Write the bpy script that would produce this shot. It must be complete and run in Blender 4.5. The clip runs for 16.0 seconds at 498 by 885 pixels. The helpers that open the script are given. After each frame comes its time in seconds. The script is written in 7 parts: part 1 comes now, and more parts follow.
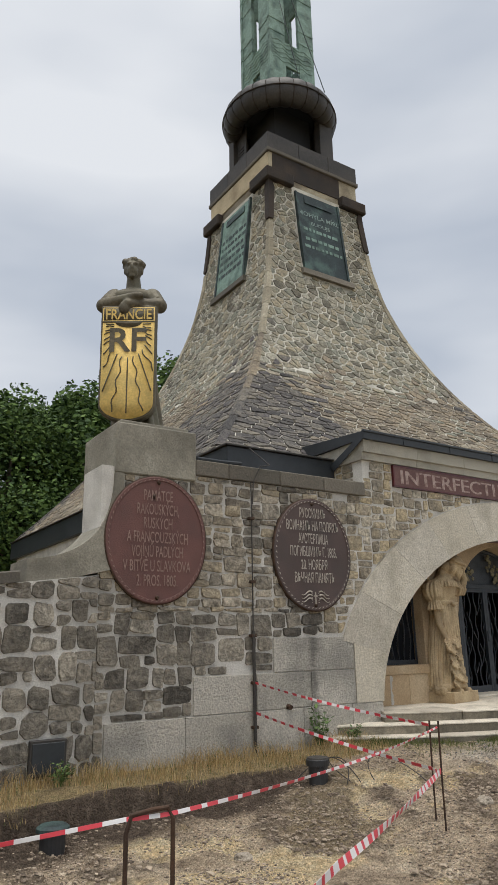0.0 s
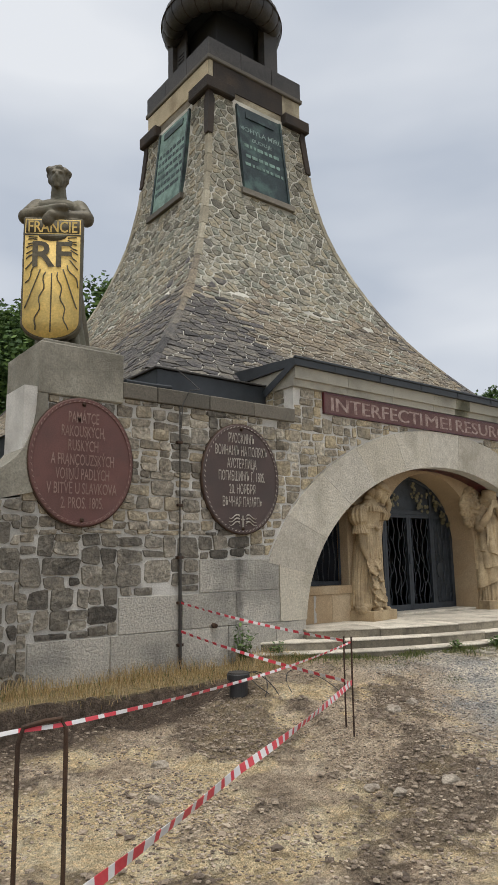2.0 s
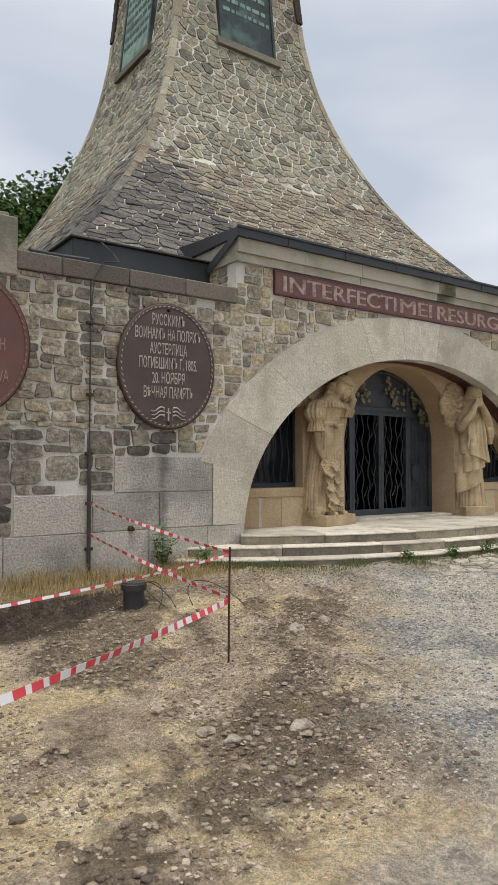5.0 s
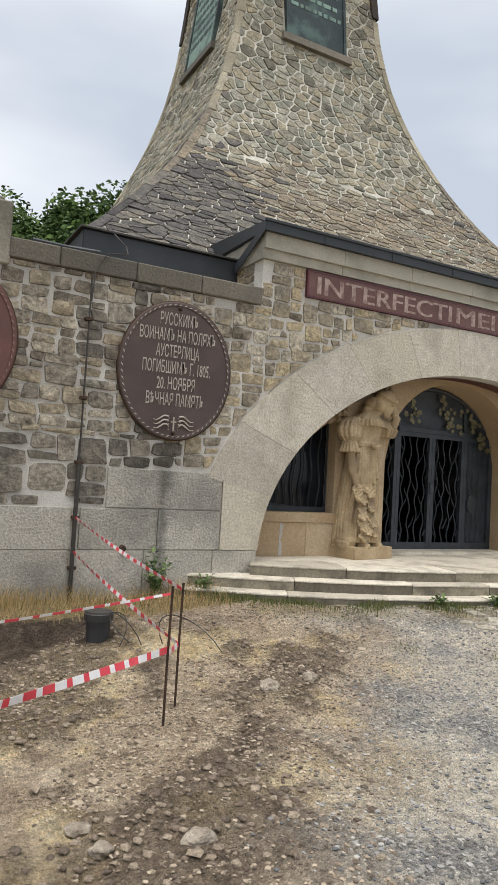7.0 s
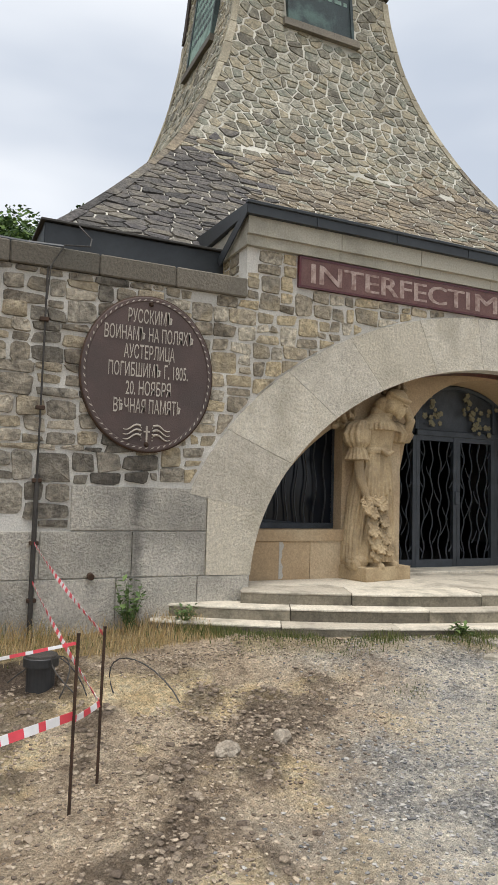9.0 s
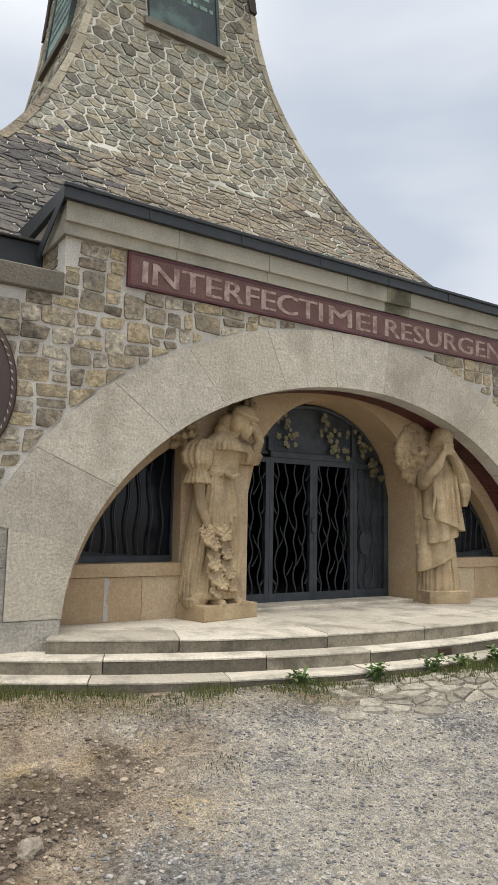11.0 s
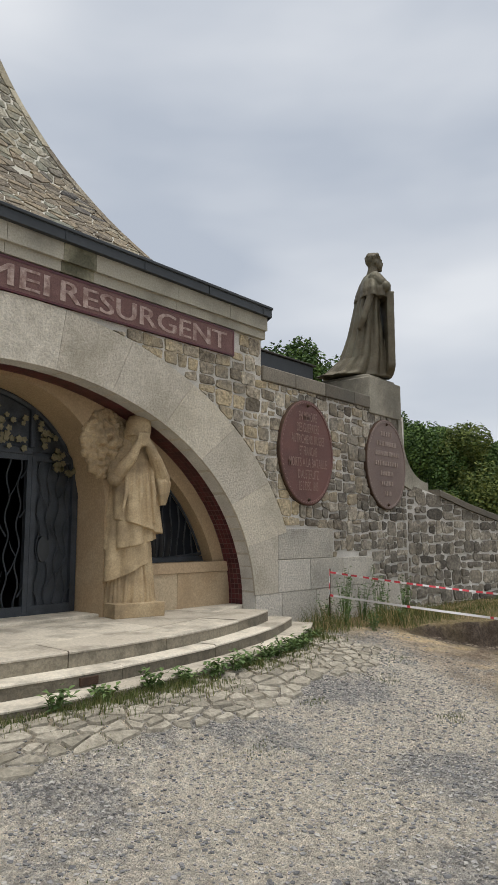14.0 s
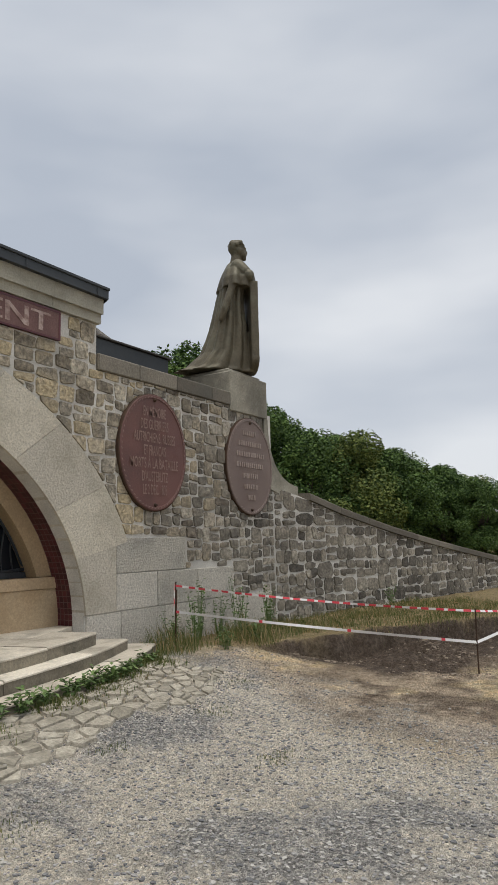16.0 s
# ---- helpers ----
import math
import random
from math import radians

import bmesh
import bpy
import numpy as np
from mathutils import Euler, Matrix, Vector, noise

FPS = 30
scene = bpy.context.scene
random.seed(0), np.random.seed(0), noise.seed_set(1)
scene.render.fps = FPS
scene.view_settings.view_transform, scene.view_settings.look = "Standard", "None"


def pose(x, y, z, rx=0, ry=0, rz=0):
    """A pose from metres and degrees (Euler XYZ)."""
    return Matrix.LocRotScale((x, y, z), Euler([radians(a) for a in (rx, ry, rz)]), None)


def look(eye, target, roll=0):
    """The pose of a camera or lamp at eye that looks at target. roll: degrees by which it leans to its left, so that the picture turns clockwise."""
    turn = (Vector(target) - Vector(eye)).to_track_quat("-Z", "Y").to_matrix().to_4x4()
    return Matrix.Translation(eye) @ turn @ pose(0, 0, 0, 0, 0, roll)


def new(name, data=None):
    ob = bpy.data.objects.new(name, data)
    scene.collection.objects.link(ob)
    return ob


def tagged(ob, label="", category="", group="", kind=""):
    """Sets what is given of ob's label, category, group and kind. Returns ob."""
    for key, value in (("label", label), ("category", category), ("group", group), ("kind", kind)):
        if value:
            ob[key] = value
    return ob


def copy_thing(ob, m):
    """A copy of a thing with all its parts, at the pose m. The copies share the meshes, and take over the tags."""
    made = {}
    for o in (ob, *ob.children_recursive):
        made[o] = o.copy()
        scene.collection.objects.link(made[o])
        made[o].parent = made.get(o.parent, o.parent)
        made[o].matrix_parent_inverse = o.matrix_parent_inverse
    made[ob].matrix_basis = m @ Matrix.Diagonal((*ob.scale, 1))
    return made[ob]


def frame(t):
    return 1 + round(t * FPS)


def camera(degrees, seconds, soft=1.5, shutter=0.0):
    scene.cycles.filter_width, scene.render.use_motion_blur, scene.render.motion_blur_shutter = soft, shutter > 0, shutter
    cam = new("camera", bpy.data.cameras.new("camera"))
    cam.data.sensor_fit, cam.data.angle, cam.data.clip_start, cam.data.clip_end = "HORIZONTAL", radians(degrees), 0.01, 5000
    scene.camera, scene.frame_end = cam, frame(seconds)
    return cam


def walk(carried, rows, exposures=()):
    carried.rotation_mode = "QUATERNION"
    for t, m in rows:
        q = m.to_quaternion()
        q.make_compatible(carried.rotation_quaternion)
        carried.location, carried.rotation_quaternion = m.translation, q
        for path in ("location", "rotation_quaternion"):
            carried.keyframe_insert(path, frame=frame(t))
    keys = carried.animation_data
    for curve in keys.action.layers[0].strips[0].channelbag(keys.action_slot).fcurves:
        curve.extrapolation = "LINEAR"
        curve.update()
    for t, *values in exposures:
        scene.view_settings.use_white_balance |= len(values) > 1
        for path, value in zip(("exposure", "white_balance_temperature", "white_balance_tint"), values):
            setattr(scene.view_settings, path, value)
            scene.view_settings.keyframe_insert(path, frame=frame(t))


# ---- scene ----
cam = camera(39.2, 16.0)
METRES, EYE, TILT, LEAN, TURN = 8.571, 1.5, 0.0, 0.0, -33.1
ROWS = [
    (0.0, 0.0, 0.0, 0.0, 0.3, 15.87, 1.05),
    (0.5, 0.0012, 0.0003, -0.0002, -0.91, 15.93, 1.14),
    (1.0, 0.0017, 0.0002, -0.0006, -2.23, 14.75, 1.35),
    (1.5, 0.0035, 0.0023, -0.0016, -3.4, 12.41, 1.37),
    (2.0, 0.0172, 0.0079, -0.0037, -4.66, 9.88, 1.09),
    (2.5, 0.0402, 0.0145, -0.0049, -6.12, 8.04, 0.26),
    (3.0, 0.0653, 0.0353, -0.0076, -7.61, 6.68, -0.61),
    (3.5, 0.0979, 0.055, -0.007, -7.88, 5.14, -0.61),
    (4.0, 0.1288, 0.0729, -0.0038, -6.55, 3.65, -0.28),
    (4.5, 0.1491, 0.1009, -0.0067, -4.5, 2.36, 0.15),
    (7.0, 0.2651, 0.241, -0.0004, 4.59, 2.98, -3.22),
    (7.5, 0.2813, 0.2727, -0.0033, 6.11, 3.32, -3.17),
    (8.0, 0.293, 0.3039, 0.0007, 8.58, 3.09, -1.82),
    (10.5, 0.3725, 0.4367, 0.0016, 5.11, 5.93, 0.3),
    (11.0, 0.3882, 0.4686, 0.0031, -0.16, 6.56, -1.04),
    (11.5, 0.4186, 0.4921, 0.0003, -5.72, 7.56, -2.11),
    (12.0, 0.4471, 0.5122, 0.0001, -10.72, 8.11, -2.98),
    (12.5, 0.4711, 0.5384, -0.0002, -15.66, 8.17, -3.36),
    (13.0, 0.5004, 0.5559, -0.0007, -18.12, 7.8, -2.56),
    (13.5, 0.5264, 0.5766, -0.0015, -16.97, 7.39, -1.09),
    (14.0, 0.5591, 0.6024, -0.0041, -16.68, 7.44, 0.0),
    (14.5, 0.5994, 0.6176, -0.0038, -19.37, 8.09, 0.57),
    (15.0, 0.6301, 0.6341, -0.0039, -22.46, 8.73, 0.78),
    (15.5, 0.652, 0.6618, -0.0042, -24.03, 8.7, 1.02),
    (16.0, 0.686, 0.6832, -0.0089, -24.2, 8.27, 1.46),
]
walk(cam, [(t, pose(0, 0, EYE, TILT, LEAN, TURN) @ pose(METRES * x, METRES * y, METRES * z, 90 + pitch, roll, yaw)) for t, x, y, z, yaw, pitch, roll in ROWS],
     ((0, 0.0), (3.5, 0.08), (7.0, 0.29), (8.2, 0.31), (11.0, 0.25), (12.5, 0.08), (13.5, 0.0), (16.0, -0.08)))

# ---- world, sun ----
world = bpy.data.worlds.new("sky")
scene.world = world
world.use_nodes = True
wn, wl = world.node_tree.nodes, world.node_tree.links
wn.clear()
w_out = wn.new("ShaderNodeOutputWorld")
w_bg = wn.new("ShaderNodeBackground")
w_sky = wn.new("ShaderNodeTexSky")
w_sky.sky_type, w_sky.sun_disc = "NISHITA", False
w_sky.sun_elevation, w_sky.sun_rotation = radians(76), radians(205)
w_co = wn.new("ShaderNodeTexCoord")
w_map = wn.new("ShaderNodeMapping")
w_map.inputs["Scale"].default_value = (1.6, 1.6, 5.0)
w_map.inputs["Location"].default_value = (0.35, 0.1, 0.4)
w_noise = wn.new("ShaderNodeTexNoise")
w_noise.inputs["Scale"].default_value, w_noise.inputs["Detail"].default_value = 1.1, 4.0
w_noise.inputs["Roughness"].default_value = 0.42
w_ramp = wn.new("ShaderNodeValToRGB")
w_ramp.color_ramp.elements[0].position, w_ramp.color_ramp.elements[0].color = 0.34, (4.0, 4.4, 5.05, 1)
w_ramp.color_ramp.elements[1].position, w_ramp.color_ramp.elements[1].color = 0.64, (6.45, 6.65, 6.95, 1)
w_mix = wn.new("ShaderNodeMix")
w_mix.data_type = "RGBA"
w_mix.inputs["Factor"].default_value = 0.94
wl.new(w_co.outputs["Generated"], w_map.inputs["Vector"])
wl.new(w_map.outputs["Vector"], w_noise.inputs["Vector"])
wl.new(w_noise.outputs["Fac"], w_ramp.inputs["Fac"])
wl.new(w_sky.outputs["Color"], w_mix.inputs["A"])
wl.new(w_ramp.outputs["Color"], w_mix.inputs["B"])
wl.new(w_mix.outputs["Result"], w_bg.inputs["Color"])
w_bg.inputs["Strength"].default_value = 0.125
wl.new(w_bg.outputs["Background"], w_out.inputs["Surface"])

sun = new("sun", bpy.data.lights.new("sun", "SUN"))
sun.data.energy, sun.data.angle, sun.data.color = 2.6, radians(40), (1.0, 0.965, 0.91)
sun.matrix_world = look((-4, -4, 40), (0, 2, 0))


# ---- materials ----
def material(name, colours, scale=4.0, detail=6.0, rough=0.85, metal=0.0, bump=0.3, bump_scale=30.0, vary="", fine=0.35, stain=None, stain_scale=0.8, stain_amount=0.5, spread=(0.3, 0.7), dist=0.02):
    """Procedural surface: a coarse colour noise, a fine grain, optional stains and per-piece variation."""
    m = bpy.data.materials.new(name)
    m.use_nodes = True
    n, l = m.node_tree.nodes, m.node_tree.links
    b = n["Principled BSDF"]
    co = n.new("ShaderNodeTexCoord")
    geo = n.new("ShaderNodeNewGeometry")
    pos = geo.outputs["Position"]
    n1 = n.new("ShaderNodeTexNoise")
    n1.inputs["Scale"].default_value, n1.inputs["Detail"].default_value = scale, detail
    l.new(pos, n1.inputs["Vector"])
    ramp = n.new("ShaderNodeValToRGB")
    els = ramp.color_ramp.elements
    while len(els) < len(colours):
        els.new(0.5)
    for i, c in enumerate(colours):
        els[i].position = spread[0] + (spread[1] - spread[0]) * i / max(1, len(colours) - 1)
        els[i].color = (*c, 1)
    fac = n1.outputs["Fac"]
    if vary:
        if vary == "object":
            rnd = n.new("ShaderNodeObjectInfo").outputs["Random"]
        else:
            rnd = geo.outputs["Random Per Island"]
        mixf = n.new("ShaderNodeMath")
        mixf.operation = "MULTIPLY_ADD"
        l.new(rnd, mixf.inputs[0])
        mixf.inputs[1].default_value = 0.62
        half = n.new("ShaderNodeMath")
        half.operation = "MULTIPLY"
        l.new(n1.outputs["Fac"], half.inputs[0])
        half.inputs[1].default_value = 0.38
        l.new(half.outputs[0], mixf.inputs[2])
        fac = mixf.outputs[0]
    l.new(fac, ramp.inputs["Fac"])
    col = ramp.outputs["Color"]
    n2 = n.new("ShaderNodeTexNoise")
    n2.inputs["Scale"].default_value, n2.inputs["Detail"].default_value = bump_scale, 8.0
    n2.inputs["Roughness"].default_value = 0.65
    l.new(pos, n2.inputs["Vector"])
    r2 = n.new("ShaderNodeMapRange")
    r2.inputs["From Min"].default_value, r2.inputs["From Max"].default_value = 0.3, 0.7
    r2.inputs["To Min"].default_value, r2.inputs["To Max"].default_value = 1 - fine, 1 + fine
    l.new(n2.outputs["Fac"], r2.inputs["Value"])
    mul = n.new("ShaderNodeMix")
    mul.data_type, mul.blend_type = "RGBA", "MULTIPLY"
    mul.inputs["Factor"].default_value = 1.0
    l.new(col, mul.inputs["A"])
    l.new(r2.outputs["Result"], mul.inputs["B"])
    col = mul.outputs["Result"]
    if stain:
        n3 = n.new("ShaderNodeTexNoise")
        n3.inputs["Scale"].default_value, n3.inputs["Detail"].default_value = stain_scale, 7.0
        n3.inputs["Roughness"].default_value = 0.6
        l.new(pos, n3.inputs["Vector"])
        r3 = n.new("ShaderNodeMapRange")
        r3.inputs["From Min"].default_value, r3.inputs["From Max"].default_value = 0.48, 0.66
        r3.inputs["To Max"].default_value = stain_amount
        l.new(n3.outputs["Fac"], r3.inputs["Value"])
        sm = n.new("ShaderNodeMix")
        sm.data_type = "RGBA"
        l.new(r3.outputs["Result"], sm.inputs["Factor"])
        l.new(col, sm.inputs["A"])
        sm.inputs["B"].default_value = (*stain, 1)
        col = sm.outputs["Result"]
    l.new(col, b.inputs["Base Color"])
    b.inputs["Metallic"].default_value = metal
    rr = n.new("ShaderNodeMapRange")
    rr.inputs["To Min"].default_value, rr.inputs["To Max"].default_value = max(0.02, rough - 0.12), min(1.0, rough + 0.12)
    l.new(n1.outputs["Fac"], rr.inputs["Value"])
    l.new(rr.outputs["Result"], b.inputs["Roughness"])
    if bump:
        bp = n.new("ShaderNodeBump")
        bp.inputs["Strength"].default_value, bp.inputs["Distance"].default_value = bump, dist
        l.new(n2.outputs["Fac"], bp.inputs["Height"])
        l.new(bp.outputs["Normal"], b.inputs["Normal"])
    return m


WING = [(0.082, 0.072, 0.058), (0.19, 0.169, 0.136), (0.27, 0.238, 0.188), (0.125, 0.111, 0.089), (0.37, 0.33, 0.264)]
FRONT = [(0.15, 0.125, 0.09), (0.39, 0.335, 0.25), (0.48, 0.39, 0.245), (0.22, 0.193, 0.15), (0.54, 0.48, 0.375)]
MIDDLE = [(0.12, 0.099, 0.074), (0.27, 0.233, 0.178), (0.36, 0.30, 0.208), (0.17, 0.147, 0.113), (0.43, 0.376, 0.293)]
UPPER = [(0.12, 0.109, 0.082), (0.25, 0.233, 0.178), (0.33, 0.285, 0.195), (0.19, 0.196, 0.155), (0.36, 0.334, 0.263)]
BROWN = [(0.115, 0.094, 0.07), (0.225, 0.19, 0.14), (0.29, 0.235, 0.16), (0.175, 0.148, 0.112), (0.33, 0.29, 0.218)]
SLATE = [(0.06, 0.056, 0.053), (0.105, 0.096, 0.088), (0.20, 0.178, 0.14), (0.085, 0.077, 0.078), (0.15, 0.138, 0.115)]
M = {}
for key, cols in (("wing", WING), ("front", FRONT), ("upper", UPPER), ("slate", SLATE), ("brown", BROWN), ("middle", MIDDLE)):
    for v in ("object", "island"):
        M[key, v] = material(key + "_stone_" + v, cols, 5, vary=v, bump=1.0, bump_scale=20, fine=0.55, dist=0.035, spread=(0.2, 0.8))
M["mortar"] = material("mortar", [(0.50, 0.475, 0.43), (0.68, 0.655, 0.60)], 3, bump=0.5, bump_scale=60, fine=0.2, stain=(0.3, 0.285, 0.255), stain_amount=0.6)
M["mortar_tower"] = material("tower_mortar", [(0.48, 0.46, 0.395), (0.66, 0.635, 0.55)], 2, bump=0.5, bump_scale=60, fine=0.2, stain=(0.24, 0.23, 0.185), stain_amount=0.6)
M["ashlar"] = material("ashlar", [(0.45, 0.42, 0.36), (0.58, 0.54, 0.47), (0.51, 0.475, 0.41)], 1.8, vary="object", bump=1.0, bump_scale=38, fine=0.32, dist=0.03, stain=(0.15, 0.145, 0.13), stain_scale=1.3, stain_amount=0.55)
M["arch"] = material("arch_stone", [(0.48, 0.437, 0.36), (0.66, 0.612, 0.52), (0.56, 0.508, 0.41)], 9, vary="object", bump=0.9, bump_scale=34, fine=0.24, stain=(0.27, 0.24, 0.175), stain_scale=1.6, stain_amount=0.5)
M["cornice"] = material("cornice_stone", [(0.37, 0.345, 0.28), (0.50, 0.465, 0.39)], 1.3, vary="object", bump=0.4, bump_scale=50, fine=0.2, stain=(0.13, 0.125, 0.10), stain_scale=0.9, stain_amount=0.7)
M["attic"] = material("sooty_limestone", [(0.09, 0.075, 0.055), (0.42, 0.37, 0.26)], 0.55, bump=0.4, bump_scale=40, fine=0.25, spread=(0.42, 0.58), stain=(0.10, 0.07, 0.045), stain_scale=1.2, stain_amount=0.7)
M["buff"] = material("buff_limestone", [(0.42, 0.345, 0.22), (0.58, 0.49, 0.33)], 1.6, bump=0.3, bump_scale=40, fine=0.2, stain=(0.2, 0.15, 0.09), stain_scale=1.4, stain_amount=0.6)
M["mossy"] = material("moss_stained_stone", [(0.10, 0.095, 0.06), (0.30, 0.28, 0.20)], 4, bump=0.4, bump_scale=40, fine=0.3, spread=(0.4, 0.62))
M["coping"] = material("coping_stone", [(0.11, 0.096, 0.075), (0.215, 0.19, 0.15)], 1.5, vary="object", bump=0.6, bump_scale=40, fine=0.3, stain=(0.09, 0.085, 0.07), stain_scale=1.1, stain_amount=0.7)
M["pedestal"] = material("pedestal_concrete", [(0.17, 0.155, 0.12), (0.36, 0.335, 0.27)], 1.8, bump=0.5, bump_scale=45, fine=0.28, stain=(0.11, 0.10, 0.08), stain_scale=1.1, stain_amount=0.75)
M["sandstone"] = material("sandstone", [(0.41, 0.295, 0.175), (0.51, 0.41, 0.275), (0.455, 0.335, 0.21)], 2.3, vary="object", bump=0.35, bump_scale=45, fine=0.22, stain=(0.30, 0.22, 0.13), stain_scale=1.4, stain_amount=0.5)
M["statue_stone"] = material("statue_sandstone", [(0.33, 0.235, 0.13), (0.53, 0.415, 0.255)], 3.0, bump=0.4, bump_scale=50, fine=0.22, stain=(0.17, 0.125, 0.075), stain_scale=2.6, stain_amount=0.7)
M["bronze"] = material("patinated_bronze", [(0.075, 0.062, 0.04), (0.14, 0.12, 0.08)], 3, rough=0.6, metal=0.35, bump=0.3, bump_scale=30, fine=0.25, stain=(0.16, 0.16, 0.115), stain_scale=2.5, stain_amount=0.55)
M["gold"] = material("gilding", [(0.62, 0.43, 0.12), (0.76, 0.56, 0.20)], 4, rough=0.68, metal=0.25, bump=0.25, bump_scale=40, fine=0.18, stain=(0.25, 0.19, 0.07), stain_amount=0.5, stain_scale=4)
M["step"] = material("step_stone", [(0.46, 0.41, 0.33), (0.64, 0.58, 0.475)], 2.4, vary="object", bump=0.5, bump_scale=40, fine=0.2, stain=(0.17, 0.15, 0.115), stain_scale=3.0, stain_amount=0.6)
# riser grime plus painted shade: darker than the treads, as if lit from above
M["step_face"] = material("grimy_shaded_step_face", [(0.14, 0.122, 0.09), (0.29, 0.255, 0.19)], 3.5, vary="object", bump=0.6, bump_scale=40, fine=0.3, stain=(0.07, 0.062, 0.045), stain_scale=4.0, stain_amount=0.7)
M["oval"] = material("red_brown_plate", [(0.11, 0.045, 0.038), (0.155, 0.068, 0.056)], 2.5, rough=0.6, bump=0.3, bump_scale=70, fine=0.2, stain=(0.075, 0.04, 0.034), stain_amount=0.5, stain_scale=2)
M["oval_dark"] = material("dark_brown_plate", [(0.065, 0.042, 0.037), (0.10, 0.066, 0.058)], 2.5, rough=0.6, bump=0.3, bump_scale=70, fine=0.2, stain=(0.05, 0.04, 0.036), stain_amount=0.5, stain_scale=2)
M["oval_grey"] = material("faded_brown_plate", [(0.15, 0.105, 0.09), (0.20, 0.15, 0.13)], 2.5, rough=0.65, bump=0.3, bump_scale=70, fine=0.2)
M["letter"] = material("faded_lettering", [(0.21, 0.125, 0.10), (0.30, 0.20, 0.165)], 7, rough=0.7, bump=0.2, bump_scale=60, fine=0.2)
M["letter_grey"] = material("greyed_lettering", [(0.25, 0.19, 0.165), (0.34, 0.275, 0.24)], 7, rough=0.7, bump=0.2, bump_scale=60, fine=0.25)
M["letter_pale"] = material("pale_lettering", [(0.36, 0.32, 0.27), (0.48, 0.43, 0.37)], 5, rough=0.7, bump=0.2, bump_scale=60, fine=0.2)
M["sign"] = material("red_mosaic", [(0.125, 0.062, 0.056), (0.185, 0.10, 0.09)], 6, rough=0.75, bump=0.4, bump_scale=90, fine=0.25, stain=(0.11, 0.055, 0.05), stain_amount=0.5)
M["sign_letter"] = material("pale_mosaic", [(0.24, 0.15, 0.13), (0.44, 0.335, 0.295)], 14, detail=10, spread=(0.36, 0.6), rough=0.75, bump=0.4, bump_scale=90, fine=0.25)
M["tile"] = material("maroon_tile", [(0.05, 0.008, 0.012), (0.10, 0.018, 0.022)], 4, rough=0.35, vary="island", bump=0.1, fine=0.15)
M["grout"] = material("dark_grout", [(0.13, 0.085, 0.08), (0.20, 0.15, 0.14)], 5, bump=0.2, fine=0.2)
M["sheet"] = material("dark_sheet_metal", [(0.022, 0.026, 0.03), (0.042, 0.048, 0.054)], 2, rough=0.5, metal=0.1, bump=0.1, bump_scale=20, fine=0.12)
M["lead"] = material("weathered_lead", [(0.034, 0.031, 0.028), (0.072, 0.065, 0.058)], 2, rough=0.6, metal=0.3, bump=0.3, bump_scale=25, fine=0.25)
M["lead_dark"] = material("blackened_lead", [(0.028, 0.026, 0.025), (0.06, 0.055, 0.05)], 2, rough=0.55, metal=0.2, bump=0.3, bump_scale=25, fine=0.3)
M["verdigris"] = material("verdigris_copper", [(0.10, 0.17, 0.145), (0.23, 0.34, 0.285), (0.16, 0.25, 0.21)], 3, rough=0.7, metal=0.1, bump=0.4, bump_scale=30, fine=0.25, stain=(0.05, 0.075, 0.065), stain_scale=2, stain_amount=0.7)
M["plaque"] = material("dark_copper_plaque", [(0.014, 0.024, 0.027), (0.032, 0.05, 0.052)], 3, rough=0.6, metal=0.2, bump=0.4, bump_scale=30, fine=0.25, stain=(0.15, 0.26, 0.22), stain_scale=2.2, stain_amount=0.4)
M["pale_green"] = material("pale_verdigris", [(0.17, 0.24, 0.22), (0.28, 0.36, 0.32)], 5, rough=0.7, bump=0.2, fine=0.2)
M["soot"] = material("soot_black_stone", [(0.012, 0.009, 0.007), (0.05, 0.034, 0.023)], 2, bump=0.5, bump_scale=40, fine=0.3)
M["iron"] = material("painted_wrought_iron", [(0.034, 0.04, 0.048), (0.066, 0.075, 0.087)], 5, rough=0.5, metal=0.4, bump=0.15, bump_scale=60, fine=0.2)
M["iron_gold"] = material("gilded_leaf", [(0.13, 0.115, 0.065), (0.24, 0.21, 0.125)], 8, rough=0.5, metal=0.4, bump=0.2, fine=0.25)
M["rust"] = material("rusty_steel", [(0.045, 0.027, 0.018), (0.09, 0.05, 0.03)], 9, rough=0.8, metal=0.3, bump=0.3, bump_scale=90, fine=0.3)
# near black: shade inside chapel, drum, louvres and ring put into the colour
M["dark"] = material("inside_shade_black", [(0.010, 0.011, 0.013), (0.018, 0.019, 0.021)], 2, rough=0.8, bump=0.0)
M["red_tape"] = material("red_plastic", [(0.60, 0.045, 0.065), (0.70, 0.07, 0.09)], 6, rough=0.45, bump=0.0, fine=0.06)
M["white_tape"] = material("white_plastic", [(0.70, 0.68, 0.67), (0.78, 0.76, 0.75)], 6, rough=0.45, bump=0.0, fine=0.06)
M["glass"] = material("dark_window_glass", [(0.008, 0.010, 0.014), (0.016, 0.019, 0.025)], 2, rough=0.14, bump=0.0, fine=0.05)
M["glass"].node_tree.nodes["Principled BSDF"].inputs["Specular IOR Level"].default_value = 0.22
M["bark"] = material("bark", [(0.06, 0.048, 0.036), (0.11, 0.09, 0.07)], 5, bump=0.8, bump_scale=25, fine=0.4)
M["black_plastic"] = material("black_plastic", [(0.02, 0.02, 0.021), (0.035, 0.035, 0.036)], 4, rough=0.5, bump=0.1, fine=0.15)


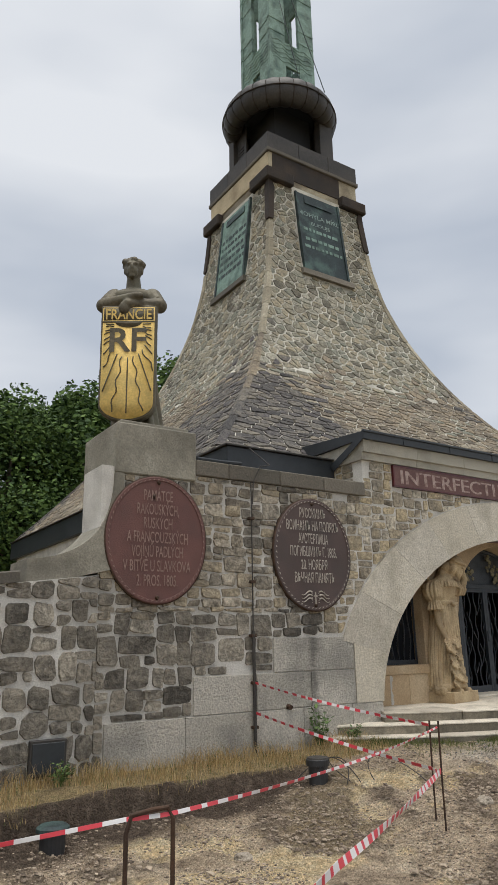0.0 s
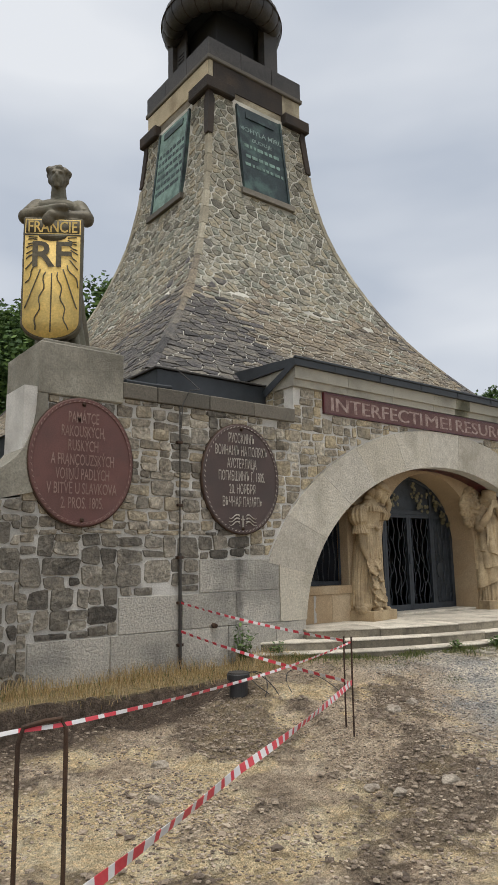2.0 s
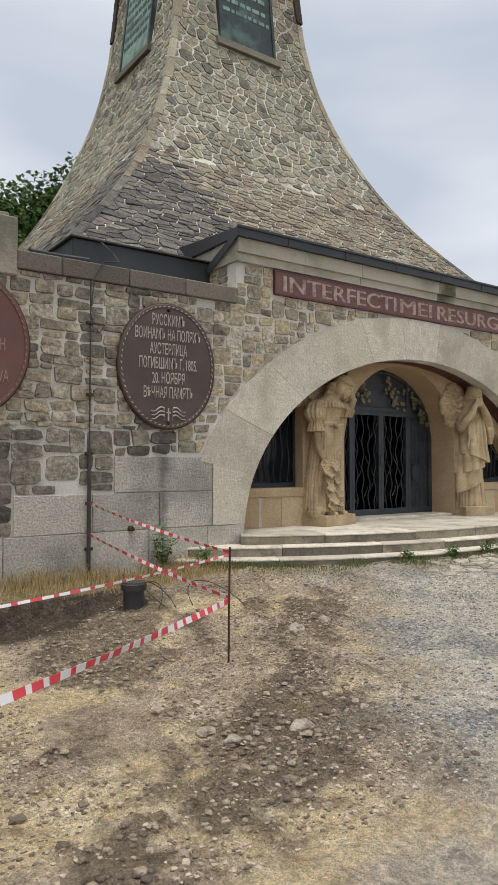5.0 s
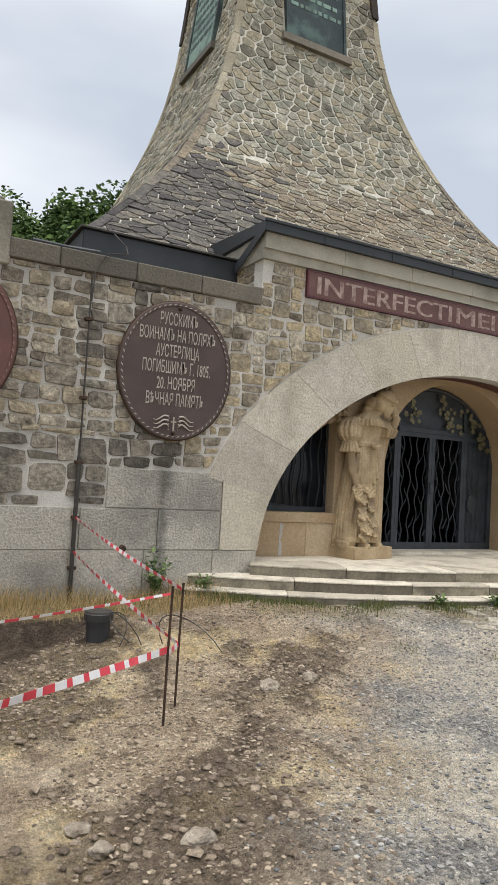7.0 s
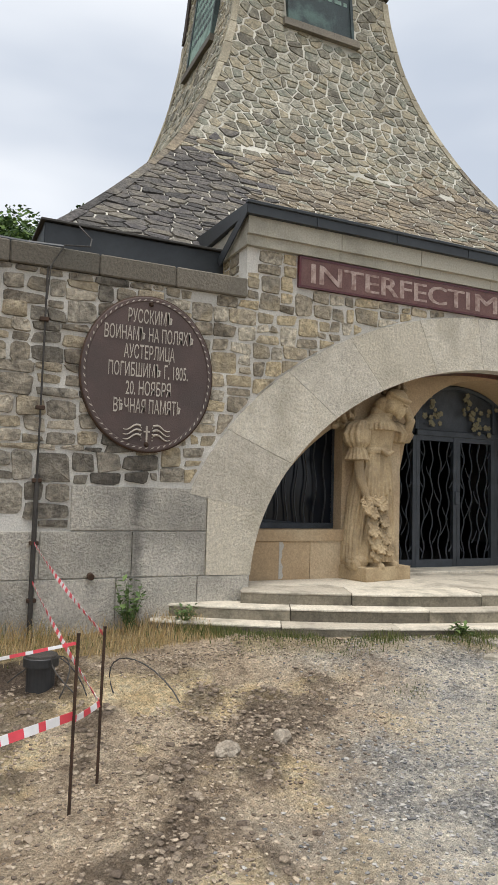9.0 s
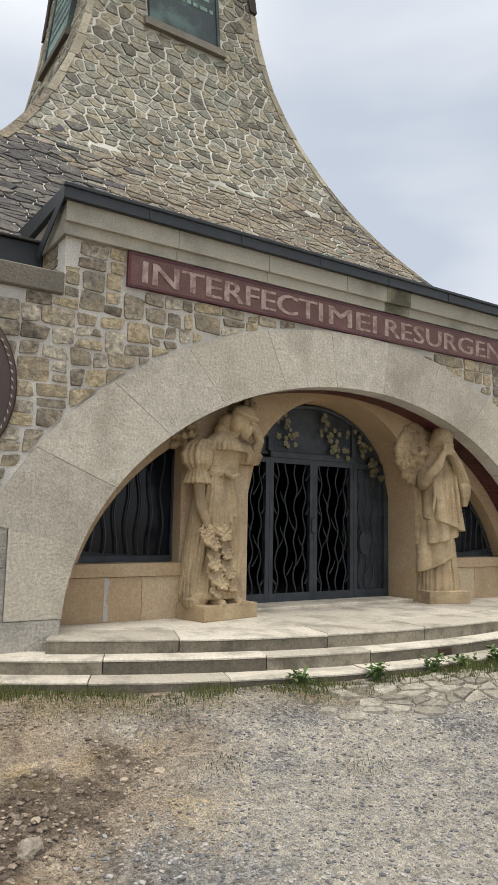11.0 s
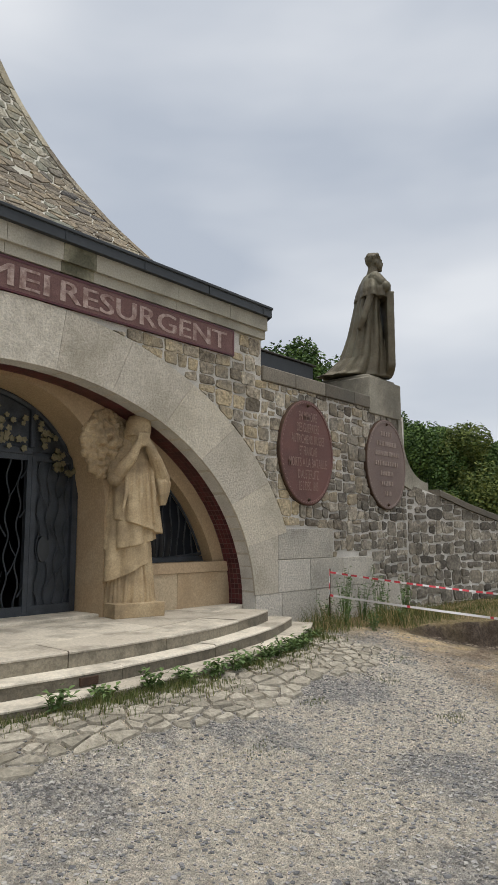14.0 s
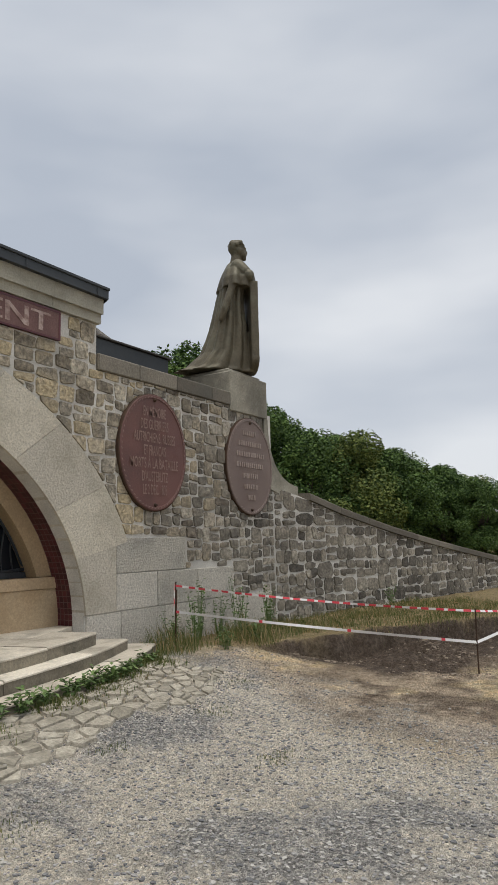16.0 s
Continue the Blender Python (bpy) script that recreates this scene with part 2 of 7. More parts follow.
# ---- builders ----
def mesh_of(name, verts, faces, mats, smooth=False, index=None):
    me = bpy.data.meshes.new(name)
    me.from_pydata([tuple(v) for v in verts], [], faces)
    for m in (mats if isinstance(mats, (list, tuple)) else [mats]):
        me.materials.append(m)
    if index is not None:
        me.polygons.foreach_set("material_index", index)
    if smooth:
        me.polygons.foreach_set("use_smooth", [True] * len(me.polygons))
    me.update()
    return me


def part(name, geo, mat, parent=None, label="", smooth=False):
    """Links a bmesh or (verts, faces) as one mesh object under a thing."""
    if isinstance(geo, bmesh.types.BMesh):
        me = bpy.data.meshes.new(name)
        geo.to_mesh(me)
        geo.free()
        me.materials.append(mat)
        if smooth:
            me.polygons.foreach_set("use_smooth", [True] * len(me.polygons))
    else:
        me = mesh_of(name, geo[0], geo[1], mat, smooth)
    ob = new(name, me)
    ob.parent = parent
    if label:
        ob["label"] = label
    return ob


def thing(name, label, category, group="", kind=""):
    return tagged(new(name), label, category, group, kind)


def box(x0, y0, z0, x1, y1, z1, bevel=0.012):
    """A box with softened edges."""
    bm = bmesh.new()
    bmesh.ops.create_cube(bm, size=1)
    for v in bm.verts:
        v.co = Vector(((x0 + x1) / 2 + v.co.x * (x1 - x0), (y0 + y1) / 2 + v.co.y * (y1 - y0), (z0 + z1) / 2 + v.co.z * (z1 - z0)))
    if bevel:
        bmesh.ops.bevel(bm, geom=bm.edges[:], offset=bevel, segments=1, affect="EDGES")
    return bm


def merge(*geos):
    """Joins several (verts, faces) into one."""
    vs, fs = [], []
    for v, f in geos:
        o = len(vs)
        vs += [tuple(p) for p in v]
        fs += [[i + o for i in q] for q in f]
    return vs, fs


def prism(poly, y0, y1, back=True):
    """An outline in x and z drawn out along y; y0 is the face that looks to -y."""
    n = len(poly)
    v = [(x, y0, z) for x, z in poly] + [(x, y1, z) for x, z in poly]
    f = [list(range(n))] + [[i, i + n, (i + 1) % n + n, (i + 1) % n] for i in range(n)]
    if back:
        f.append(list(range(2 * n - 1, n - 1, -1)))
    return v, f


def loft(rings, close=True, caps=True):
    """Skins a list of rings with the same number of points."""
    n = len(rings[0])
    v = [tuple(p) for r in rings for p in r]
    f = []
    for k in range(len(rings) - 1):
        for i in range(n if close else n - 1):
            j = (i + 1) % n
            f.append([k * n + i, k * n + j, (k + 1) * n + j, (k + 1) * n + i])
    if caps and close:
        f.append(list(range(n - 1, -1, -1)))
        f.append([(len(rings) - 1) * n + i for i in range(n)])
    return v, f


def tube(path, radii, n=8):
    """A round bar along a line of points."""
    path = [Vector(p) for p in path]
    if not isinstance(radii, (list, tuple)):
        radii = [radii] * len(path)
    rings = []
    for i, p in enumerate(path):
        d = (path[min(i + 1, len(path) - 1)] - path[max(i - 1, 0)]).normalized()
        side = d.cross(Vector((0.13, 0.21, 1)) if abs(d.z) < 0.9 else Vector((0.1, 1, 0.05))).normalized()
        up = side.cross(d)
        rings.append([p + radii[i] * (math.cos(a) * side + math.sin(a) * up) for a in (2 * math.pi * k / n for k in range(n))])
    return loft(rings)


# ---- ground ----
YC = 13.88
STEP_C, STEP_R = (10.40, 13.70), (7.345, 7.545, 7.775)
STEP_Z = (0.562, 0.44, 0.32)
FOOT = STEP_R[2]


def smooth01(a, b, x):
    t = min(1.0, max(0.0, (x - a) / (b - a)))
    return t * t * (3 - 2 * t)


def bank_edge(x):
    """Where the turf bank along the walls ends, as y."""
    if x < 6.4:
        return max(5.6, 6.60 + 0.05 * math.sin(x * 2.1) - 0.30 * max(0, 2.6 - x))
    if x > 15.5:
        return float(np.interp(x, (15.5, 16.1, 16.9, 17.9, 19.1, 22, 26), (6.3, 6.04, 5.8, 5.33, 4.6, 3.2, 1.8)))
    return 99


def loam(x, y):
    """Share of churned dark loam, in streaks along the wheel tracks."""
    a, c = 0.57 * x + 0.82 * y, 0.82 * x - 0.57 * y
    n = noise.noise(Vector((c * 1.25, a * 0.5, 41))) + 0.55 * noise.noise(Vector((c * 3.1, a * 1.7, 43))) + 0.35 * noise.noise(Vector((x * 7, y * 7, 45)))
    return smooth01(-0.05, 0.30, n)


def border(y):
    """Where the dug earth gives way to the gravel forecourt, as x."""
    return min(7.0, 6.2 + 0.93 * (y - 4.43))


def far_ok(x, y):
    return y < bank_edge(x) - 0.1 and y < 7.2 and -3 < x < 24 and y > 0


def height(x, y):
    h = 0.02 + 0.16 * smooth01(4.6, 6.6, y)
    e = bank_edge(x)
    if e < 90:
        side = smooth01(5.2, 3.8, x) if x < 10 else smooth01(15.5, 16.4, x)
        dug = -0.07 - 0.06 * (x > 12)
        low = h * (1 - side) + dug * side
        high = 0.20 + 0.02 * (x > 12)
        rag = 0.06 * noise.noise(Vector((x * 3, y * 3, 3)))
        h = low + (max(high, h) - low) * smooth01(e - 0.07 + rag, e + 0.06 + rag, y)
    if abs(x - 10.4) < 5.2 and y < 8.2:
        r = math.hypot(x - STEP_C[0], y - STEP_C[1])
        h += (0.235 + 0.025 * math.exp(-((x - 10.4) / 2.4) ** 2) - h) * smooth01(FOOT + 1.4, FOOT + 0.05, r) * smooth01(5.2, 4.6, abs(x - 10.4))
    far = math.hypot(x - 9, y - 6)
    h += 0.035 * noise.noise(Vector((x * 0.7, y * 0.7, 0.3))) * smooth01(30, 8, far)
    if x < 7 and y < 7 or x > 15:
        h += 0.03 * noise.noise(Vector((x * 2.3, y * 2.3, 1.7)))
    h += 0.012 * noise.noise(Vector((x * 7, y * 7, 5)))
    rough_ = smooth01(0.5, -0.9, x - border(y)) if x < 12 else smooth01(15.0, 16.4, x)
    if rough_ > 0 and far_ok(x, y):
        h += rough_ * (0.030 * noise.noise(Vector((x * 4.5, y * 3.2, 8))) + 0.024 * abs(noise.noise(Vector((x * 9, y * 9, 12)))))
        h += rough_ * loam(x, y) * (0.012 + 0.045 * abs(noise.noise(Vector((x * 9, y * 9, 14)))) + 0.012 * noise.noise(Vector((x * 17, y * 17, 15))))
        # wheel ruts across the earth
        for off in (0.0, 1.35):
            d = (x - 5.4 - off) * 0.82 - (y - 3.4) * 0.57
            h -= rough_ * 0.045 * math.exp(-(d / 0.14) ** 2) * smooth01(1.5, 3.0, y) * smooth01(6.6, 5.6, y)
            h += rough_ * 0.025 * math.exp(-((abs(d) - 0.28) / 0.10) ** 2) * smooth01(1.5, 3.0, y) * smooth01(6.6, 5.6, y)
        h += 0.16 * math.exp(-(((x - 17.2) / 0.9) ** 2 + ((y - 5.0) / 0.4) ** 2)) * (1 + 0.8 * noise.noise(Vector((x * 5, y * 5, 2))))
    h -= 2.5 * smooth01(25, 90, far) + 12 * smooth01(80, 1500, far)
    return h


def ground_axis(lo, hi, step, reach):
    a = list(np.arange(lo, hi + 1e-6, step))
    d, p, q = step, lo, hi
    left, right = [], []
    while q < reach:
        d *= 1.22
        q += d
        p -= d
        left.append(p)
        right.append(q)
    return left[::-1] + a + right


gx = ground_axis(-1.0, 20.0, 0.045, 2500)
gy = ground_axis(1.6, 7.6, 0.045, 2500)
gv = [(x, y, height(x, y)) for y in gy for x in gx]
gf = [[j * len(gx) + i, j * len(gx) + i + 1, (j + 1) * len(gx) + i + 1, (j + 1) * len(gx) + i] for j in range(len(gy) - 1) for i in range(len(gx) - 1)]
XF, WY = 10.38, 7.49
FX0, FX1 = 6.87, 13.93
XA, A_IN, H_IN, A_OUT, H_OUT, Z0 = 10.38, 3.40, 2.50, 4.25, 3.13, 0.57
XC = 10.32
EX = 10.54


def zone(x, y):
    """Shares of dug earth, turf and yellow sand at a place on the ground."""
    w = 0.5 * noise.noise(Vector((x * 0.8, y * 0.8, 7))) + 0.3 * noise.noise(Vector((x * 2.4, y * 2.4, 9)))
    earth = smooth01(0.7, -0.7, x - border(y) + 1.3 * w)
    earth = max(earth, smooth01(-1.0, 0.8, x - 15.0 - 0.45 * (y - 6.5) + 1.6 * w) * smooth01(0.3, 2.5, y))
    e = bank_edge(x)
    turf = smooth01(e + 0.05, e + 0.14, y + 0.08 * w) if e < 90 else 0.75 * smooth01(0.62, 0.25, abs(math.hypot(x - STEP_C[0], y - STEP_C[1]) - FOOT - 0.1)) * smooth01(-0.35, 0.25, w) * (y < 8)
    far = math.hypot(x - 9, y - 5)
    turf = max(turf, smooth01(17, 24, far))
    if 15.4 < x < 17.6:
        turf = max(turf, smooth01(5.8, 6.9, y + w))
    yellow = 0.42 * math.exp(-(((x - 3.0) / 2.0) ** 2 + ((y - 4.9) / 1.1) ** 2))
    for px, py, rx, ry in ((8.35, 5.15, 0.55, 0.28), (7.9, 4.65, 0.45, 0.25), (11.6, 4.55, 0.9, 0.3), (9.4, 4.1, 0.8, 0.4)):
        yellow += 0.5 * math.exp(-(((x - px) / rx) ** 2 + ((y - py) / ry) ** 2))
    sand = smooth01(-0.02, 0.26, yellow + noise.noise(Vector((x * 0.75 + 3, y * 1.1, 2))) + 0.45 * noise.noise(Vector((x * 3, y * 3, 4))) + 0.2 * noise.noise(Vector((x * 8, y * 8, 6))))
    return earth, turf, sand


def soil_and_cut_shade(x, y):
    """Share of dark, freshly turned soil on the heap and along the bank's cut edge, with the cut's shade painted in."""
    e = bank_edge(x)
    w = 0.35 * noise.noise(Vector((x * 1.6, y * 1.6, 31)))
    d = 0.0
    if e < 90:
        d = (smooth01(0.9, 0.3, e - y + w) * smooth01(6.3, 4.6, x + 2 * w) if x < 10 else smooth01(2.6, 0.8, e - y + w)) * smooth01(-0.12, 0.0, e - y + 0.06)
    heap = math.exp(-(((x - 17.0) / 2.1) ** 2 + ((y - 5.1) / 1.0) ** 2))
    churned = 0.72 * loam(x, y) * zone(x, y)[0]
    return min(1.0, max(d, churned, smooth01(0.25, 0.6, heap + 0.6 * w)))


def node_mix(n, l, fac, a, b, blend="MIX"):
    m = n.new("ShaderNodeMix")
    m.data_type, m.blend_type = "RGBA", blend
    if fac is None:
        m.inputs["Factor"].default_value = 1.0
    else:
        l.new(fac, m.inputs["Factor"])
    for sock, val in (("A", a), ("B", b)):
        if isinstance(val, tuple):
            m.inputs[sock].default_value = (*val, 1)
        else:
            l.new(val, m.inputs[sock])
    return m.outputs["Result"]


def ground_material():
    m = bpy.data.materials.new("ground_surface")
    m.use_nodes = True
    n, l = m.node_tree.nodes, m.node_tree.links
    b = n["Principled BSDF"]
    at = n.new("ShaderNodeAttribute")
    at.attribute_name = "zone"
    sep = n.new("ShaderNodeSeparateColor")
    l.new(at.outputs["Color"], sep.inputs["Color"])
    pos = n.new("ShaderNodeNewGeometry").outputs["Position"]

    def noise_ramp(scale, cols, lo=0.3, hi=0.7, detail=8, rough=0.6):
        t = n.new("ShaderNodeTexNoise")
        t.inputs["Scale"].default_value, t.inputs["Detail"].default_value, t.inputs["Roughness"].default_value = scale, detail, rough
        l.new(pos, t.inputs["Vector"])
        r = n.new("ShaderNodeValToRGB")
        while len(r.color_ramp.elements) < len(cols):
            r.color_ramp.elements.new(0.5)
        for i, c in enumerate(cols):
            r.color_ramp.elements[i].position, r.color_ramp.elements[i].color = lo + (hi - lo) * i / (len(cols) - 1), (*c, 1)
        l.new(t.outputs["Fac"], r.inputs["Fac"])
        return r.outputs["Color"], t.outputs["Fac"]

    earth, _ = noise_ramp(4.5, [(0.24, 0.175, 0.122), (0.49, 0.38, 0.268), (0.60, 0.48, 0.345), (0.80, 0.67, 0.50)], 0.34, 0.66, 12, 0.74)
    sand, _ = noise_ramp(6.0, [(0.58, 0.42, 0.225), (0.78, 0.62, 0.38), (0.86, 0.75, 0.54)], 0.32, 0.68, 12, 0.72)
    turf, _ = noise_ramp(5.0, [(0.19, 0.145, 0.078), (0.38, 0.29, 0.155), (0.21, 0.185, 0.088)])
    vor = n.new("ShaderNodeTexVoronoi")
    vor.inputs["Scale"].default_value = 58
    l.new(pos, vor.inputs["Vector"])
    vg = n.new("ShaderNodeValToRGB")
    vg.color_ramp.elements.new(0.5)
    vg.color_ramp.elements.new(0.8)
    for el, (at_, c_) in zip(vg.color_ramp.elements, ((0.1, (0.09, 0.09, 0.092)), (0.42, (0.29, 0.287, 0.284)), (0.72, (0.52, 0.497, 0.46)), (1.0, (0.78, 0.72, 0.63)))):
        el.position, el.color = at_, (*c_, 1)
    l.new(vor.outputs["Color"], vg.inputs["Fac"])
    dust, _ = noise_ramp(9.0, [(0.51, 0.455, 0.375), (0.74, 0.665, 0.55), (0.85, 0.78, 0.66)], 0.34, 0.66, 12, 0.72)
    _, dfac = noise_ramp(0.85, [(0, 0, 0), (1, 1, 1)], 0.3, 0.7, 12, 0.68)
    half = n.new("ShaderNodeMapRange")
    half.inputs["From Min"].default_value, half.inputs["From Max"].default_value = 0.44, 0.53
    half.inputs["To Min"].default_value, half.inputs["To Max"].default_value = 0.16, 0.90
    l.new(dfac, half.inputs["Value"])
    grav = node_mix(n, l, half.outputs["Result"], vg.outputs["Color"], dust)
    pale = n.new("ShaderNodeMath")
    pale.operation = "MULTIPLY"
    pale.inputs[1].default_value = 0.8
    l.new(sep.outputs["Blue"], pale.inputs[0])
    grav = node_mix(n, l, pale.outputs[0], grav, dust)
    base = node_mix(n, l, sep.outputs["Red"], grav, earth)
    sandy = n.new("ShaderNodeMath")
    sandy.operation = "MULTIPLY"
    l.new(sep.outputs["Blue"], sandy.inputs[0])
    l.new(sep.outputs["Red"], sandy.inputs[1])
    base = node_mix(n, l, sandy.outputs[0], base, sand)
    # dark soil colour; along the cut bank it also carries painted shade
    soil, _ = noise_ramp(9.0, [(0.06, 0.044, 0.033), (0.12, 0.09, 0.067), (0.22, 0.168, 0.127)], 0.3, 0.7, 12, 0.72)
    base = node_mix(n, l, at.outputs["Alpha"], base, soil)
    base = node_mix(n, l, sep.outputs["Green"], base, turf)
    fine, ffac = noise_ramp(26, [(0.42, 0.42, 0.42), (1.0, 1.0, 1.0), (1.55, 1.53, 1.50)], 0.32, 0.68, 12, 0.78)
    col = node_mix(n, l, None, base, fine, "MULTIPLY")
    l.new(col, b.inputs["Base Color"])
    b.inputs["Roughness"].default_value = 0.95
    b.inputs["Specular IOR Level"].default_value = 0.2
    add = n.new("ShaderNodeMath")
    add.operation = "ADD"
    l.new(ffac, add.inputs[0])
    vm = n.new("ShaderNodeMath")
    vm.operation = "MULTIPLY"
    l.new(vor.outputs["Distance"], vm.inputs[0])
    vm.inputs[1].default_value = -0.5
    l.new(vm.outputs[0], add.inputs[1])
    _, mid = noise_ramp(8.0, [(0, 0, 0), (1, 1, 1)], 0.3, 0.7, 9, 0.7)
    b0 = n.new("ShaderNodeBump")
    b0.inputs["Strength"].default_value, b0.inputs["Distance"].default_value = 0.8, 0.16
    l.new(mid, b0.inputs["Height"])
    bp = n.new("ShaderNodeBump")
    l.new(b0.outputs["Normal"], bp.inputs["Normal"])
    bp.inputs["Strength"].default_value, bp.inputs["Distance"].default_value = 1.0, 0.06
    l.new(add.outputs[0], bp.inputs["Height"])
    l.new(bp.outputs["Normal"], b.inputs["Normal"])
    return m


M["ground"] = ground_material()
g_me = mesh_of("ground", gv, gf, M["ground"], True)
g_at = g_me.color_attributes.new("zone", "FLOAT_COLOR", "POINT")
g_col = np.ones((len(gv), 4), dtype=np.float32)
for i, p in enumerate(gv):
    g_col[i, :3] = zone(p[0], p[1])
    g_col[i, 3] = soil_and_cut_shade(p[0], p[1])
g_at.data.foreach_set("color", g_col.ravel())
ground = tagged(new("ground", g_me), "dug brown earth, pale gravel and a dry turf bank", "ground", kind="structure")


# ---- stone laying ----
def clip(poly, a, b, c):
    """Keeps the side of a convex polygon where a*u + b*v <= c."""
    out = []
    for i in range(len(poly)):
        p, q = poly[i], poly[(i + 1) % len(poly)]
        dp, dq = a * p[0] + b * p[1] - c, a * q[0] + b * q[1] - c
        if dp <= 0:
            out.append(p)
        if (dp < 0 < dq) or (dq < 0 < dp):
            t = dp / (dp - dq)
            out.append((p[0] + t * (q[0] - p[0]), p[1] + t * (q[1] - p[1])))
    return out


def rows_of_seeds(u0, u1, v0, v1, w, h, rng, jit=0.30):
    seeds, v, k = [], v0 - h / 2, 0
    while v < v1 + h:
        u = u0 - w * rng.random()
        while u < u1 + w:
            ww = w * rng.uniform(0.6, 1.5)
            seeds.append((u + ww / 2 + rng.uniform(-1, 1) * jit * w * 0.4, v + rng.uniform(-1, 1) * jit * h))
            if rng.random() < 0.13:
                seeds.append((u + ww / 2, v + h * 0.5))
            u += ww
        v += h * rng.uniform(0.8, 1.2)
    return seeds


def squared(u0, u1, v0, v1, w, h, rng, jit=0.012):
    """Squared rubble: a field split again and again into uneven blocks."""
    out, stack = [], []
    v = v0
    while v < v1:
        band = min(h * rng.uniform(2.2, 3.4), v1 - v + 0.01)
        stack.append((u0, u1, v, v + band))
        v += band
    while stack:
        a, b, c, d = stack.pop()
        ww, hh = b - a, d - c
        if ww > w * rng.uniform(1.15, 1.9) and ww / w >= hh / h:
            m = a + ww * (rng.uniform(0.35, 0.65) if ww < 4 * w else rng.uniform(0.45, 0.55))
            stack += [(a, m, c, d), (m, b, c, d)]
        elif hh > h * rng.uniform(1.1, 1.9):
            m = c + hh * rng.uniform(0.35, 0.65)
            stack += [(a, b, c, m), (a, b, m, d)]
        else:
            out.append([(x + rng.uniform(-jit, jit), y + rng.uniform(-jit, jit)) for x, y in ((a, c), (b, c), (b, d), (a, d))])
    return out


def trimmed(polys, cuts):
    out = []
    for p in polys:
        q = cuts(p, (sum(a[0] for a in p) / len(p), sum(a[1] for a in p) / len(p)))
        if q and len(q) >= 3:
            out.append(q)
    return out


def cells(seeds, aspect, cuts):
    """Cells round the seeds; each is then trimmed by cuts(cell, seed), which may return None."""
    s = np.array(seeds)
    q = s * np.array([1.0 / aspect, 1.0])
    out = []
    for i in range(len(s)):
        d = ((q - q[i]) ** 2).sum(1)
        near = np.argsort(d)[1:15]
        r = 2.2 * math.sqrt(d[near[5]])
        poly = [(q[i][0] - r, q[i][1] - r), (q[i][0] + r, q[i][1] - r), (q[i][0] + r, q[i][1] + r), (q[i][0] - r, q[i][1] + r)]
        for j in near:
            a, b = q[j] - q[i]
            m = (q[j] + q[i]) / 2
            poly = clip(poly, a, b, a * m[0] + b * m[1])
            if len(poly) < 3:
                break
        if len(poly) < 3:
            continue
        poly = cuts([(u * aspect, v) for u, v in poly], seeds[i])
        if poly and len(poly) >= 3:
            out.append(poly)
    return out


def area(p):
    return 0.5 * sum(p[i][0] * p[(i + 1) % len(p)][1] - p[(i + 1) % len(p)][0] * p[i][1] for i in range(len(p)))


def stone(poly, lay, gap, proud, rng, deep=0.02, cut=(0.06, 0.15)):
    """One rubble stone: a rounded, uneven block over a cell. lay(u, v, h) gives the place."""
    if area(poly) < 0.0022:
        return None
    if area(poly) < 0:
        poly = poly[::-1]
    cu, cv = sum(p[0] for p in poly) / len(poly), sum(p[1] for p in poly) / len(poly)
    if len(poly) < 7:
        cutp = []
        for i in range(len(poly)):
            a, b = poly[i], poly[(i + 1) % len(poly)]
            k = rng.uniform(*cut)
            cutp += [(a[0] + k * (b[0] - a[0]), a[1] + k * (b[1] - a[1])), (b[0] + k * (a[0] - b[0]), b[1] + k * (a[1] - b[1]))]
        poly = cutp
    n = len(poly)

    def inset(p, g):
        d = math.hypot(p[0] - cu, p[1] - cv)
        s = max(0.3, 1 - g / max(d, 1e-4))
        return cu + (p[0] - cu) * s, cv + (p[1] - cv) * s

    g = gap * rng.uniform(0.7, 1.3)
    ring0 = [inset(p, g * rng.uniform(0.75, 1.25)) for p in poly]
    ring1 = [inset(p, 0.011) for p in ring0]
    tu, tv = rng.uniform(-0.05, 0.05), rng.uniform(-0.05, 0.05)
    hh = proud * rng.uniform(0.5, 1.4)
    v = [lay(*p, -deep) for p in ring0]
    v += [lay(*p, hh * rng.uniform(0.75, 1.1) + tu * (p[0] - cu) + tv * (p[1] - cv)) for p in ring1]
    v.append(lay(cu, cv, hh * rng.uniform(0.9, 1.35)))
    f = [[i, (i + 1) % n, n + (i + 1) % n, n + i] for i in range(n)] + [[n + i, n + (i + 1) % n, 2 * n] for i in range(n)]
    return v, f


def lay_stones(parent, polys, lay, key, gap, proud, seed, near=None, name="stone", most=290, cut=(0.06, 0.15)):
    """Stones as parts of a wall; those past the nearest 290 are joined."""
    rng = random.Random(seed)
    made = [(near(p) if near else 0, g) for p, g in ((p, stone(p, lay, gap, proud, rng, cut=cut)) for p in polys) if g]
    made.sort(key=lambda q: q[0])
    for i, (_, g) in enumerate(made[:most]):
        part(name, g, M[key, "object"], parent)
    rest = [g for _, g in made[most:]]
    if rest:
        ob = part("stones_beyond", merge(*rest), M[key, "island"], parent, "rubble stones further off")
        ob["kind"] = "stuff"


# ---- the front wall and its wings ----
def ellipse(a, h, n, lo=0.0, hi=180.0, xc=XA, z0=Z0):
    return [(xc - a * math.cos(radians(t)), z0 + h * math.sin(radians(t))) for t in (lo + (hi - lo) * i / n for i in range(n + 1))]


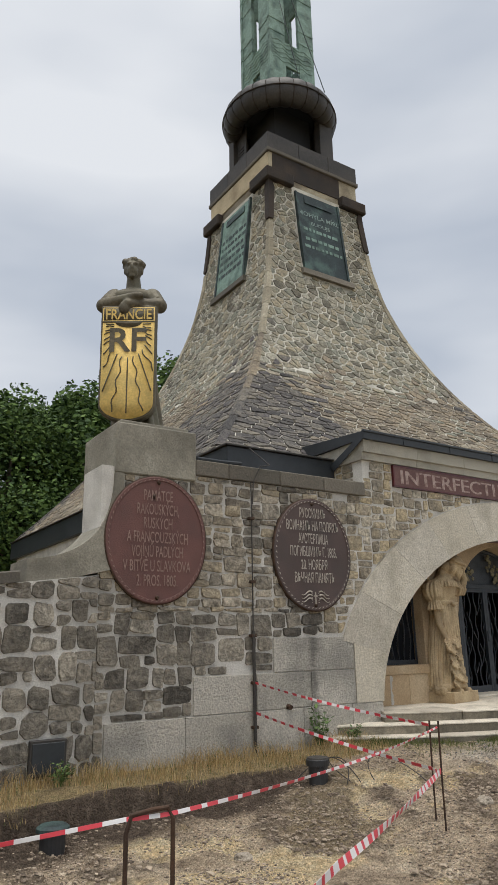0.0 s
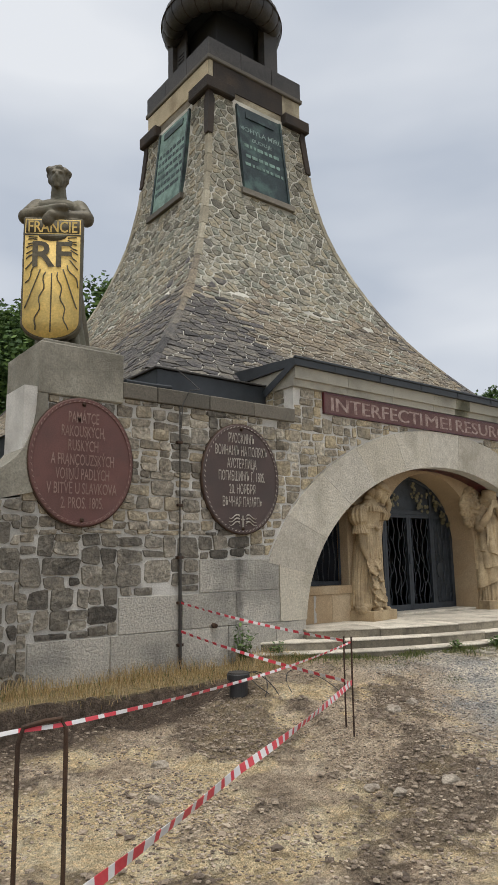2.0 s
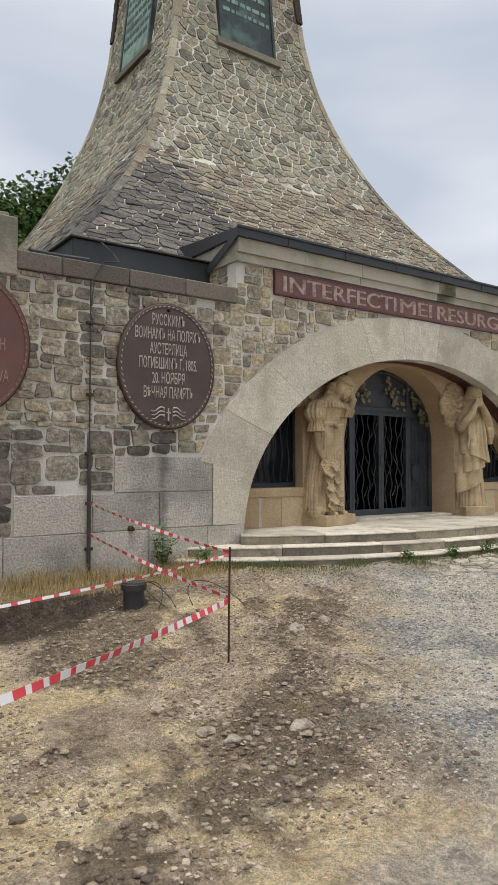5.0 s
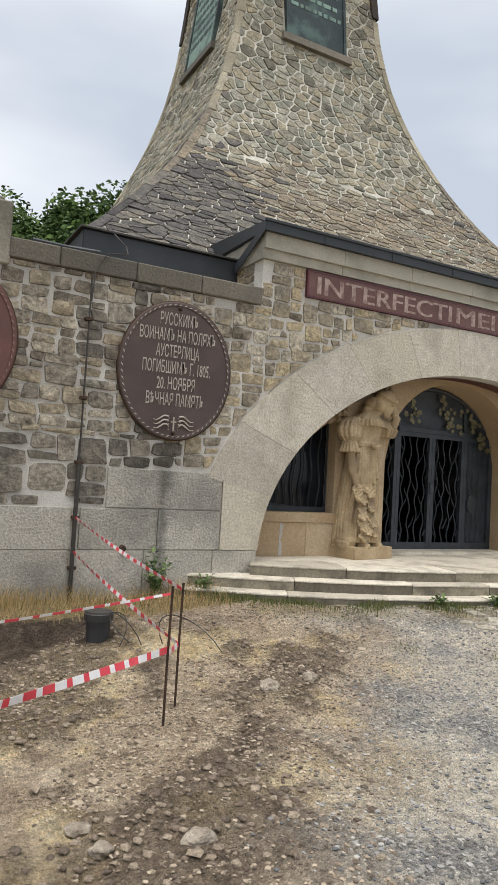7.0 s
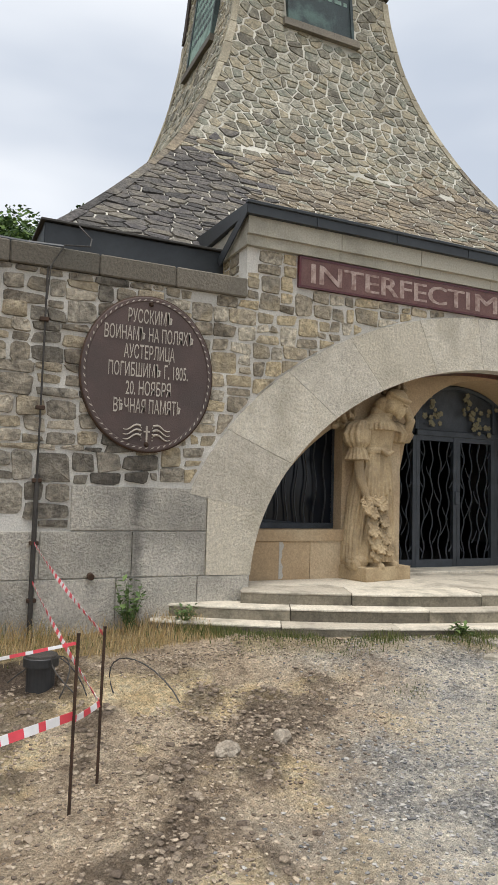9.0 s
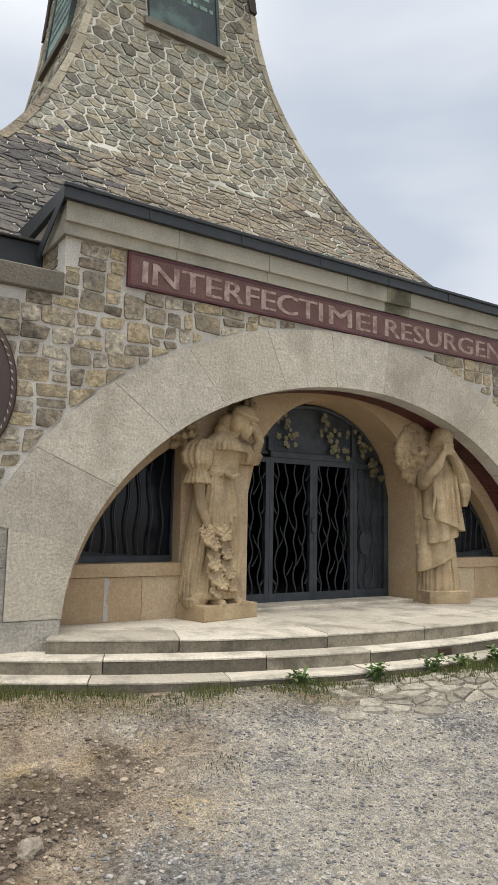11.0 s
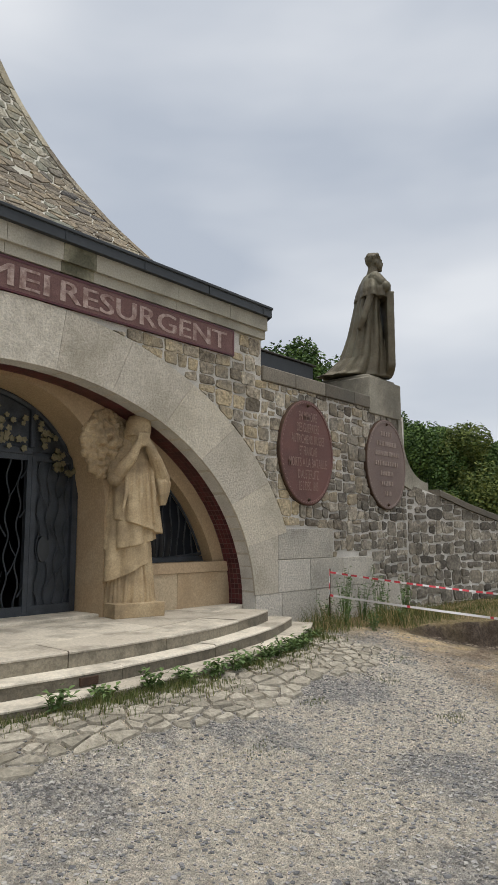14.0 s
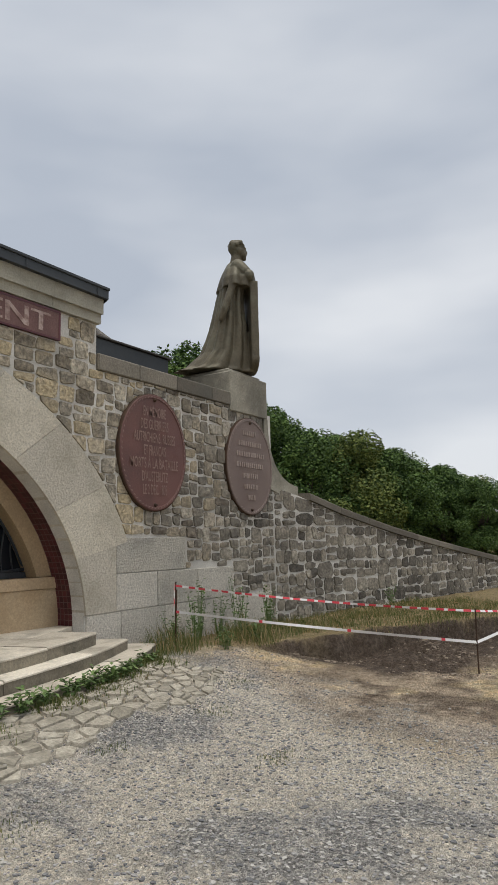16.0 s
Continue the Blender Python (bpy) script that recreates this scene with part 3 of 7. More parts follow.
def out_of_arch(poly, seed):
    """Trims a cell at the arch ring's outer edge."""
    du, dv = (seed[0] - XA) / A_OUT, (seed[1] - Z0) / H_OUT
    r = math.hypot(du, dv)
    if r < 0.99:
        return None
    pu, pv = XA + A_OUT * du / r, Z0 + H_OUT * dv / r
    nu, nv = du / A_OUT, dv / H_OUT
    return clip(poly, -nu, -nv, -(nu * pu + nv * pv) - 0.004)


OVALS = [(-6.83, 2.67), (-4.53, 2.61), (4.53, 2.61), (6.80, 2.61)]


def hidden_by_plate(u, v):
    return any(((u - XF - ox) / 0.56) ** 2 + ((v - oz) / 0.66) ** 2 < 0.8 for ox, oz in OVALS)


def wall_cuts(x0, x1, z0, z1, rects):
    def cut(poly, s):
        if hidden_by_plate(*s):
            return None
        for a, b, c in ((-1, 0, -x0), (1, 0, x1), (0, -1, -z0), (0, 1, z1)):
            poly = clip(poly, a, b, c)
            if len(poly) < 3:
                return None
        for rx0, rx1, rz0, rz1 in rects:
            if rx0 < s[0] < rx1 and rz0 < s[1] < rz1:
                return None
            # trim at the side of the block that faces the seed
            gaps = ((rx0 - s[0], (1, 0, rx0)), (s[0] - rx1, (-1, 0, -rx1)), (rz0 - s[1], (0, 1, rz0)), (s[1] - rz1, (0, -1, -rz1)))
            far, line = max(gaps)
            poly = clip(poly, *line)
            if len(poly) < 3:
                return None
        return out_of_arch(poly, s)
    return cut


def lay_front(u, v, h):
    return (u, WY + 0.012 - h, v)


inner = ellipse(A_IN, H_IN, 48)


def thick_wall(x0, x1, z1):
    return prism([(x0, -0.4), (x1, -0.4), (x1, z1), (x0, z1)], WY + 0.012, WY + 0.6)


ring_back = [(6.0, -0.4), (XA - A_IN, -0.4)] + inner + [(XA + A_IN, -0.4), (14.76, -0.4), (14.76, 3.5), (FX1, 3.5), (FX1, 4.05), (FX0, 4.05), (FX0, 3.5), (6.0, 3.5)]
wall_front = tagged(new("wall_front", mesh_of("wall_front", *prism(ring_back, WY + 0.012, WY + 0.2), M["mortar"])), "entrance front of squared tan and grey rubble in pale mortar", "wall", kind="structure")
wall_west = tagged(new("wall_west", mesh_of("wall_west", *thick_wall(2.86, 5.997, 3.5), M["mortar"])), "dark grey rubble wall in pale mortar", "wall", kind="structure")
wall_east = tagged(new("wall_east", mesh_of("wall_east", *thick_wall(14.763, 17.9, 3.5), M["mortar"])), "dark grey rubble wall in pale mortar", "wall", kind="structure")


def block(parent, x0, x1, z0, z1, mat, y=WY, name="ashlar", proud=0.012, j=0.004, deep=0.05):
    return part(name, box(x0 + j, y - proud, z0 + j, x1 - j, y + deep, z1 - j, 0.006), mat, parent)


def jamb_x(z):
    """The arch opening's left edge at a height."""
    t = max(0.0, min(1.0, (z - Z0) / H_IN))
    return XA - A_IN * math.sqrt(1 - t * t)


def streaked(mat, x0, half):
    """Adds a dark water streak that runs down below a plate."""
    n, l = mat.node_tree.nodes, mat.node_tree.links
    b = n["Principled BSDF"]
    src = b.inputs["Base Color"].links[0].from_socket
    sp = n.new("ShaderNodeSeparateXYZ")
    l.new(n.new("ShaderNodeNewGeometry").outputs["Position"], sp.inputs[0])
    d = n.new("ShaderNodeMath")
    d.operation = "SUBTRACT"
    l.new(sp.outputs["X"], d.inputs[0])
    d.inputs[1].default_value = x0
    a = n.new("ShaderNodeMath")
    a.operation = "ABSOLUTE"
    l.new(d.outputs[0], a.inputs[0])
    wob = n.new("ShaderNodeTexNoise")
    wob.inputs["Scale"].default_value, wob.inputs["Detail"].default_value = 7.0, 6.0
    wm = n.new("ShaderNodeMath")
    wm.operation = "MULTIPLY_ADD"
    l.new(wob.outputs["Fac"], wm.inputs[0])
    wm.inputs[1].default_value = 0.22
    l.new(a.outputs[0], wm.inputs[2])
    r = n.new("ShaderNodeMapRange")
    r.inputs["From Min"].default_value, r.inputs["From Max"].default_value = half + 0.05, half + 0.15
    r.inputs["To Min"].default_value, r.inputs["To Max"].default_value = 0.72, 0.0
    l.new(wm.outputs[0], r.inputs["Value"])
    l.new(node_mix(n, l, r.outputs["Result"], src, (0.10, 0.095, 0.085)), b.inputs["Base Color"])


M["ashlar_streak"] = material("stained_ashlar", [(0.43, 0.402, 0.345), (0.56, 0.522, 0.455), (0.49, 0.457, 0.395)], 1.8, vary="object", bump=1.0, bump_scale=38, fine=0.32, dist=0.03, stain=(0.15, 0.145, 0.13), stain_scale=1.3, stain_amount=0.55)
streaked(M["ashlar_streak"], 5.80, 0.06)
ASHLAR = [(5.18, 6.50, 1.12, 1.54), (4.05, 4.92, 0.69, 1.12), (4.92, 5.76, 0.69, 1.12), (5.76, 6.50, 0.69, 1.12),
          (2.98, 3.95, 0.10, 0.69), (3.95, 4.87, 0.10, 0.69), (4.87, 5.62, 0.10, 0.69), (5.62, 6.42, 0.10, 0.69), (6.42, 6.97, 0.10, 0.69)]
rects_w = [(5.18, 6.50, 1.12, 1.54), (4.05, 6.50, 0.69, 1.12), (2.98, 6.97, -0.3, 0.69)]
rects_e = [(2 * XF - b, 2 * XF - a, c, d) for a, b, c, d in rects_w]
for s, wall in ((1, wall_west), (-1, wall_east)):
    for a, b, c, d in ASHLAR:
        if s < 0:
            a, b = 2 * XF - b, 2 * XF - a
        block(wall_front if 6.3 < (a + b) / 2 < 14.5 else wall, a, b, c, d, M["ashlar_streak"] if s > 0 and a < 5.8 < b + 0.1 else M["ashlar"])
    jam = [(jamb_x(0.69 + 0.75 * i / 8), 0.69 + 0.75 * i / 8) for i in range(9)]
    jam = [(6.505, 0.694), *[(x, z) for x, z in jam], (6.505, 1.55)]
    if s < 0:
        jam = [(2 * XF - x, z) for x, z in jam][::-1]
    part("jamb_stone", prism(jam, WY - 0.014, WY + 0.2), M["arch"], wall_front)

# the arch stones
cuts_deg = [17, 30, 45, 58, 72, 84, 96, 108, 122, 135, 150, 163]
for a, b in zip(cuts_deg[:-1], cuts_deg[1:]):
    lo, hi = a + 0.035, b - 0.035
    poly = ellipse(A_IN, H_IN, 6, lo, hi) + ellipse(A_OUT, H_OUT, 6, lo, hi)[::-1]
    vs, fs = prism(poly[::-1], WY - 0.016, WY + 0.2)
    part("voussoir", (vs, fs), M["arch"], wall_front)

rng = random.Random(4)
polys = trimmed(squared(5.99, 14.77, 1.57, 4.05, 0.225, 0.15, rng, 0.020), wall_cuts(6.0, 14.76, 1.57, 4.05, [(7.46, 13.34, 3.70, 4.2), (3, FX0, 3.5, 4.3), (FX1, 17, 3.5, 4.3)] + rects_w + rects_e))
lay_stones(wall_front, polys, lay_front, "front", 0.011, 0.015, 5, most=298)
polys = trimmed(squared(2.8, 6.1, 0.0, 1.9, 0.27, 0.19, rng, 0.026) + squared(2.8, 6.1, 1.9, 3.5, 0.235, 0.135, rng, 0.020), wall_cuts(2.86, 6.0, 0.05, 3.5, rects_w + [(2.0, 3.13, 2.33, 3.6)]))
tan = [p for p in polys if p[0][1] > 1.7 and rng.random() < 0.72]
lay_stones(wall_west, tan, lay_front, "middle", 0.0095, 0.022, 61, cut=(0.06, 0.20), most=110)
lay_stones(wall_west, [p for p in polys if p not in tan], lay_front, "wing", 0.0095, 0.022, 6, cut=(0.06, 0.20), most=180)
polys = trimmed(squared(14.7, 18.0, 0.0, 3.5, 0.225, 0.15, rng, 0.022), wall_cuts(14.76, 17.9, 0.05, 3.5, rects_e + [(2 * XF - 3.13, 19.0, 2.33, 3.6)]))
tan = [p for p in polys if p[0][0] < 16.4 and rng.random() < 0.6]
lay_stones(wall_east, tan, lay_front, "middle", 0.0095, 0.022, 71, cut=(0.06, 0.20), most=110)
lay_stones(wall_east, [p for p in polys if p not in tan], lay_front, "wing", 0.0095, 0.022, 7, cut=(0.06, 0.20), most=180)

# cornice, roof edge and coping of the front
cx = [FX0 - 0.04, 7.95, 9.02, 10.1, 10.72, 11.12, 12.3, 13.2, FX1 + 0.02]
for a, b in zip(cx[:-1], cx[1:]):
    part("cornice_stone", merge(prism([(a + .003, 4.05), (b - .003, 4.05), (b - .003, 4.16), (a + .003, 4.16)], WY - 0.05, 7.95),
                                prism([(a + .003, 4.16), (b - .003, 4.16), (b - .003, 4.34), (a + .003, 4.34)], WY - 0.09, 7.95)), M["mossy"] if a == 10.72 else M["cornice"], wall_front)
for x, s in ((FX0, -1), (FX1, 1)):
    xo, xi = x + s * 0.03, x - s * 0.3
    part("cornice_return", box(min(xo, xi), 7.953, 4.05, max(xo, xi), 9.6, 4.34, 0.01), M["cornice"], wall_front)
    part("side_wall", box(min(x, xi), WY + 0.2, 3.3, max(x, xi), 9.6, 4.05, 0), M["mortar"], wall_front)
    lay_side = (lambda xx, ss: (lambda u, v, h: (xx + ss * h, u, v)))(x, s)
    sp = [q for q in squared(WY + 0.21, 8.9, 3.70, 4.05, 0.22, 0.15, rng, 0.012)]
    lay_stones(wall_front, sp, lay_side, "front", 0.008, 0.012, 17)
porch_roof = tagged(new("porch_roof"), "dark grey sheet-metal roof over the entrance", "roof", kind="structure")
xr0, xr1 = FX0 - 0.08, FX1 + 0.04
part("roof_sheet", ([(xr0, 7.34, 4.45), (xr1, 7.34, 4.45), (xr1, 9.9, 4.63), (xr0, 9.9, 4.63), (xr0, 7.34, 4.34), (xr1, 7.34, 4.34), (xr1, 9.9, 4.34), (xr0, 9.9, 4.34)],
                    [[0, 1, 2, 3], [4, 5, 1, 0], [5, 6, 2, 1], [6, 7, 3, 2], [7, 4, 0, 3], [7, 6, 5, 4]]), M["sheet"], porch_roof)
part("drip_edge", box(xr0 - 0.01, 7.32, 4.44, xr1 + 0.01, 7.37, 4.475, 0.006), M["sheet"], porch_roof)
for x in (xr0 - 0.004, xr1 - 0.008):
    part("side_flashing", ([(x + d, y, z) for d in (0, 0.012) for y, z in ((7.345, 4.44), (7.345, 4.34), (8.05, 3.98), (8.14, 4.08))], [[0, 1, 2, 3], [7, 6, 5, 4], [0, 4, 5, 1], [1, 5, 6, 2], [2, 6, 7, 3], [3, 7, 4, 0]]), M["sheet"], porch_roof, "folded metal flashing along the roof's side")
for x in np.arange(7.6, 13.8, 1.03):
    part("seam", box(x, 7.33, 4.345, x + 0.012, 7.345, 4.445, 0.002), M["sheet"], porch_roof)
for s, wall in ((1, wall_west), (-1, wall_east)):
    xs = [4.06, 4.55, 5.35, 6.1, FX0 - 0.002]
    for a, b in zip(xs[:-1], xs[1:]):
        if s < 0:
            a, b = 2 * XF - b, 2 * XF - a
            a, b = max(a, FX1 + 0.002), b
        part("coping_stone", box(a + .003, WY - 0.035, 3.5, b - .003, WY + 0.62, 3.70, 0.012), M["coping"], wall)


# ---- lettering ----
def letters(text, high, wide=0.0, bold=0.006, squeeze=0.62):
    """Flat letters as triangles in x and z, centred on x = 0, standing on z = 0."""
    cu = bpy.data.curves.new("letters", "FONT")
    cu.body, cu.size, cu.extrude, cu.align_x = text, 1.0, 0.0, "CENTER"
    cu.resolution_u, cu.offset = 3, bold
    ob = new("letters", cu)
    me = bpy.data.meshes.new_from_object(ob.evaluated_get(bpy.context.evaluated_depsgraph_get()))
    v = np.array([p.co[:] for p in me.vertices]) if len(me.vertices) else np.zeros((0, 3))
    f = [list(p.vertices) for p in me.polygons]
    bpy.data.objects.remove(ob)
    bpy.data.curves.remove(cu)
    bpy.data.meshes.remove(me)
    if not len(v):
        return [], []
    sz = high / 0.70
    sx = wide / max(1e-6, v[:, 0].max() - v[:, 0].min()) if wide else sz * squeeze
    mid = (v[:, 0].max() + v[:, 0].min()) / 2
    return [((p[0] - mid) * sx, 0.0, p[1] * sz) for p in v], f


def moved(geo, x, y, z):
    return [(a + x, b + y, c + z) for a, b, c in geo[0]], geo[1]


sign = tagged(new("sign"), "long red mosaic band with pale Latin letters", "sign")
part("panel", box(7.48, WY - 0.03, 3.715, 13.32, WY + 0.05, 4.03, 0.004), M["sign"], sign)
part("border", merge(*[prism([(a, c), (b, c), (b, d), (a, d)], WY - 0.034, WY + 0.02) for a, b, c, d in ((7.46, 13.34, 4.012, 4.04), (7.46, 13.34, 3.705, 3.725), (7.46, 7.485, 3.725, 4.012), (13.315, 13.34, 3.725, 4.012))]), M["tile"], sign)
for word, wx, ww in (("INTERFECTI", 8.695, 2.17), ("MEI", 10.24, 0.72), ("RESURGENT", 11.965, 2.45)):
    part("word", merge(*[moved(letters(word, 0.215, ww, 0.0), wx + o, WY - 0.0355 - 0.03 * abs(o), 3.762) for o in (-0.009, -0.003, 0.003, 0.0091)]), M["sign_letter"], sign, "pale mosaic word")


# ---- oval plates ----
PLATES = [
    (["PAMÁTCE", "RAKOUSKÝCH,", "RUSKÝCH", "A FRANCOUZSKÝCH", "VOJÍNŮ PADLÝCH", "V BITVĚ U SLAVKOVA", "2. PROS. 1805."], (0.38, 0.54, 0.37, 0.78, 0.66, 0.86, 0.52), "oval", "letter", "reddish brown oval plate with Czech lettering"),
    (["РУССКИМЪ", "ВОИНАМЪ НА ПОЛЯХЪ", "АУСТЕРЛИЦА", "ПОГИБШИМЪ Г. 1805.", "20. НОЯБРЯ", "ВѢЧНАЯ ПАМЯТЬ"], (0.44, 0.88, 0.50, 0.78, 0.44, 0.66), "oval_dark", "letter_pale", "dark brown oval plate with pale Cyrillic lettering"),
    (["EN MÉMOIRE", "DES GUERRIERS", "AUTRICHIENS, RUSSES", "ET FRANÇAIS", "MORTS À LA BATAILLE", "D'AUSTERLITZ", "LE 2 DÉC. 1805"], (0.44, 0.54, 0.80, 0.42, 0.92, 0.50, 0.46), "oval", "letter", "reddish brown oval plate with faded French lettering"),
    ([None] * 7, (0.40, 0.66, 0.78, 0.78, 0.44, 0.40, 0.20), "oval_grey", "letter_grey", "greyed brown oval plate with illegible lettering"),
]
for (ox, oz), (lines, widths, mat, lmat, label) in zip(OVALS, PLATES):
    x, rx, rz = XF + ox, 0.645, 0.745
    plate = thing("oval_plate", label + " on rubble", "plaque", "oval plates")
    ring_ = lambda k, d: [(x + (rx - k) * math.cos(t), WY - d, oz + (rz - k) * math.sin(t)) for t in (i * math.pi / 36 for i in range(72))]
    part("disc", loft([ring_(0.004, -0.03), ring_(0.0, 0.045), ring_(0.012, 0.055), ring_(0.045, 0.055), ring_(0.05, 0.047)]), M[mat], plate)
    part("rim", loft([ring_(-0.006, -0.02), ring_(-0.010, 0.04), ring_(0.002, 0.048)], caps=False), M["rust"], plate, "dark rusty rim")
    orn = []
    for i in range(64):
        t = 2 * math.pi * i / 64
        c = Vector((x + (rx - 0.035) * math.cos(t), 0, oz + (rz - 0.035) * math.sin(t)))
        d = Vector((-math.sin(t + 0.45), 0, math.cos(t + 0.45)))
        nn = Vector((d.z, 0, -d.x))
        orn.append(([tuple(c - d * 0.022 + Vector((0, WY - 0.0575, 0))), tuple(c + nn * 0.007 + Vector((0, WY - 0.0575, 0))), tuple(c + d * 0.022 + Vector((0, WY - 0.0575, 0))), tuple(c - nn * 0.007 + Vector((0, WY - 0.0575, 0)))], [[0, 1, 2, 3]]))
    part("leaf_border", merge(*orn), M[lmat], plate)["kind"] = "stuff"
    n_ln, top, pitch = len(lines), oz + (0.47 if len(lines) == 7 else 0.50), (0.165 if len(lines) == 7 else 0.172)
    for k, (ln, wd) in enumerate(zip(lines, widths)):
        zb = top - k * pitch
        if ln:
            part("lettering", moved(letters(ln, 0.128, wd * 1.0), x, WY - 0.058, zb - 0.02), M[lmat], plate)
        else:
            bars, u, rb = [], -wd / 2, random.Random(k + 3)
            while u < wd / 2 - 0.03:
                bw = min(rb.uniform(0.02, 0.045), wd / 2 - u)
                bars.append(prism([(x + u, zb), (x + u + bw, zb), (x + u + bw, zb + 0.075), (x + u, zb + 0.075)], WY - 0.058, WY - 0.04))
                u += bw + 0.025
            part("lettering_line", merge(*bars), M[lmat], plate)
    if n_ln == 6:
        fl = [prism([(x - .008, oz - .66), (x + .008, oz - .66), (x + .008, oz - .50), (x - .008, oz - .50)], WY - 0.058, WY - 0.04), prism([(x - .03, oz - .56), (x + .03, oz - .56), (x + .03, oz - .545), (x - .03, oz - .545)], WY - 0.0585, WY - 0.04)]
        for s in (-1, 1):
            for k in range(3):
                z = oz - 0.50 - 0.045 * k
                fl.append(tube([(x + s * (.06 + .17 * q), WY - 0.057, z + 0.018 * math.sin(q * 6) - 0.03 * q) for q in (i / 8 for i in range(9))], [0.012 - 0.008 * i / 8 for i in range(9)], 5))
            fl += [prism([(x + s * .055 - .004, oz - .64 + .03 * k), (x + s * .055 + .004, oz - .64 + .03 * k), (x + s * .055 + .004, oz - .63 + .03 * k), (x + s * .055 - .004, oz - .63 + .03 * k)], WY - 0.058, WY - 0.04) for k in range(5)]
        part("ornament", merge(*fl), M[lmat], plate)
    for s in (-1, 1):
        bm = bmesh.new()
        bmesh.ops.create_cone(bm, cap_ends=True, segments=10, radius1=0.026, radius2=0.014, depth=0.03, matrix=Matrix.Translation((x, WY - 0.068, oz + s * 0.672)) @ Matrix.Rotation(math.pi / 2, 4, "X"))
        part("bolt", bm, M["rust"], plate)


# ---- pedestals and the low walls that run on from them ----
BEND = radians(10)


def low_top(u, s=-1):
    if s > 0:
        return float(np.interp(u, (0, 0.7, 1.3, 1.9, 2.75, 3.75, 4.85, 6.1, 8.5, 14), (2.47, 2.33, 2.18, 2.03, 1.86, 1.67, 1.49, 1.30, 0.97, 0.45)))
    return 2.36 - 0.118 * u - 0.012 * u * max(0, 1 - u / 6) + 0.0015 * max(0, u - 8) ** 2


for s, wall, nm in ((-1, wall_west, "wall_west_low"), (1, wall_east, "wall_east_low")):
    xp = XF + s * 6.84
    ped = thing("pedestal", "weathered grey-brown concrete pedestal carrying a bronze statue", "pedestal", "statue pedestals")
    part("block", box(xp - 0.53, WY - 0.035, 3.42, xp + 0.53, WY + 1.05, 4.04, 0.015), M["pedestal"], ped)
    part("plinth", box(xp - 0.46, WY + 0.05, 4.04, xp + 0.46, WY + 0.95, 4.10, 0.01), M["pedestal"], ped)
    fa, fb = sorted((xp + s * 0.53, xp + s * 0.42))
    part("flank", prism([(fa, 2.30), (fb, 2.30), (fb, 3.42), (fa, 3.42)], WY - 0.033, WY + 1.0), M["pedestal"], ped)
    # the flare that sweeps down from the block to the low wall
    fl = []
    for i in range(15):
        q = i / 14
        fl.append((xp + s * (0.53 + 0.95 * q ** 2.2), 3.42 - 1.04 * (1 - (1 - q) ** 1.7)))
    base = [(xp + s * 1.48, min(2.2, low_top(0.6, s)) - 0.12), (xp + s * 0.53, 2.30)]
    poly = fl + base
    if s > 0:
        poly = poly[::-1]
    part("flare", prism(poly, WY - 0.034, WY + 0.62), M["pedestal"], ped)
    x1 = XF + s * 7.50
    ddx, ddy = s * math.cos(BEND), -math.sin(BEND)
    px, py = math.sin(BEND) * s, math.cos(BEND)
    us = [0, 0.7, 1.3, 1.9, 2.75, 3.75, 4.85, 6.1, 8.5, 11, 14]
    body = []
    for u in us:
        bx, by, zt = x1 + ddx * u, WY + 0.012 + ddy * u, low_top(u, s) - 0.12
        body.append([(bx, by, -0.6), (bx, by, zt), (bx + px * 0.5, by + py * 0.5, zt), (bx + px * 0.5, by + py * 0.5, -0.6)])
    low = tagged(new(nm, mesh_of(nm, *loft(body if s < 0 else [r[::-1] for r in body]), M["mortar"])), "low curved rubble wall with a stone coping running out from the pedestal", "wall", kind="structure")
    for a, b in zip(np.arange(0.95, 13.4, 0.9), np.arange(1.85, 14.3, 0.9)):
        rr = []
        for u in (a + 0.004, b - 0.004):
            bx, by, zt = x1 + ddx * u, WY + ddy * u, low_top(u, s)
            rr.append([(bx - px * 0.05, by - py * 0.05, zt - 0.12), (bx - px * 0.05, by - py * 0.05, zt - 0.015), (bx - px * 0.03, by - py * 0.03, zt), (bx + px * 0.53, by + py * 0.53, zt + 0.02), (bx + px * 0.55, by + py * 0.55, zt - 0.12)])
        part("coping_stone", loft(rr), M["coping"], low)

    def lay_low(u, v, h, x1=x1, ddx=ddx, ddy=ddy, px=px, py=py):
        return (x1 + ddx * u - px * h, WY + 0.012 + ddy * u - py * h, v)

    def low_cut(poly, sd):
        for a, b, c in ((-1, 0, -0.05 if s > 0 else 0.0), (1, 0, 11.5 if s > 0 else 4.5), (0, -1, -0.05), (0.12 + 0.04 * (s > 0), 1, low_top(sd[0], s) - 0.12 + (0.12 + 0.04 * (s > 0)) * sd[0])):
            poly = clip(poly, a, b, c)
            if len(poly) < 3:
                return None
        return poly
    polys = trimmed(squared(-0.1, 11.6 if s > 0 else 4.6, 0.0, 2.5, 0.26, 0.185, rng, 0.028), low_cut)
    if s < 0:
        lay_stones(low, polys, lay_low, "wing", 0.010, 0.022, 8, near=lambda p: p[0][0], cut=(0.08, 0.28))
    else:
        lay_stones(low, polys, lay_low, "wing", 0.010, 0.022, 9, near=lambda p: p[0][0], cut=(0.08, 0.28))

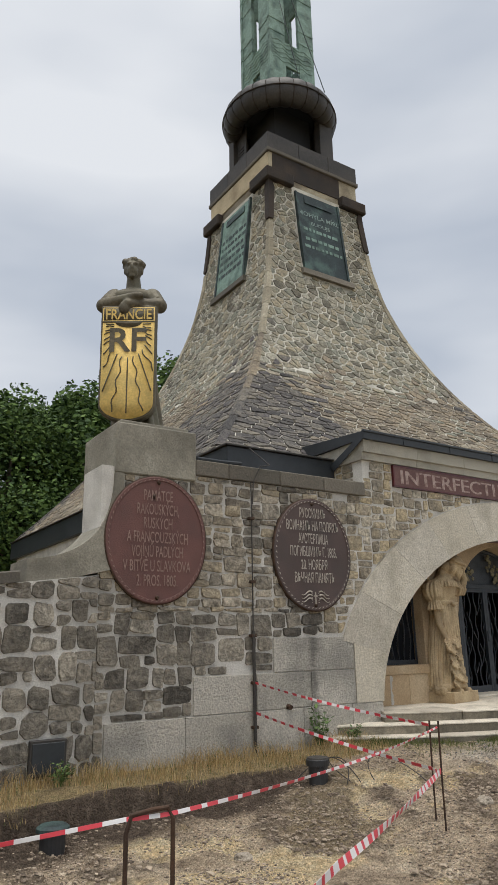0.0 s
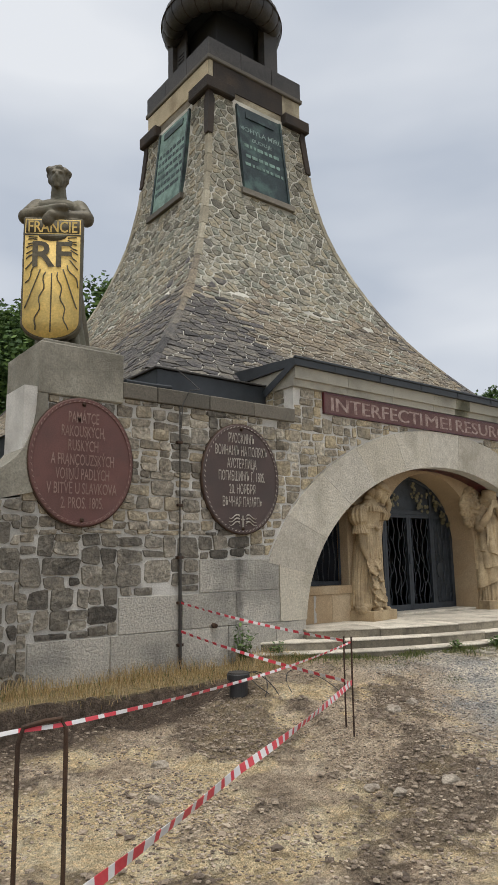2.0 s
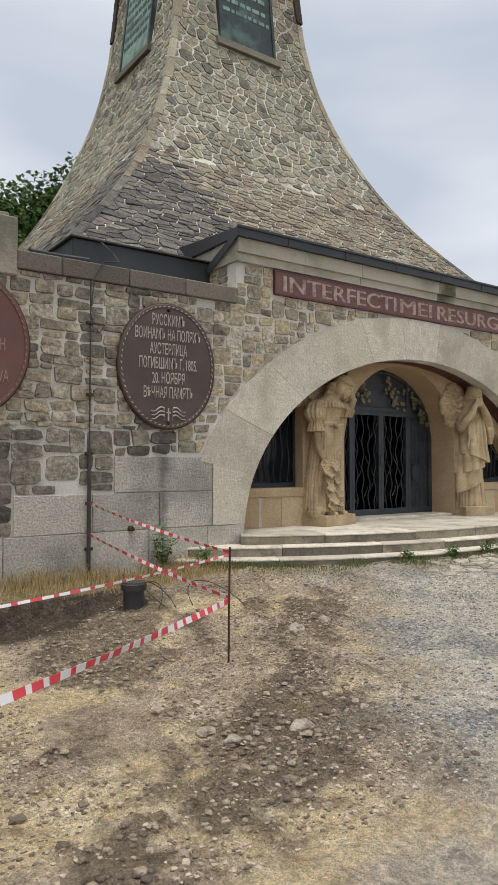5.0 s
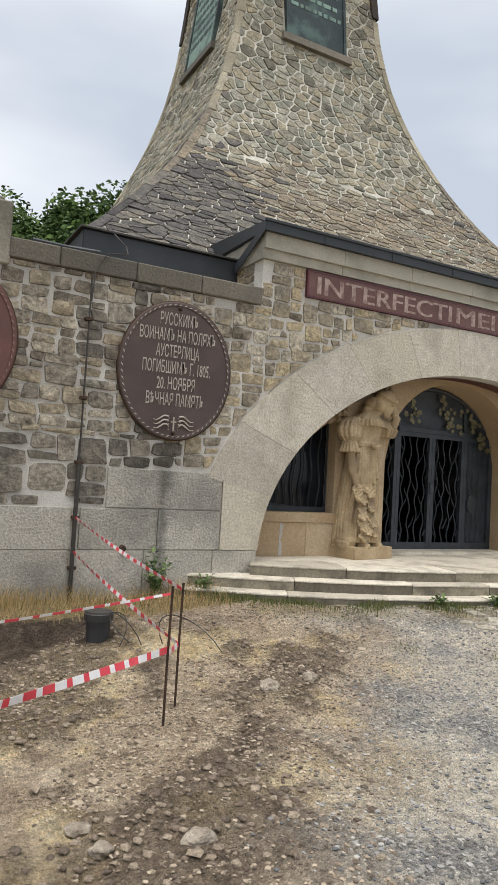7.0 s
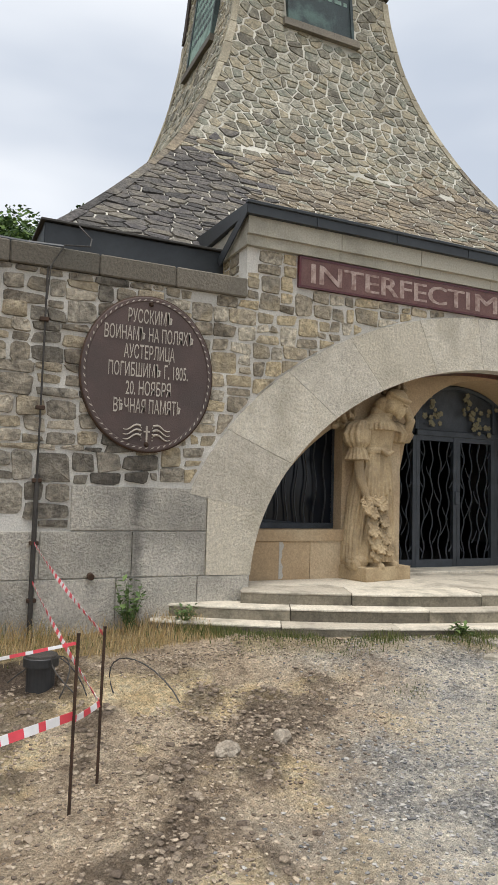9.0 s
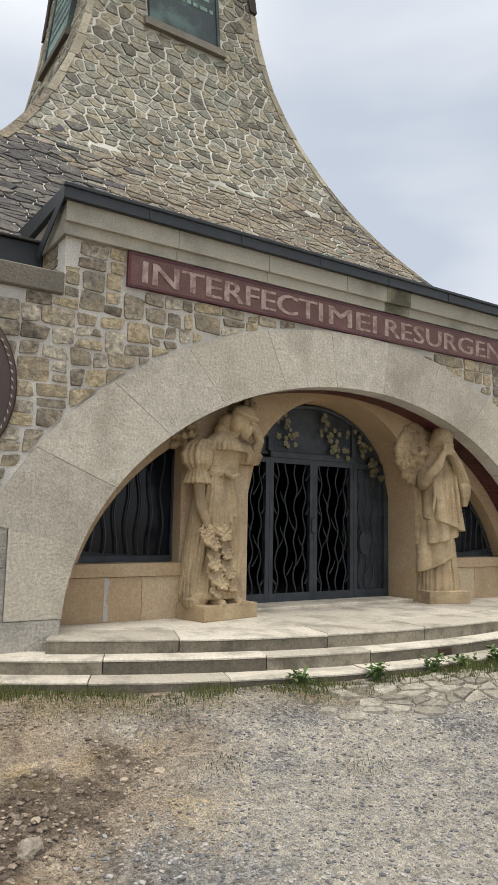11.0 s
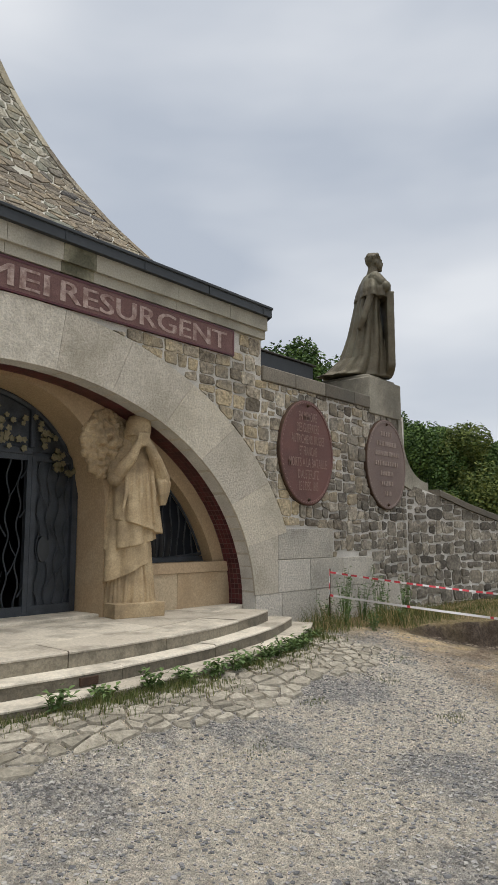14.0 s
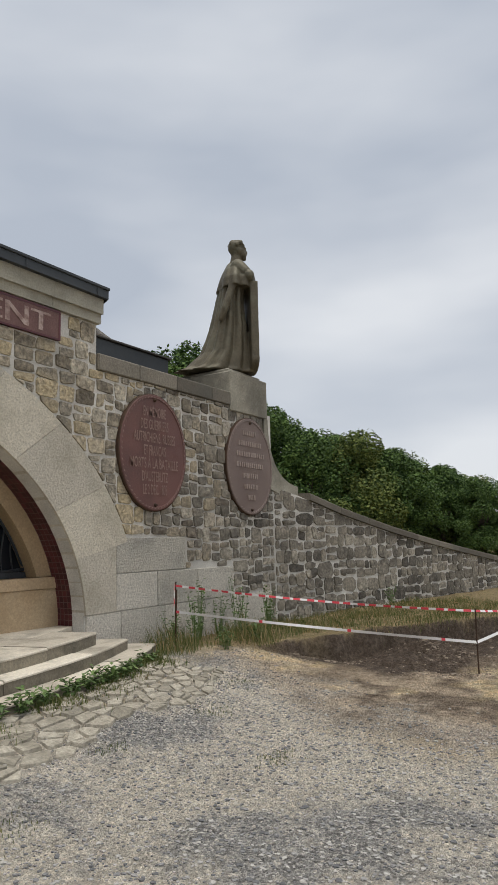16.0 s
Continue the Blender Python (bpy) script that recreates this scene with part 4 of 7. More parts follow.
# ---- the tower ----
PROF = [(4.18, 5.40), (4.35, 5.22), (4.5, 5.07), (5.0, 4.61), (5.5, 4.18), (6.0, 3.76), (6.5, 3.38), (7.0, 3.06), (7.5, 2.77), (8.0, 2.53), (8.5, 2.31), (9.0, 2.12), (9.5, 1.96), (10.0, 1.82), (11.0, 1.64), (12.0, 1.55), (12.8, 1.49)]
pz = np.linspace(4.18, 12.8, 90)
pr = np.interp(pz, [p[0] for p in PROF], [p[1] for p in PROF])
pr = np.convolve(np.pad(pr, 2, mode="edge"), np.ones(5) / 5, "valid")
pr[:3] = np.interp(pz[:3], [p[0] for p in PROF], [p[1] for p in PROF])
ps = np.concatenate([[0], np.cumsum(np.hypot(np.diff(pz), np.diff(pr)))])
LONG = float(ps[-1])


def profile(v):
    z, r = float(np.interp(v, ps, pz)), float(np.interp(v, ps, pr))
    e = 0.08
    dz = float(np.interp(v + e, ps, pz) - np.interp(v - e, ps, pz))
    dr = float(np.interp(v + e, ps, pr) - np.interp(v - e, ps, pr))
    q = math.hypot(dz, dr) or 1
    return r, z, dz / q, -dr / q


def tower_lay(turn):
    c, s = round(math.cos(turn)), round(math.sin(turn))

    def lay(u, v, h):
        r, z, a, b = profile(v)
        x, y = u, -(r + a * h)
        return (XC + c * x - s * y, YC + s * x + c * y, z + b * h)
    return lay


def v_of(z):
    return float(np.interp(z, pz, ps))


tower = thing("tower", "tall flared stone cairn tower with copper crown and inscribed plaques", "tower")
core = part("core", loft([[(XC - r, YC - r, z), (XC + r, YC - r, z), (XC + r, YC + r, z), (XC - r, YC + r, z)] for z, r in zip(pz, pr - 0.004)]), M["mortar_tower"], tower, "pale mortar between the tower stones")
PLQ = (10.30, 12.78, 0.72)


def tower_cuts(lo, hi):
    def cut(poly, s):
        r, z, _, _ = profile(s[1])
        if abs(s[0]) > r + 0.02 or not lo <= s[1] < hi:
            return None
        if PLQ[0] - 0.1 < z < PLQ[1] + 0.2 and abs(s[0]) < PLQ[2]:
            return None
        r1, r2 = profile(s[1] - 0.2)[0], profile(s[1] + 0.2)[0]
        k = (r2 - r1) / 0.4
        for a, b, c in ((1, -k, r - k * s[1] - 0.015), (-1, -k, r - k * s[1] - 0.015), (0, -1, -0.02), (0, 1, LONG)):
            poly = clip(poly, a, b, c)
            if len(poly) < 3:
                return None
        if PLQ[0] - 0.25 < z < PLQ[1] + 0.2:
            poly = clip(poly, -1, 0, -PLQ[2] - 0.02) if s[0] > 0 else clip(poly, 1, 0, -PLQ[2] - 0.02) if z > PLQ[0] - 0.1 else poly
        return poly
    return cut


rng = random.Random(21)
VS = v_of(6.9)
for turn, face in ((0.0, "front_face"), (-math.pi / 2, "side_face")):
    lay = tower_lay(turn)
    fc = part(face, ([lay(-0.1, 0.3, -0.05), lay(0.1, 0.3, -0.05), lay(0, 0.5, -0.05)], [[0, 1, 2]]), M["mortar_tower"], tower, "tower face of weathered rubble and slabs")
    low_p = cells(rows_of_seeds(-5.6, 5.6, 0, VS, 0.30, 0.115, rng, 0.35), 2.1, tower_cuts(-0.1, VS))
    up_p = cells(rows_of_seeds(-3.2, 3.2, VS, LONG, 0.25, 0.18, rng, 0.55), 1.25, tower_cuts(VS, LONG + 0.1))
    dark, warm, high = [], [], []
    for p in low_p + up_p:
        cu, cv = p[0]
        corner = cu > 0 if face == "side_face" else cu < 0
        r = profile(cv)[0]
        edge = (r - abs(cu)) / r
        w = 0.30 * noise.noise(Vector((cu * 0.7, cv * 0.7, 4 if face == "side_face" else 1)))
        chance = smooth01(0.95, 0.50, edge + 0.085 * cv + 1.2 * w) if corner else 0.75 * smooth01(0.25, 0.05, edge + 0.04 * cv + w)
        if rng.random() < chance * smooth01(1.5, 0.65, cv / VS + 0.9 * w):
            dark.append(p)
        elif rng.random() < smooth01(0.9, 0.3, cv / VS - 0.35 + 1.6 * w):
            warm.append(p)
        else:
            high.append(p)
    lay_stones(fc, dark, lay, "slate", 0.006, 0.020, 11, near=lambda p: p[0][1], name="slab", most=140)
    lay_stones(fc, warm, lay, "brown", 0.008, 0.018, 12, near=lambda p: p[0][1], name="slab", most=150)
    lay_stones(fc, high, lay, "upper", 0.016, 0.014, 13, near=lambda p: p[0][1], most=0)
    # plaque with its frame and sill
    v0, v1, w = v_of(PLQ[0]), v_of(PLQ[1]), PLQ[2]

    def slab(u0, u1, a, b, h0, h1):
        return ([lay(u, v, h) for h in (h0, h1) for u, v in ((u0, a), (u1, a), (u1, b), (u0, b))], [[3, 2, 1, 0], [4, 5, 6, 7], [0, 1, 5, 4], [1, 2, 6, 5], [2, 3, 7, 6], [3, 0, 4, 7]])
    v_a, v_b = v0 - 0.25, v1 + 0.25
    curved, ends = lay, (profile(v_a), profile(v_b))

    def lay(u, v, h, c=round(math.cos(turn)), s=round(math.sin(turn)), ends=ends, v_a=v_a, v_b=v_b):
        q = (v - v_a) / (v_b - v_a)
        r, z = ends[0][0] + q * (ends[1][0] - ends[0][0]), ends[0][1] + q * (ends[1][1] - ends[0][1])
        x, y = u, -(r + h)
        return (XC + c * x - s * y, YC + s * x + c * y, z)
    plq = part("plaque", slab(-w + 0.05, w - 0.05, v0, v1 + 0.1, -0.05, 0.02), M["plaque" if turn == 0 else "verdigris"], tower, "verdigris copper plaque with raised inscription")
    part("plaque_frame", merge(slab(-w, -w + 0.06, v0 - 0.02, v1 + 0.1, -0.05, 0.05), slab(w - 0.06, w, v0 - 0.02, v1 + 0.1, -0.05, 0.05), slab(-0.45, 0.45, v1 - 0.22, v1 - 0.02, 0.0, 0.045)), M["plaque"], plq)
    part("sill", slab(-w - 0.10, w + 0.10, v0 - 0.18, v0 - 0.02, -0.05, 0.09), M["coping"], tower)
    if turn == 0:
        for txt, wd, hh, zz in (("MOHYLA MÍRU", 1.36, 0.15, 12.12), ("BUDUJE", 0.62, 0.11, 11.86), ("", 1.15, 0.10, 11.62), ("", 1.1, 0.10, 11.30), ("", 1.2, 0.09, 11.05)):
            vb = v_of(zz)
            if txt:
                lv, lf = letters(txt, hh, wd)
                part("inscription", ([lay(p[0], vb + p[2], 0.026) for p in lv], lf), M["pale_green"], plq)
            else:
                rb, u, bars = random.Random(int(zz * 100)), -wd / 2, []
                while u < wd / 2 - 0.04:
                    bw = min(rb.uniform(0.06, 0.2), wd / 2 - u)
                    bars.append(slab(u, u + bw, vb, vb + hh, 0.0, 0.026))
                    u += bw + 0.05
                part("inscription_line", merge(*bars), M["verdigris"], plq)["kind"] = "stuff"
    else:
        for k in range(6):
            rb, u, bars = random.Random(k + 50), -0.6, []
            vb = v_of(12.0) - k * 0.24
            while u < 0.55:
                bw = min(rb.uniform(0.06, 0.2), 0.6 - u)
                bars.append(slab(u, u + bw, vb, vb + 0.11, 0.0, 0.026))
                u += bw + 0.05
            part("inscription_line", merge(*bars), M["plaque"], plq)["kind"] = "stuff"
M["hip"] = material("buff_hip_stone", [(0.30, 0.265, 0.19), (0.44, 0.395, 0.295)], 3, vary="object", bump=0.7, bump_scale=30, fine=0.35, stain=(0.18, 0.155, 0.11), stain_scale=1.6, stain_amount=0.5)
# hip stones along the corner that faces the forecourt
hv = list(np.arange(0.15, LONG - 1.2, 0.55))
for sx, sy in ((-1, -1), (1, -1), (-1, 1)):
    for a, b in zip(hv[:-1], hv[1:]):
        rr = []
        for v in (a + 0.008, (a + b) / 2, b - 0.008):
            r, z, ca, cb = profile(v)
            o, wd = r + 0.02 * ca, 0.10 + 0.02 * ((int(a * 9)) % 3)
            rr.append([(XC + sx * (o + .012), YC + sy * (o + .012), z + 0.03 * cb), (XC + sx * o, YC + sy * (o - wd), z + .02), (XC + sx * (o - 0.12), YC + sy * (o - 0.12), z - .04), (XC + sx * (o - wd), YC + sy * o, z + .02)])
        part("hip_stone", loft(rr), M["slate", "object"] if a < 0.6 * VS else M["brown", "object"] if a < 1.15 * VS else M["hip"], tower)
    r, z, _, _ = profile(v_of(11.25))
    drop = []
    for zz, wd in ((11.52, 0.13), (11.56, 0.16), (12.0, 0.17), (12.5, 0.19), (12.7, 0.12)):
        r = float(np.interp(zz, pz, pr)) + 0.05
        drop.append([(XC + sx * r, YC + sy * r, zz), (XC + sx * r, YC + sy * (r - wd), zz), (XC + sx * (r - .2), YC + sy * (r - .2), zz), (XC + sx * (r - wd), YC + sy * r, zz)])
    part("corner_drop", loft(drop), M["soot"], tower, "soot-blackened carved corner stone")
for sx in (-1, 1):
    for sy in (-1, 1):
        a, b = XC + sx * 0.80, XC + sx * 1.65
        c, d = YC + sy * 0.80, YC + sy * 1.65
        part("capital", box(min(a, b), min(c, d), 12.70, max(a, b), max(c, d), 13.03, 0.03), M["soot"], tower)
part("attic", box(XC - 1.47, YC - 1.47, 12.7, XC + 1.47, YC + 1.47, 13.62, 0.01), M["attic"], tower)
part("attic_panel", box(XC - 1.36, YC - 1.49, 12.98, XC + 0.85, YC - 1.46, 13.6, 0.008), M["soot"], tower, "soot-blackened slab above the plaque")
part("attic_panel", box(XC - 1.495, YC - 1.44, 13.03, XC - 1.465, YC + 1.44, 13.59, 0.008), M["buff"], tower, "clean buff slab above the side plaque")
part("attic_cornice", box(XC - 1.53, YC - 1.53, 13.6, XC + 1.53, YC + 1.53, 13.72, 0.02), M["coping"], tower)
for k in range(4):
    for i in range(3):
        a, b = -1.5 + i * 1.0, -0.5 + i * 1.0
        m4 = Matrix.Translation((XC, YC, 0)) @ Matrix.Rotation(k * math.pi / 2, 4, "Z")
        bm = box(a + 0.006, -1.5, 13.72, b - 0.006, -1.38, 14.2, 0.012)
        bm.transform(m4)
        part("parapet_sheet", bm, M["lead"], tower)
part("top_deck", box(XC - 1.4, YC - 1.4, 13.7, XC + 1.4, YC + 1.4, 13.98, 0), M["lead"], tower)
for k in (1, 3):
    m4 = Matrix.Translation((XC, YC, 0)) @ Matrix.Rotation(k * math.pi / 2, 4, "Z")
    bm = box(-1.08, -1.08, 13.98, -0.82, -0.62, 15.95, 0.01)
    bm.transform(m4)
    part("ring_support", bm, M["lead"], tower)
    bm = box(-0.82, -0.95, 13.98, -0.35, -0.90, 15.9, 0.006)
    bm.transform(m4)
    lv = part("louvre_panel", bm, M["lead"], tower)
    for q in range(4):
        bm = box(-0.72, -0.965, 14.95 + q * 0.1, -0.45, -0.94, 14.98 + q * 0.1, 0.004)
        bm.transform(m4)
        part("louvre", bm, M["dark"], lv)
# near-black box paints the darkness between the ring supports
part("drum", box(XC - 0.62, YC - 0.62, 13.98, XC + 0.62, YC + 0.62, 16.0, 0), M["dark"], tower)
LOBES, RZ = 26, 16.06
tv = []
for i in range(LOBES * 6):
    t = 2 * math.pi * i / (LOBES * 6)
    sw = 1 + 0.07 * abs(math.sin(t * LOBES / 2))
    tv.append([(XC + (1.34 + 0.30 * sw * math.cos(p)) * math.cos(t), YC + (1.34 + 0.30 * sw * math.cos(p)) * math.sin(t), RZ + 0.40 * sw * math.sin(p)) for p in (2 * math.pi * j / 14 for j in range(14))])
tv.append(tv[0])
part("lobed_ring", loft(tv, caps=False), M["lead_dark"], tower, "dark lead-covered lobed ring", True)
for i in range(LOBES):
    t = 2 * math.pi * i / LOBES
    part("ring_rib", tube([(XC + (1.34 + 0.305 * math.cos(p)) * math.cos(t), YC + (1.34 + 0.305 * math.cos(p)) * math.sin(t), RZ + 0.405 * math.sin(p)) for p in (2 * math.pi * j / 12 for j in range(13))], 0.014, 5), M["soot"], tower)
part("ring_wire", tube([(XC + 1.665 * math.cos(t), YC + 1.665 * math.sin(t), RZ) for t in (2 * math.pi * j / 60 for j in range(61))], 0.016, 5), M["soot"], tower)
bm = bmesh.new()
bmesh.ops.create_cone(bm, cap_ends=True, segments=32, radius1=1.15, radius2=1.3, depth=0.35, matrix=Matrix.Translation((XC, YC, RZ + 0.15)))
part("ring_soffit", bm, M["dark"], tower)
# the copper crown
for sx in (-1, 1):
    for sy in (-1, 1):
        bx = [XC + sx * 0.25, XC + sx * 0.80]
        by = [YC + sy * 0.25, YC + sy * 0.80]
        post = part("crown_post", merge(prism([(min(bx), 16.3), (max(bx), 16.3), (max(bx), 22.4), (min(bx), 22.4)], *sorted((YC + sy * 0.67, YC + sy * 0.77))),
                                        prism([(XC + sx * 0.77 if sx < 0 else XC + 0.67, 16.3), (XC - 0.67 if sx < 0 else XC + 0.77, 16.3), (XC - 0.67 if sx < 0 else XC + 0.77, 22.4), (XC + sx * 0.77 if sx < 0 else XC + 0.67, 22.4)], *sorted((YC + sy * 0.19, YC + sy * 0.669)))), M["verdigris"], tower)
        for zz in (18.55, 19.0, 20.2, 20.75):
            ya, yb = sorted((YC + sy * 0.66, YC + sy * 0.785))
            xa_, xb_ = sorted((XC + sx * 0.66, XC + sx * 0.785))
            part("moulding", merge(prism([(min(bx), zz), (max(bx), zz), (max(bx), zz + 0.05), (min(bx), zz + 0.05)], ya, yb), prism([(xa_, zz + 0.002), (xb_, zz + 0.002), (xb_, zz + 0.048), (xa_, zz + 0.048)], *sorted((YC + sy * 0.19, YC + sy * 0.658)))), M["verdigris"], post)
for k in range(4):
    m4 = Matrix.Translation((XC, YC, 0)) @ Matrix.Rotation(k * math.pi / 2, 4, "Z")
    for z0, z1 in ((17.5, 18.35), (20.5, 22.4)):
        bm = box(-0.30, -0.762, z0, 0.30, -0.68, z1, 0.01)
        bm.transform(m4)
        pn = part("crown_panel", bm, M["verdigris"], tower)
        wav = []
        for q in range(7):
            zz = z0 + 0.12 + q * 0.13
            if zz < z1 - 0.08:
                wav.append(tube([m4 @ Vector((-0.70 + 1.40 * i / 16, -0.768, zz + 0.04 * math.sin(i * 1.2 + q))) for i in range(17)], 0.014, 4))
        part("wave_relief", merge(*wav), M["verdigris"], pn)
for x0, x1 in ((-0.5, -0.2), (0.0, 0.7)):
    part("stay_rod", tube([(XC + x0, YC - 0.72, 20.4), (XC + x1, YC - 1.3, 16.6)], 0.014, 5), M["plaque"], tower)

chapel = tagged(new("chapel_walls"), "plain walls and metal eaves of the square chapel", "wall", kind="structure")
for nm, b in (("wall_slab", (XC - 5.3, 8.6, -0.3, XF - 3.4, 9.0, 4.0)), ("wall_slab", (XF + 3.4, 8.6, -0.3, XC + 5.3, 9.0, 4.0)), ("wall_slab", (XC - 5.3, 9.0, -0.3, XC - 4.9, YC + 5.3, 4.0)), ("wall_slab", (XC + 4.9, 9.0, -0.3, XC + 5.3, YC + 5.3, 4.0)), ("wall_slab", (XC - 4.9, YC + 4.9, -0.3, XC + 4.9, YC + 5.3, 4.0))):
    part(nm, box(*b, 0), M["mortar"], chapel)
part("eave_fascia", box(EX - 5.62, 8.12, 3.72, EX + 5.50, YC + 5.6, 4.165, 0.01), M["sheet"], chapel, "dark grey metal fascia")
part("eave_flashing", box(EX - 5.66, 8.08, 4.165, EX + 5.54, YC + 5.6, 4.19, 0.004), M["lead"], chapel)
part("eave_pipe", tube([(4.35, 7.95, 3.86), (4.75, 8.03, 3.88), (5.1, 8.05, 3.9)], 0.03, 8), M["sheet"], chapel)
part("roof_cable", tube([(5.25, 8.06, 4.15), (5.35, 7.9, 3.98), (5.28, 7.6, 3.80), (5.02, 7.44, 3.72), (4.9, 7.43, 3.5), (4.88, 7.43, 3.2)], 0.008, 5), M["lead"], chapel)

# ---- the porch ----
NB, ND, NG = 7.95, 8.46, 8.14
porch = tagged(new("porch"), "sandstone porch behind the arch with door and windows", "porch", kind="structure")


def soffit(y0, y1, lo, hi, inset, mat, nm, n=30):
    pts = ellipse(A_IN - inset, H_IN - inset, n, lo, hi)
    pts2 = ellipse(A_IN + 0.25, H_IN + 0.25, n, lo, hi)
    v = [(x, y, z) for y in (y0, y1) for x, z in pts]
    m = len(pts)
    f = [[i, i + 1, m + i + 1, m + i] for i in range(m - 1)]
    v += [(x, y, z) for y in (y0, y1) for x, z in pts2]
    f += [[2 * m + i + 1, 2 * m + i, 3 * m + i, 3 * m + i + 1] for i in range(m - 1)] + [[i + 1, i, 2 * m + i, 2 * m + i + 1] for i in range(m - 1)]
    return part(nm, (v, f), mat, porch)


soffit(WY + 0.2, NB, 0, 180, -0.006, M["grout"], "tile_bed")
tw = 0.062
for side in (0, 1):
    arc = ellipse(A_IN - 0.0, H_IN - 0.0, 400, 0, 100)
    pts, acc, last = [arc[0]], 0.0, arc[0]
    for p in arc[1:]:
        acc += math.hypot(p[0] - last[0], p[1] - last[1])
        last = p
        if acc >= tw:
            pts.append(p)
            acc = 0.0
    tiles = []
    for i in range(len(pts) - 1):
        for j in range(4):
            y0, y1 = WY + 0.205 + j * tw, WY + 0.205 + (j + 1) * tw - 0.007
            (xa, za), (xb, zb) = pts[i], pts[i + 1]
            xb, zb = xa + (xb - xa) * 0.89, za + (zb - za) * 0.89
            if side:
                xa, xb = 2 * XA - xa, 2 * XA - xb
            tiles.append(([(xa, y0, za), (xa, y1, za), (xb, y1, zb), (xb, y0, zb)], [[0, 1, 2, 3]]))
    part("tiles", merge(*tiles), M["tile"], porch, "small dark maroon wall tiles")
DA, DS, DH = 1.29, 1.85, 1.18
DX = 10.45
WA, WH = 3.20, 2.33


def in_top(x):
    return Z0 + H_IN * math.sqrt(max(0.0, 1 - ((x - XA) / A_IN) ** 2)) + 0.02


def win_top(x):
    return Z0 + WH * math.sqrt(max(0.0, 1 - ((x - XA) / WA) ** 2))


def door_top(x):
    return DS + DH * math.sqrt(max(0.0, 1 - ((x - DX) / DA) ** 2))


PX = 8.32
for s in (1, -1):
    fx = (lambda x: x) if s > 0 else (lambda x: 2 * XA - x)
    order = (lambda p: p) if s > 0 else (lambda p: p[::-1])
    xe = DX - DA if s > 0 else 2 * XA - (DX + DA)
    px_ = PX + 0.02
    xs = np.linspace(px_, xe, 10)
    part("pier", prism(order([(fx(px_), 0.4), (fx(xe), 0.4)] + [(fx(x), in_top(x)) for x in xs[::-1]]), NB, ND + 0.3), M["sandstone"], porch)
    zs = [1.12 + (win_top(px_) - 1.12) * i / 14 for i in range(15)]
    inn = []
    for z in zs:
        q = (z - Z0) / WH
        inn.append((XA - WA * math.sqrt(max(0, 1 - q * q)), z))
    inn[-1] = (px_, win_top(px_))
    out = []
    for i in range(15):
        x = px_ + (jamb_x(1.12) - 0.02 - px_) * i / 14
        out.append((x, in_top(x)))
    out[-1] = (jamb_x(1.12) - 0.02, 1.12)
    part("window_surround", prism(order([(fx(x), z) for x, z in inn + out]), NB, ND + 0.1), M["sandstone"], porch)
    xl = jamb_x(0.6) - 0.06
    part("sill_wall", prism(order([(fx(xl), 0.4), (fx(px_ - 0.42), 0.4), (fx(px_ - 0.42), 0.985), (fx(xl), 0.985)]), NB - 0.03, ND), M["sandstone"], porch)
    part("sill_wall", prism(order([(fx(px_ - 0.414), 0.4), (fx(px_ + 0.06), 0.4), (fx(px_ + 0.06), 0.985), (fx(px_ - 0.414), 0.985)]), NB - 0.03, ND), M["sandstone"], porch)
    part("sill", prism(order([(fx(xl), 0.99), (fx(px_ + 0.07), 0.99), (fx(px_ + 0.07), 1.115), (fx(xl), 1.115)]), NB - 0.05, ND), M["sandstone"], porch)
    win = tagged(new("window_1" if s > 0 else "window_2"), "dark window behind a grille of wavy iron bars", "window", kind="structure")
    part("window_frame", tube([(fx(x), NG, z) for x, z in [(px_, 1.13)] + inn[1:] + [(px_, win_top(px_)), (px_, 1.13)]], 0.022, 6), M["iron"], win)
    part("bottom_rail", box(min(fx(7.2), fx(px_)), NG - 0.02, 1.115, max(fx(7.2), fx(px_)), NG + 0.02, 1.18, 0.005), M["iron"], win)
    pane = [(px_ + 0.01, 1.13)] + inn[::-1]
    part("pane", prism(order([(fx(x), z) for x, z in pane][::-1]), NG + 0.04, NG + 0.048), M["glass"], win, "dark reflecting window glass")
    for k in range(8):
        x = 7.34 + k * 0.125
        top = win_top(x) - 0.02
        if top > 1.3:
            nn = max(4, int((top - 1.15) / 0.05))
            part("bar", tube([(fx(x + 0.02 * math.sin(k + 9 * (1.15 + (top - 1.15) * i / nn))), NG, 1.15 + (top - 1.15) * i / nn) for i in range(nn + 1)], 0.010, 5), M["sheet"], win)
for x, wd, z0, z1 in ((7.55, 0.045, 0.575, 0.98), (8.36, 0.035, 0.60, 0.975)):
    run = [(x + wd * (0.5 + 0.25 * math.sin(9 * q) + 0.2 * math.sin(23 * q)), z0 + (z1 - z0) * q) for q in (i / 12 for i in range(13))]
    part("lime_run", prism([(x - wd * 0.4, z0)] + run + [(x - wd * 0.35, z1)], NB - 0.033, NB - 0.028), M["mortar"], porch, "whitish lime run on the sandstone")
dxs = np.linspace(DX - DA, DX + DA, 25)
part("door_arch", prism([(x, door_top(x)) for x in dxs] + [(x, in_top(x)) for x in dxs[::-1]], NB, ND + 0.3), M["sandstone"], porch)
part("inside_floor", box(5.5, ND - 0.05, 0.3, 15.4, 13.5, 0.56, 0), M["coping"], porch)
# back, sides and ceiling get near-black colour in place of the room's shade
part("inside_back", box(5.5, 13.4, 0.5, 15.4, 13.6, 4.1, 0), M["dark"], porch)
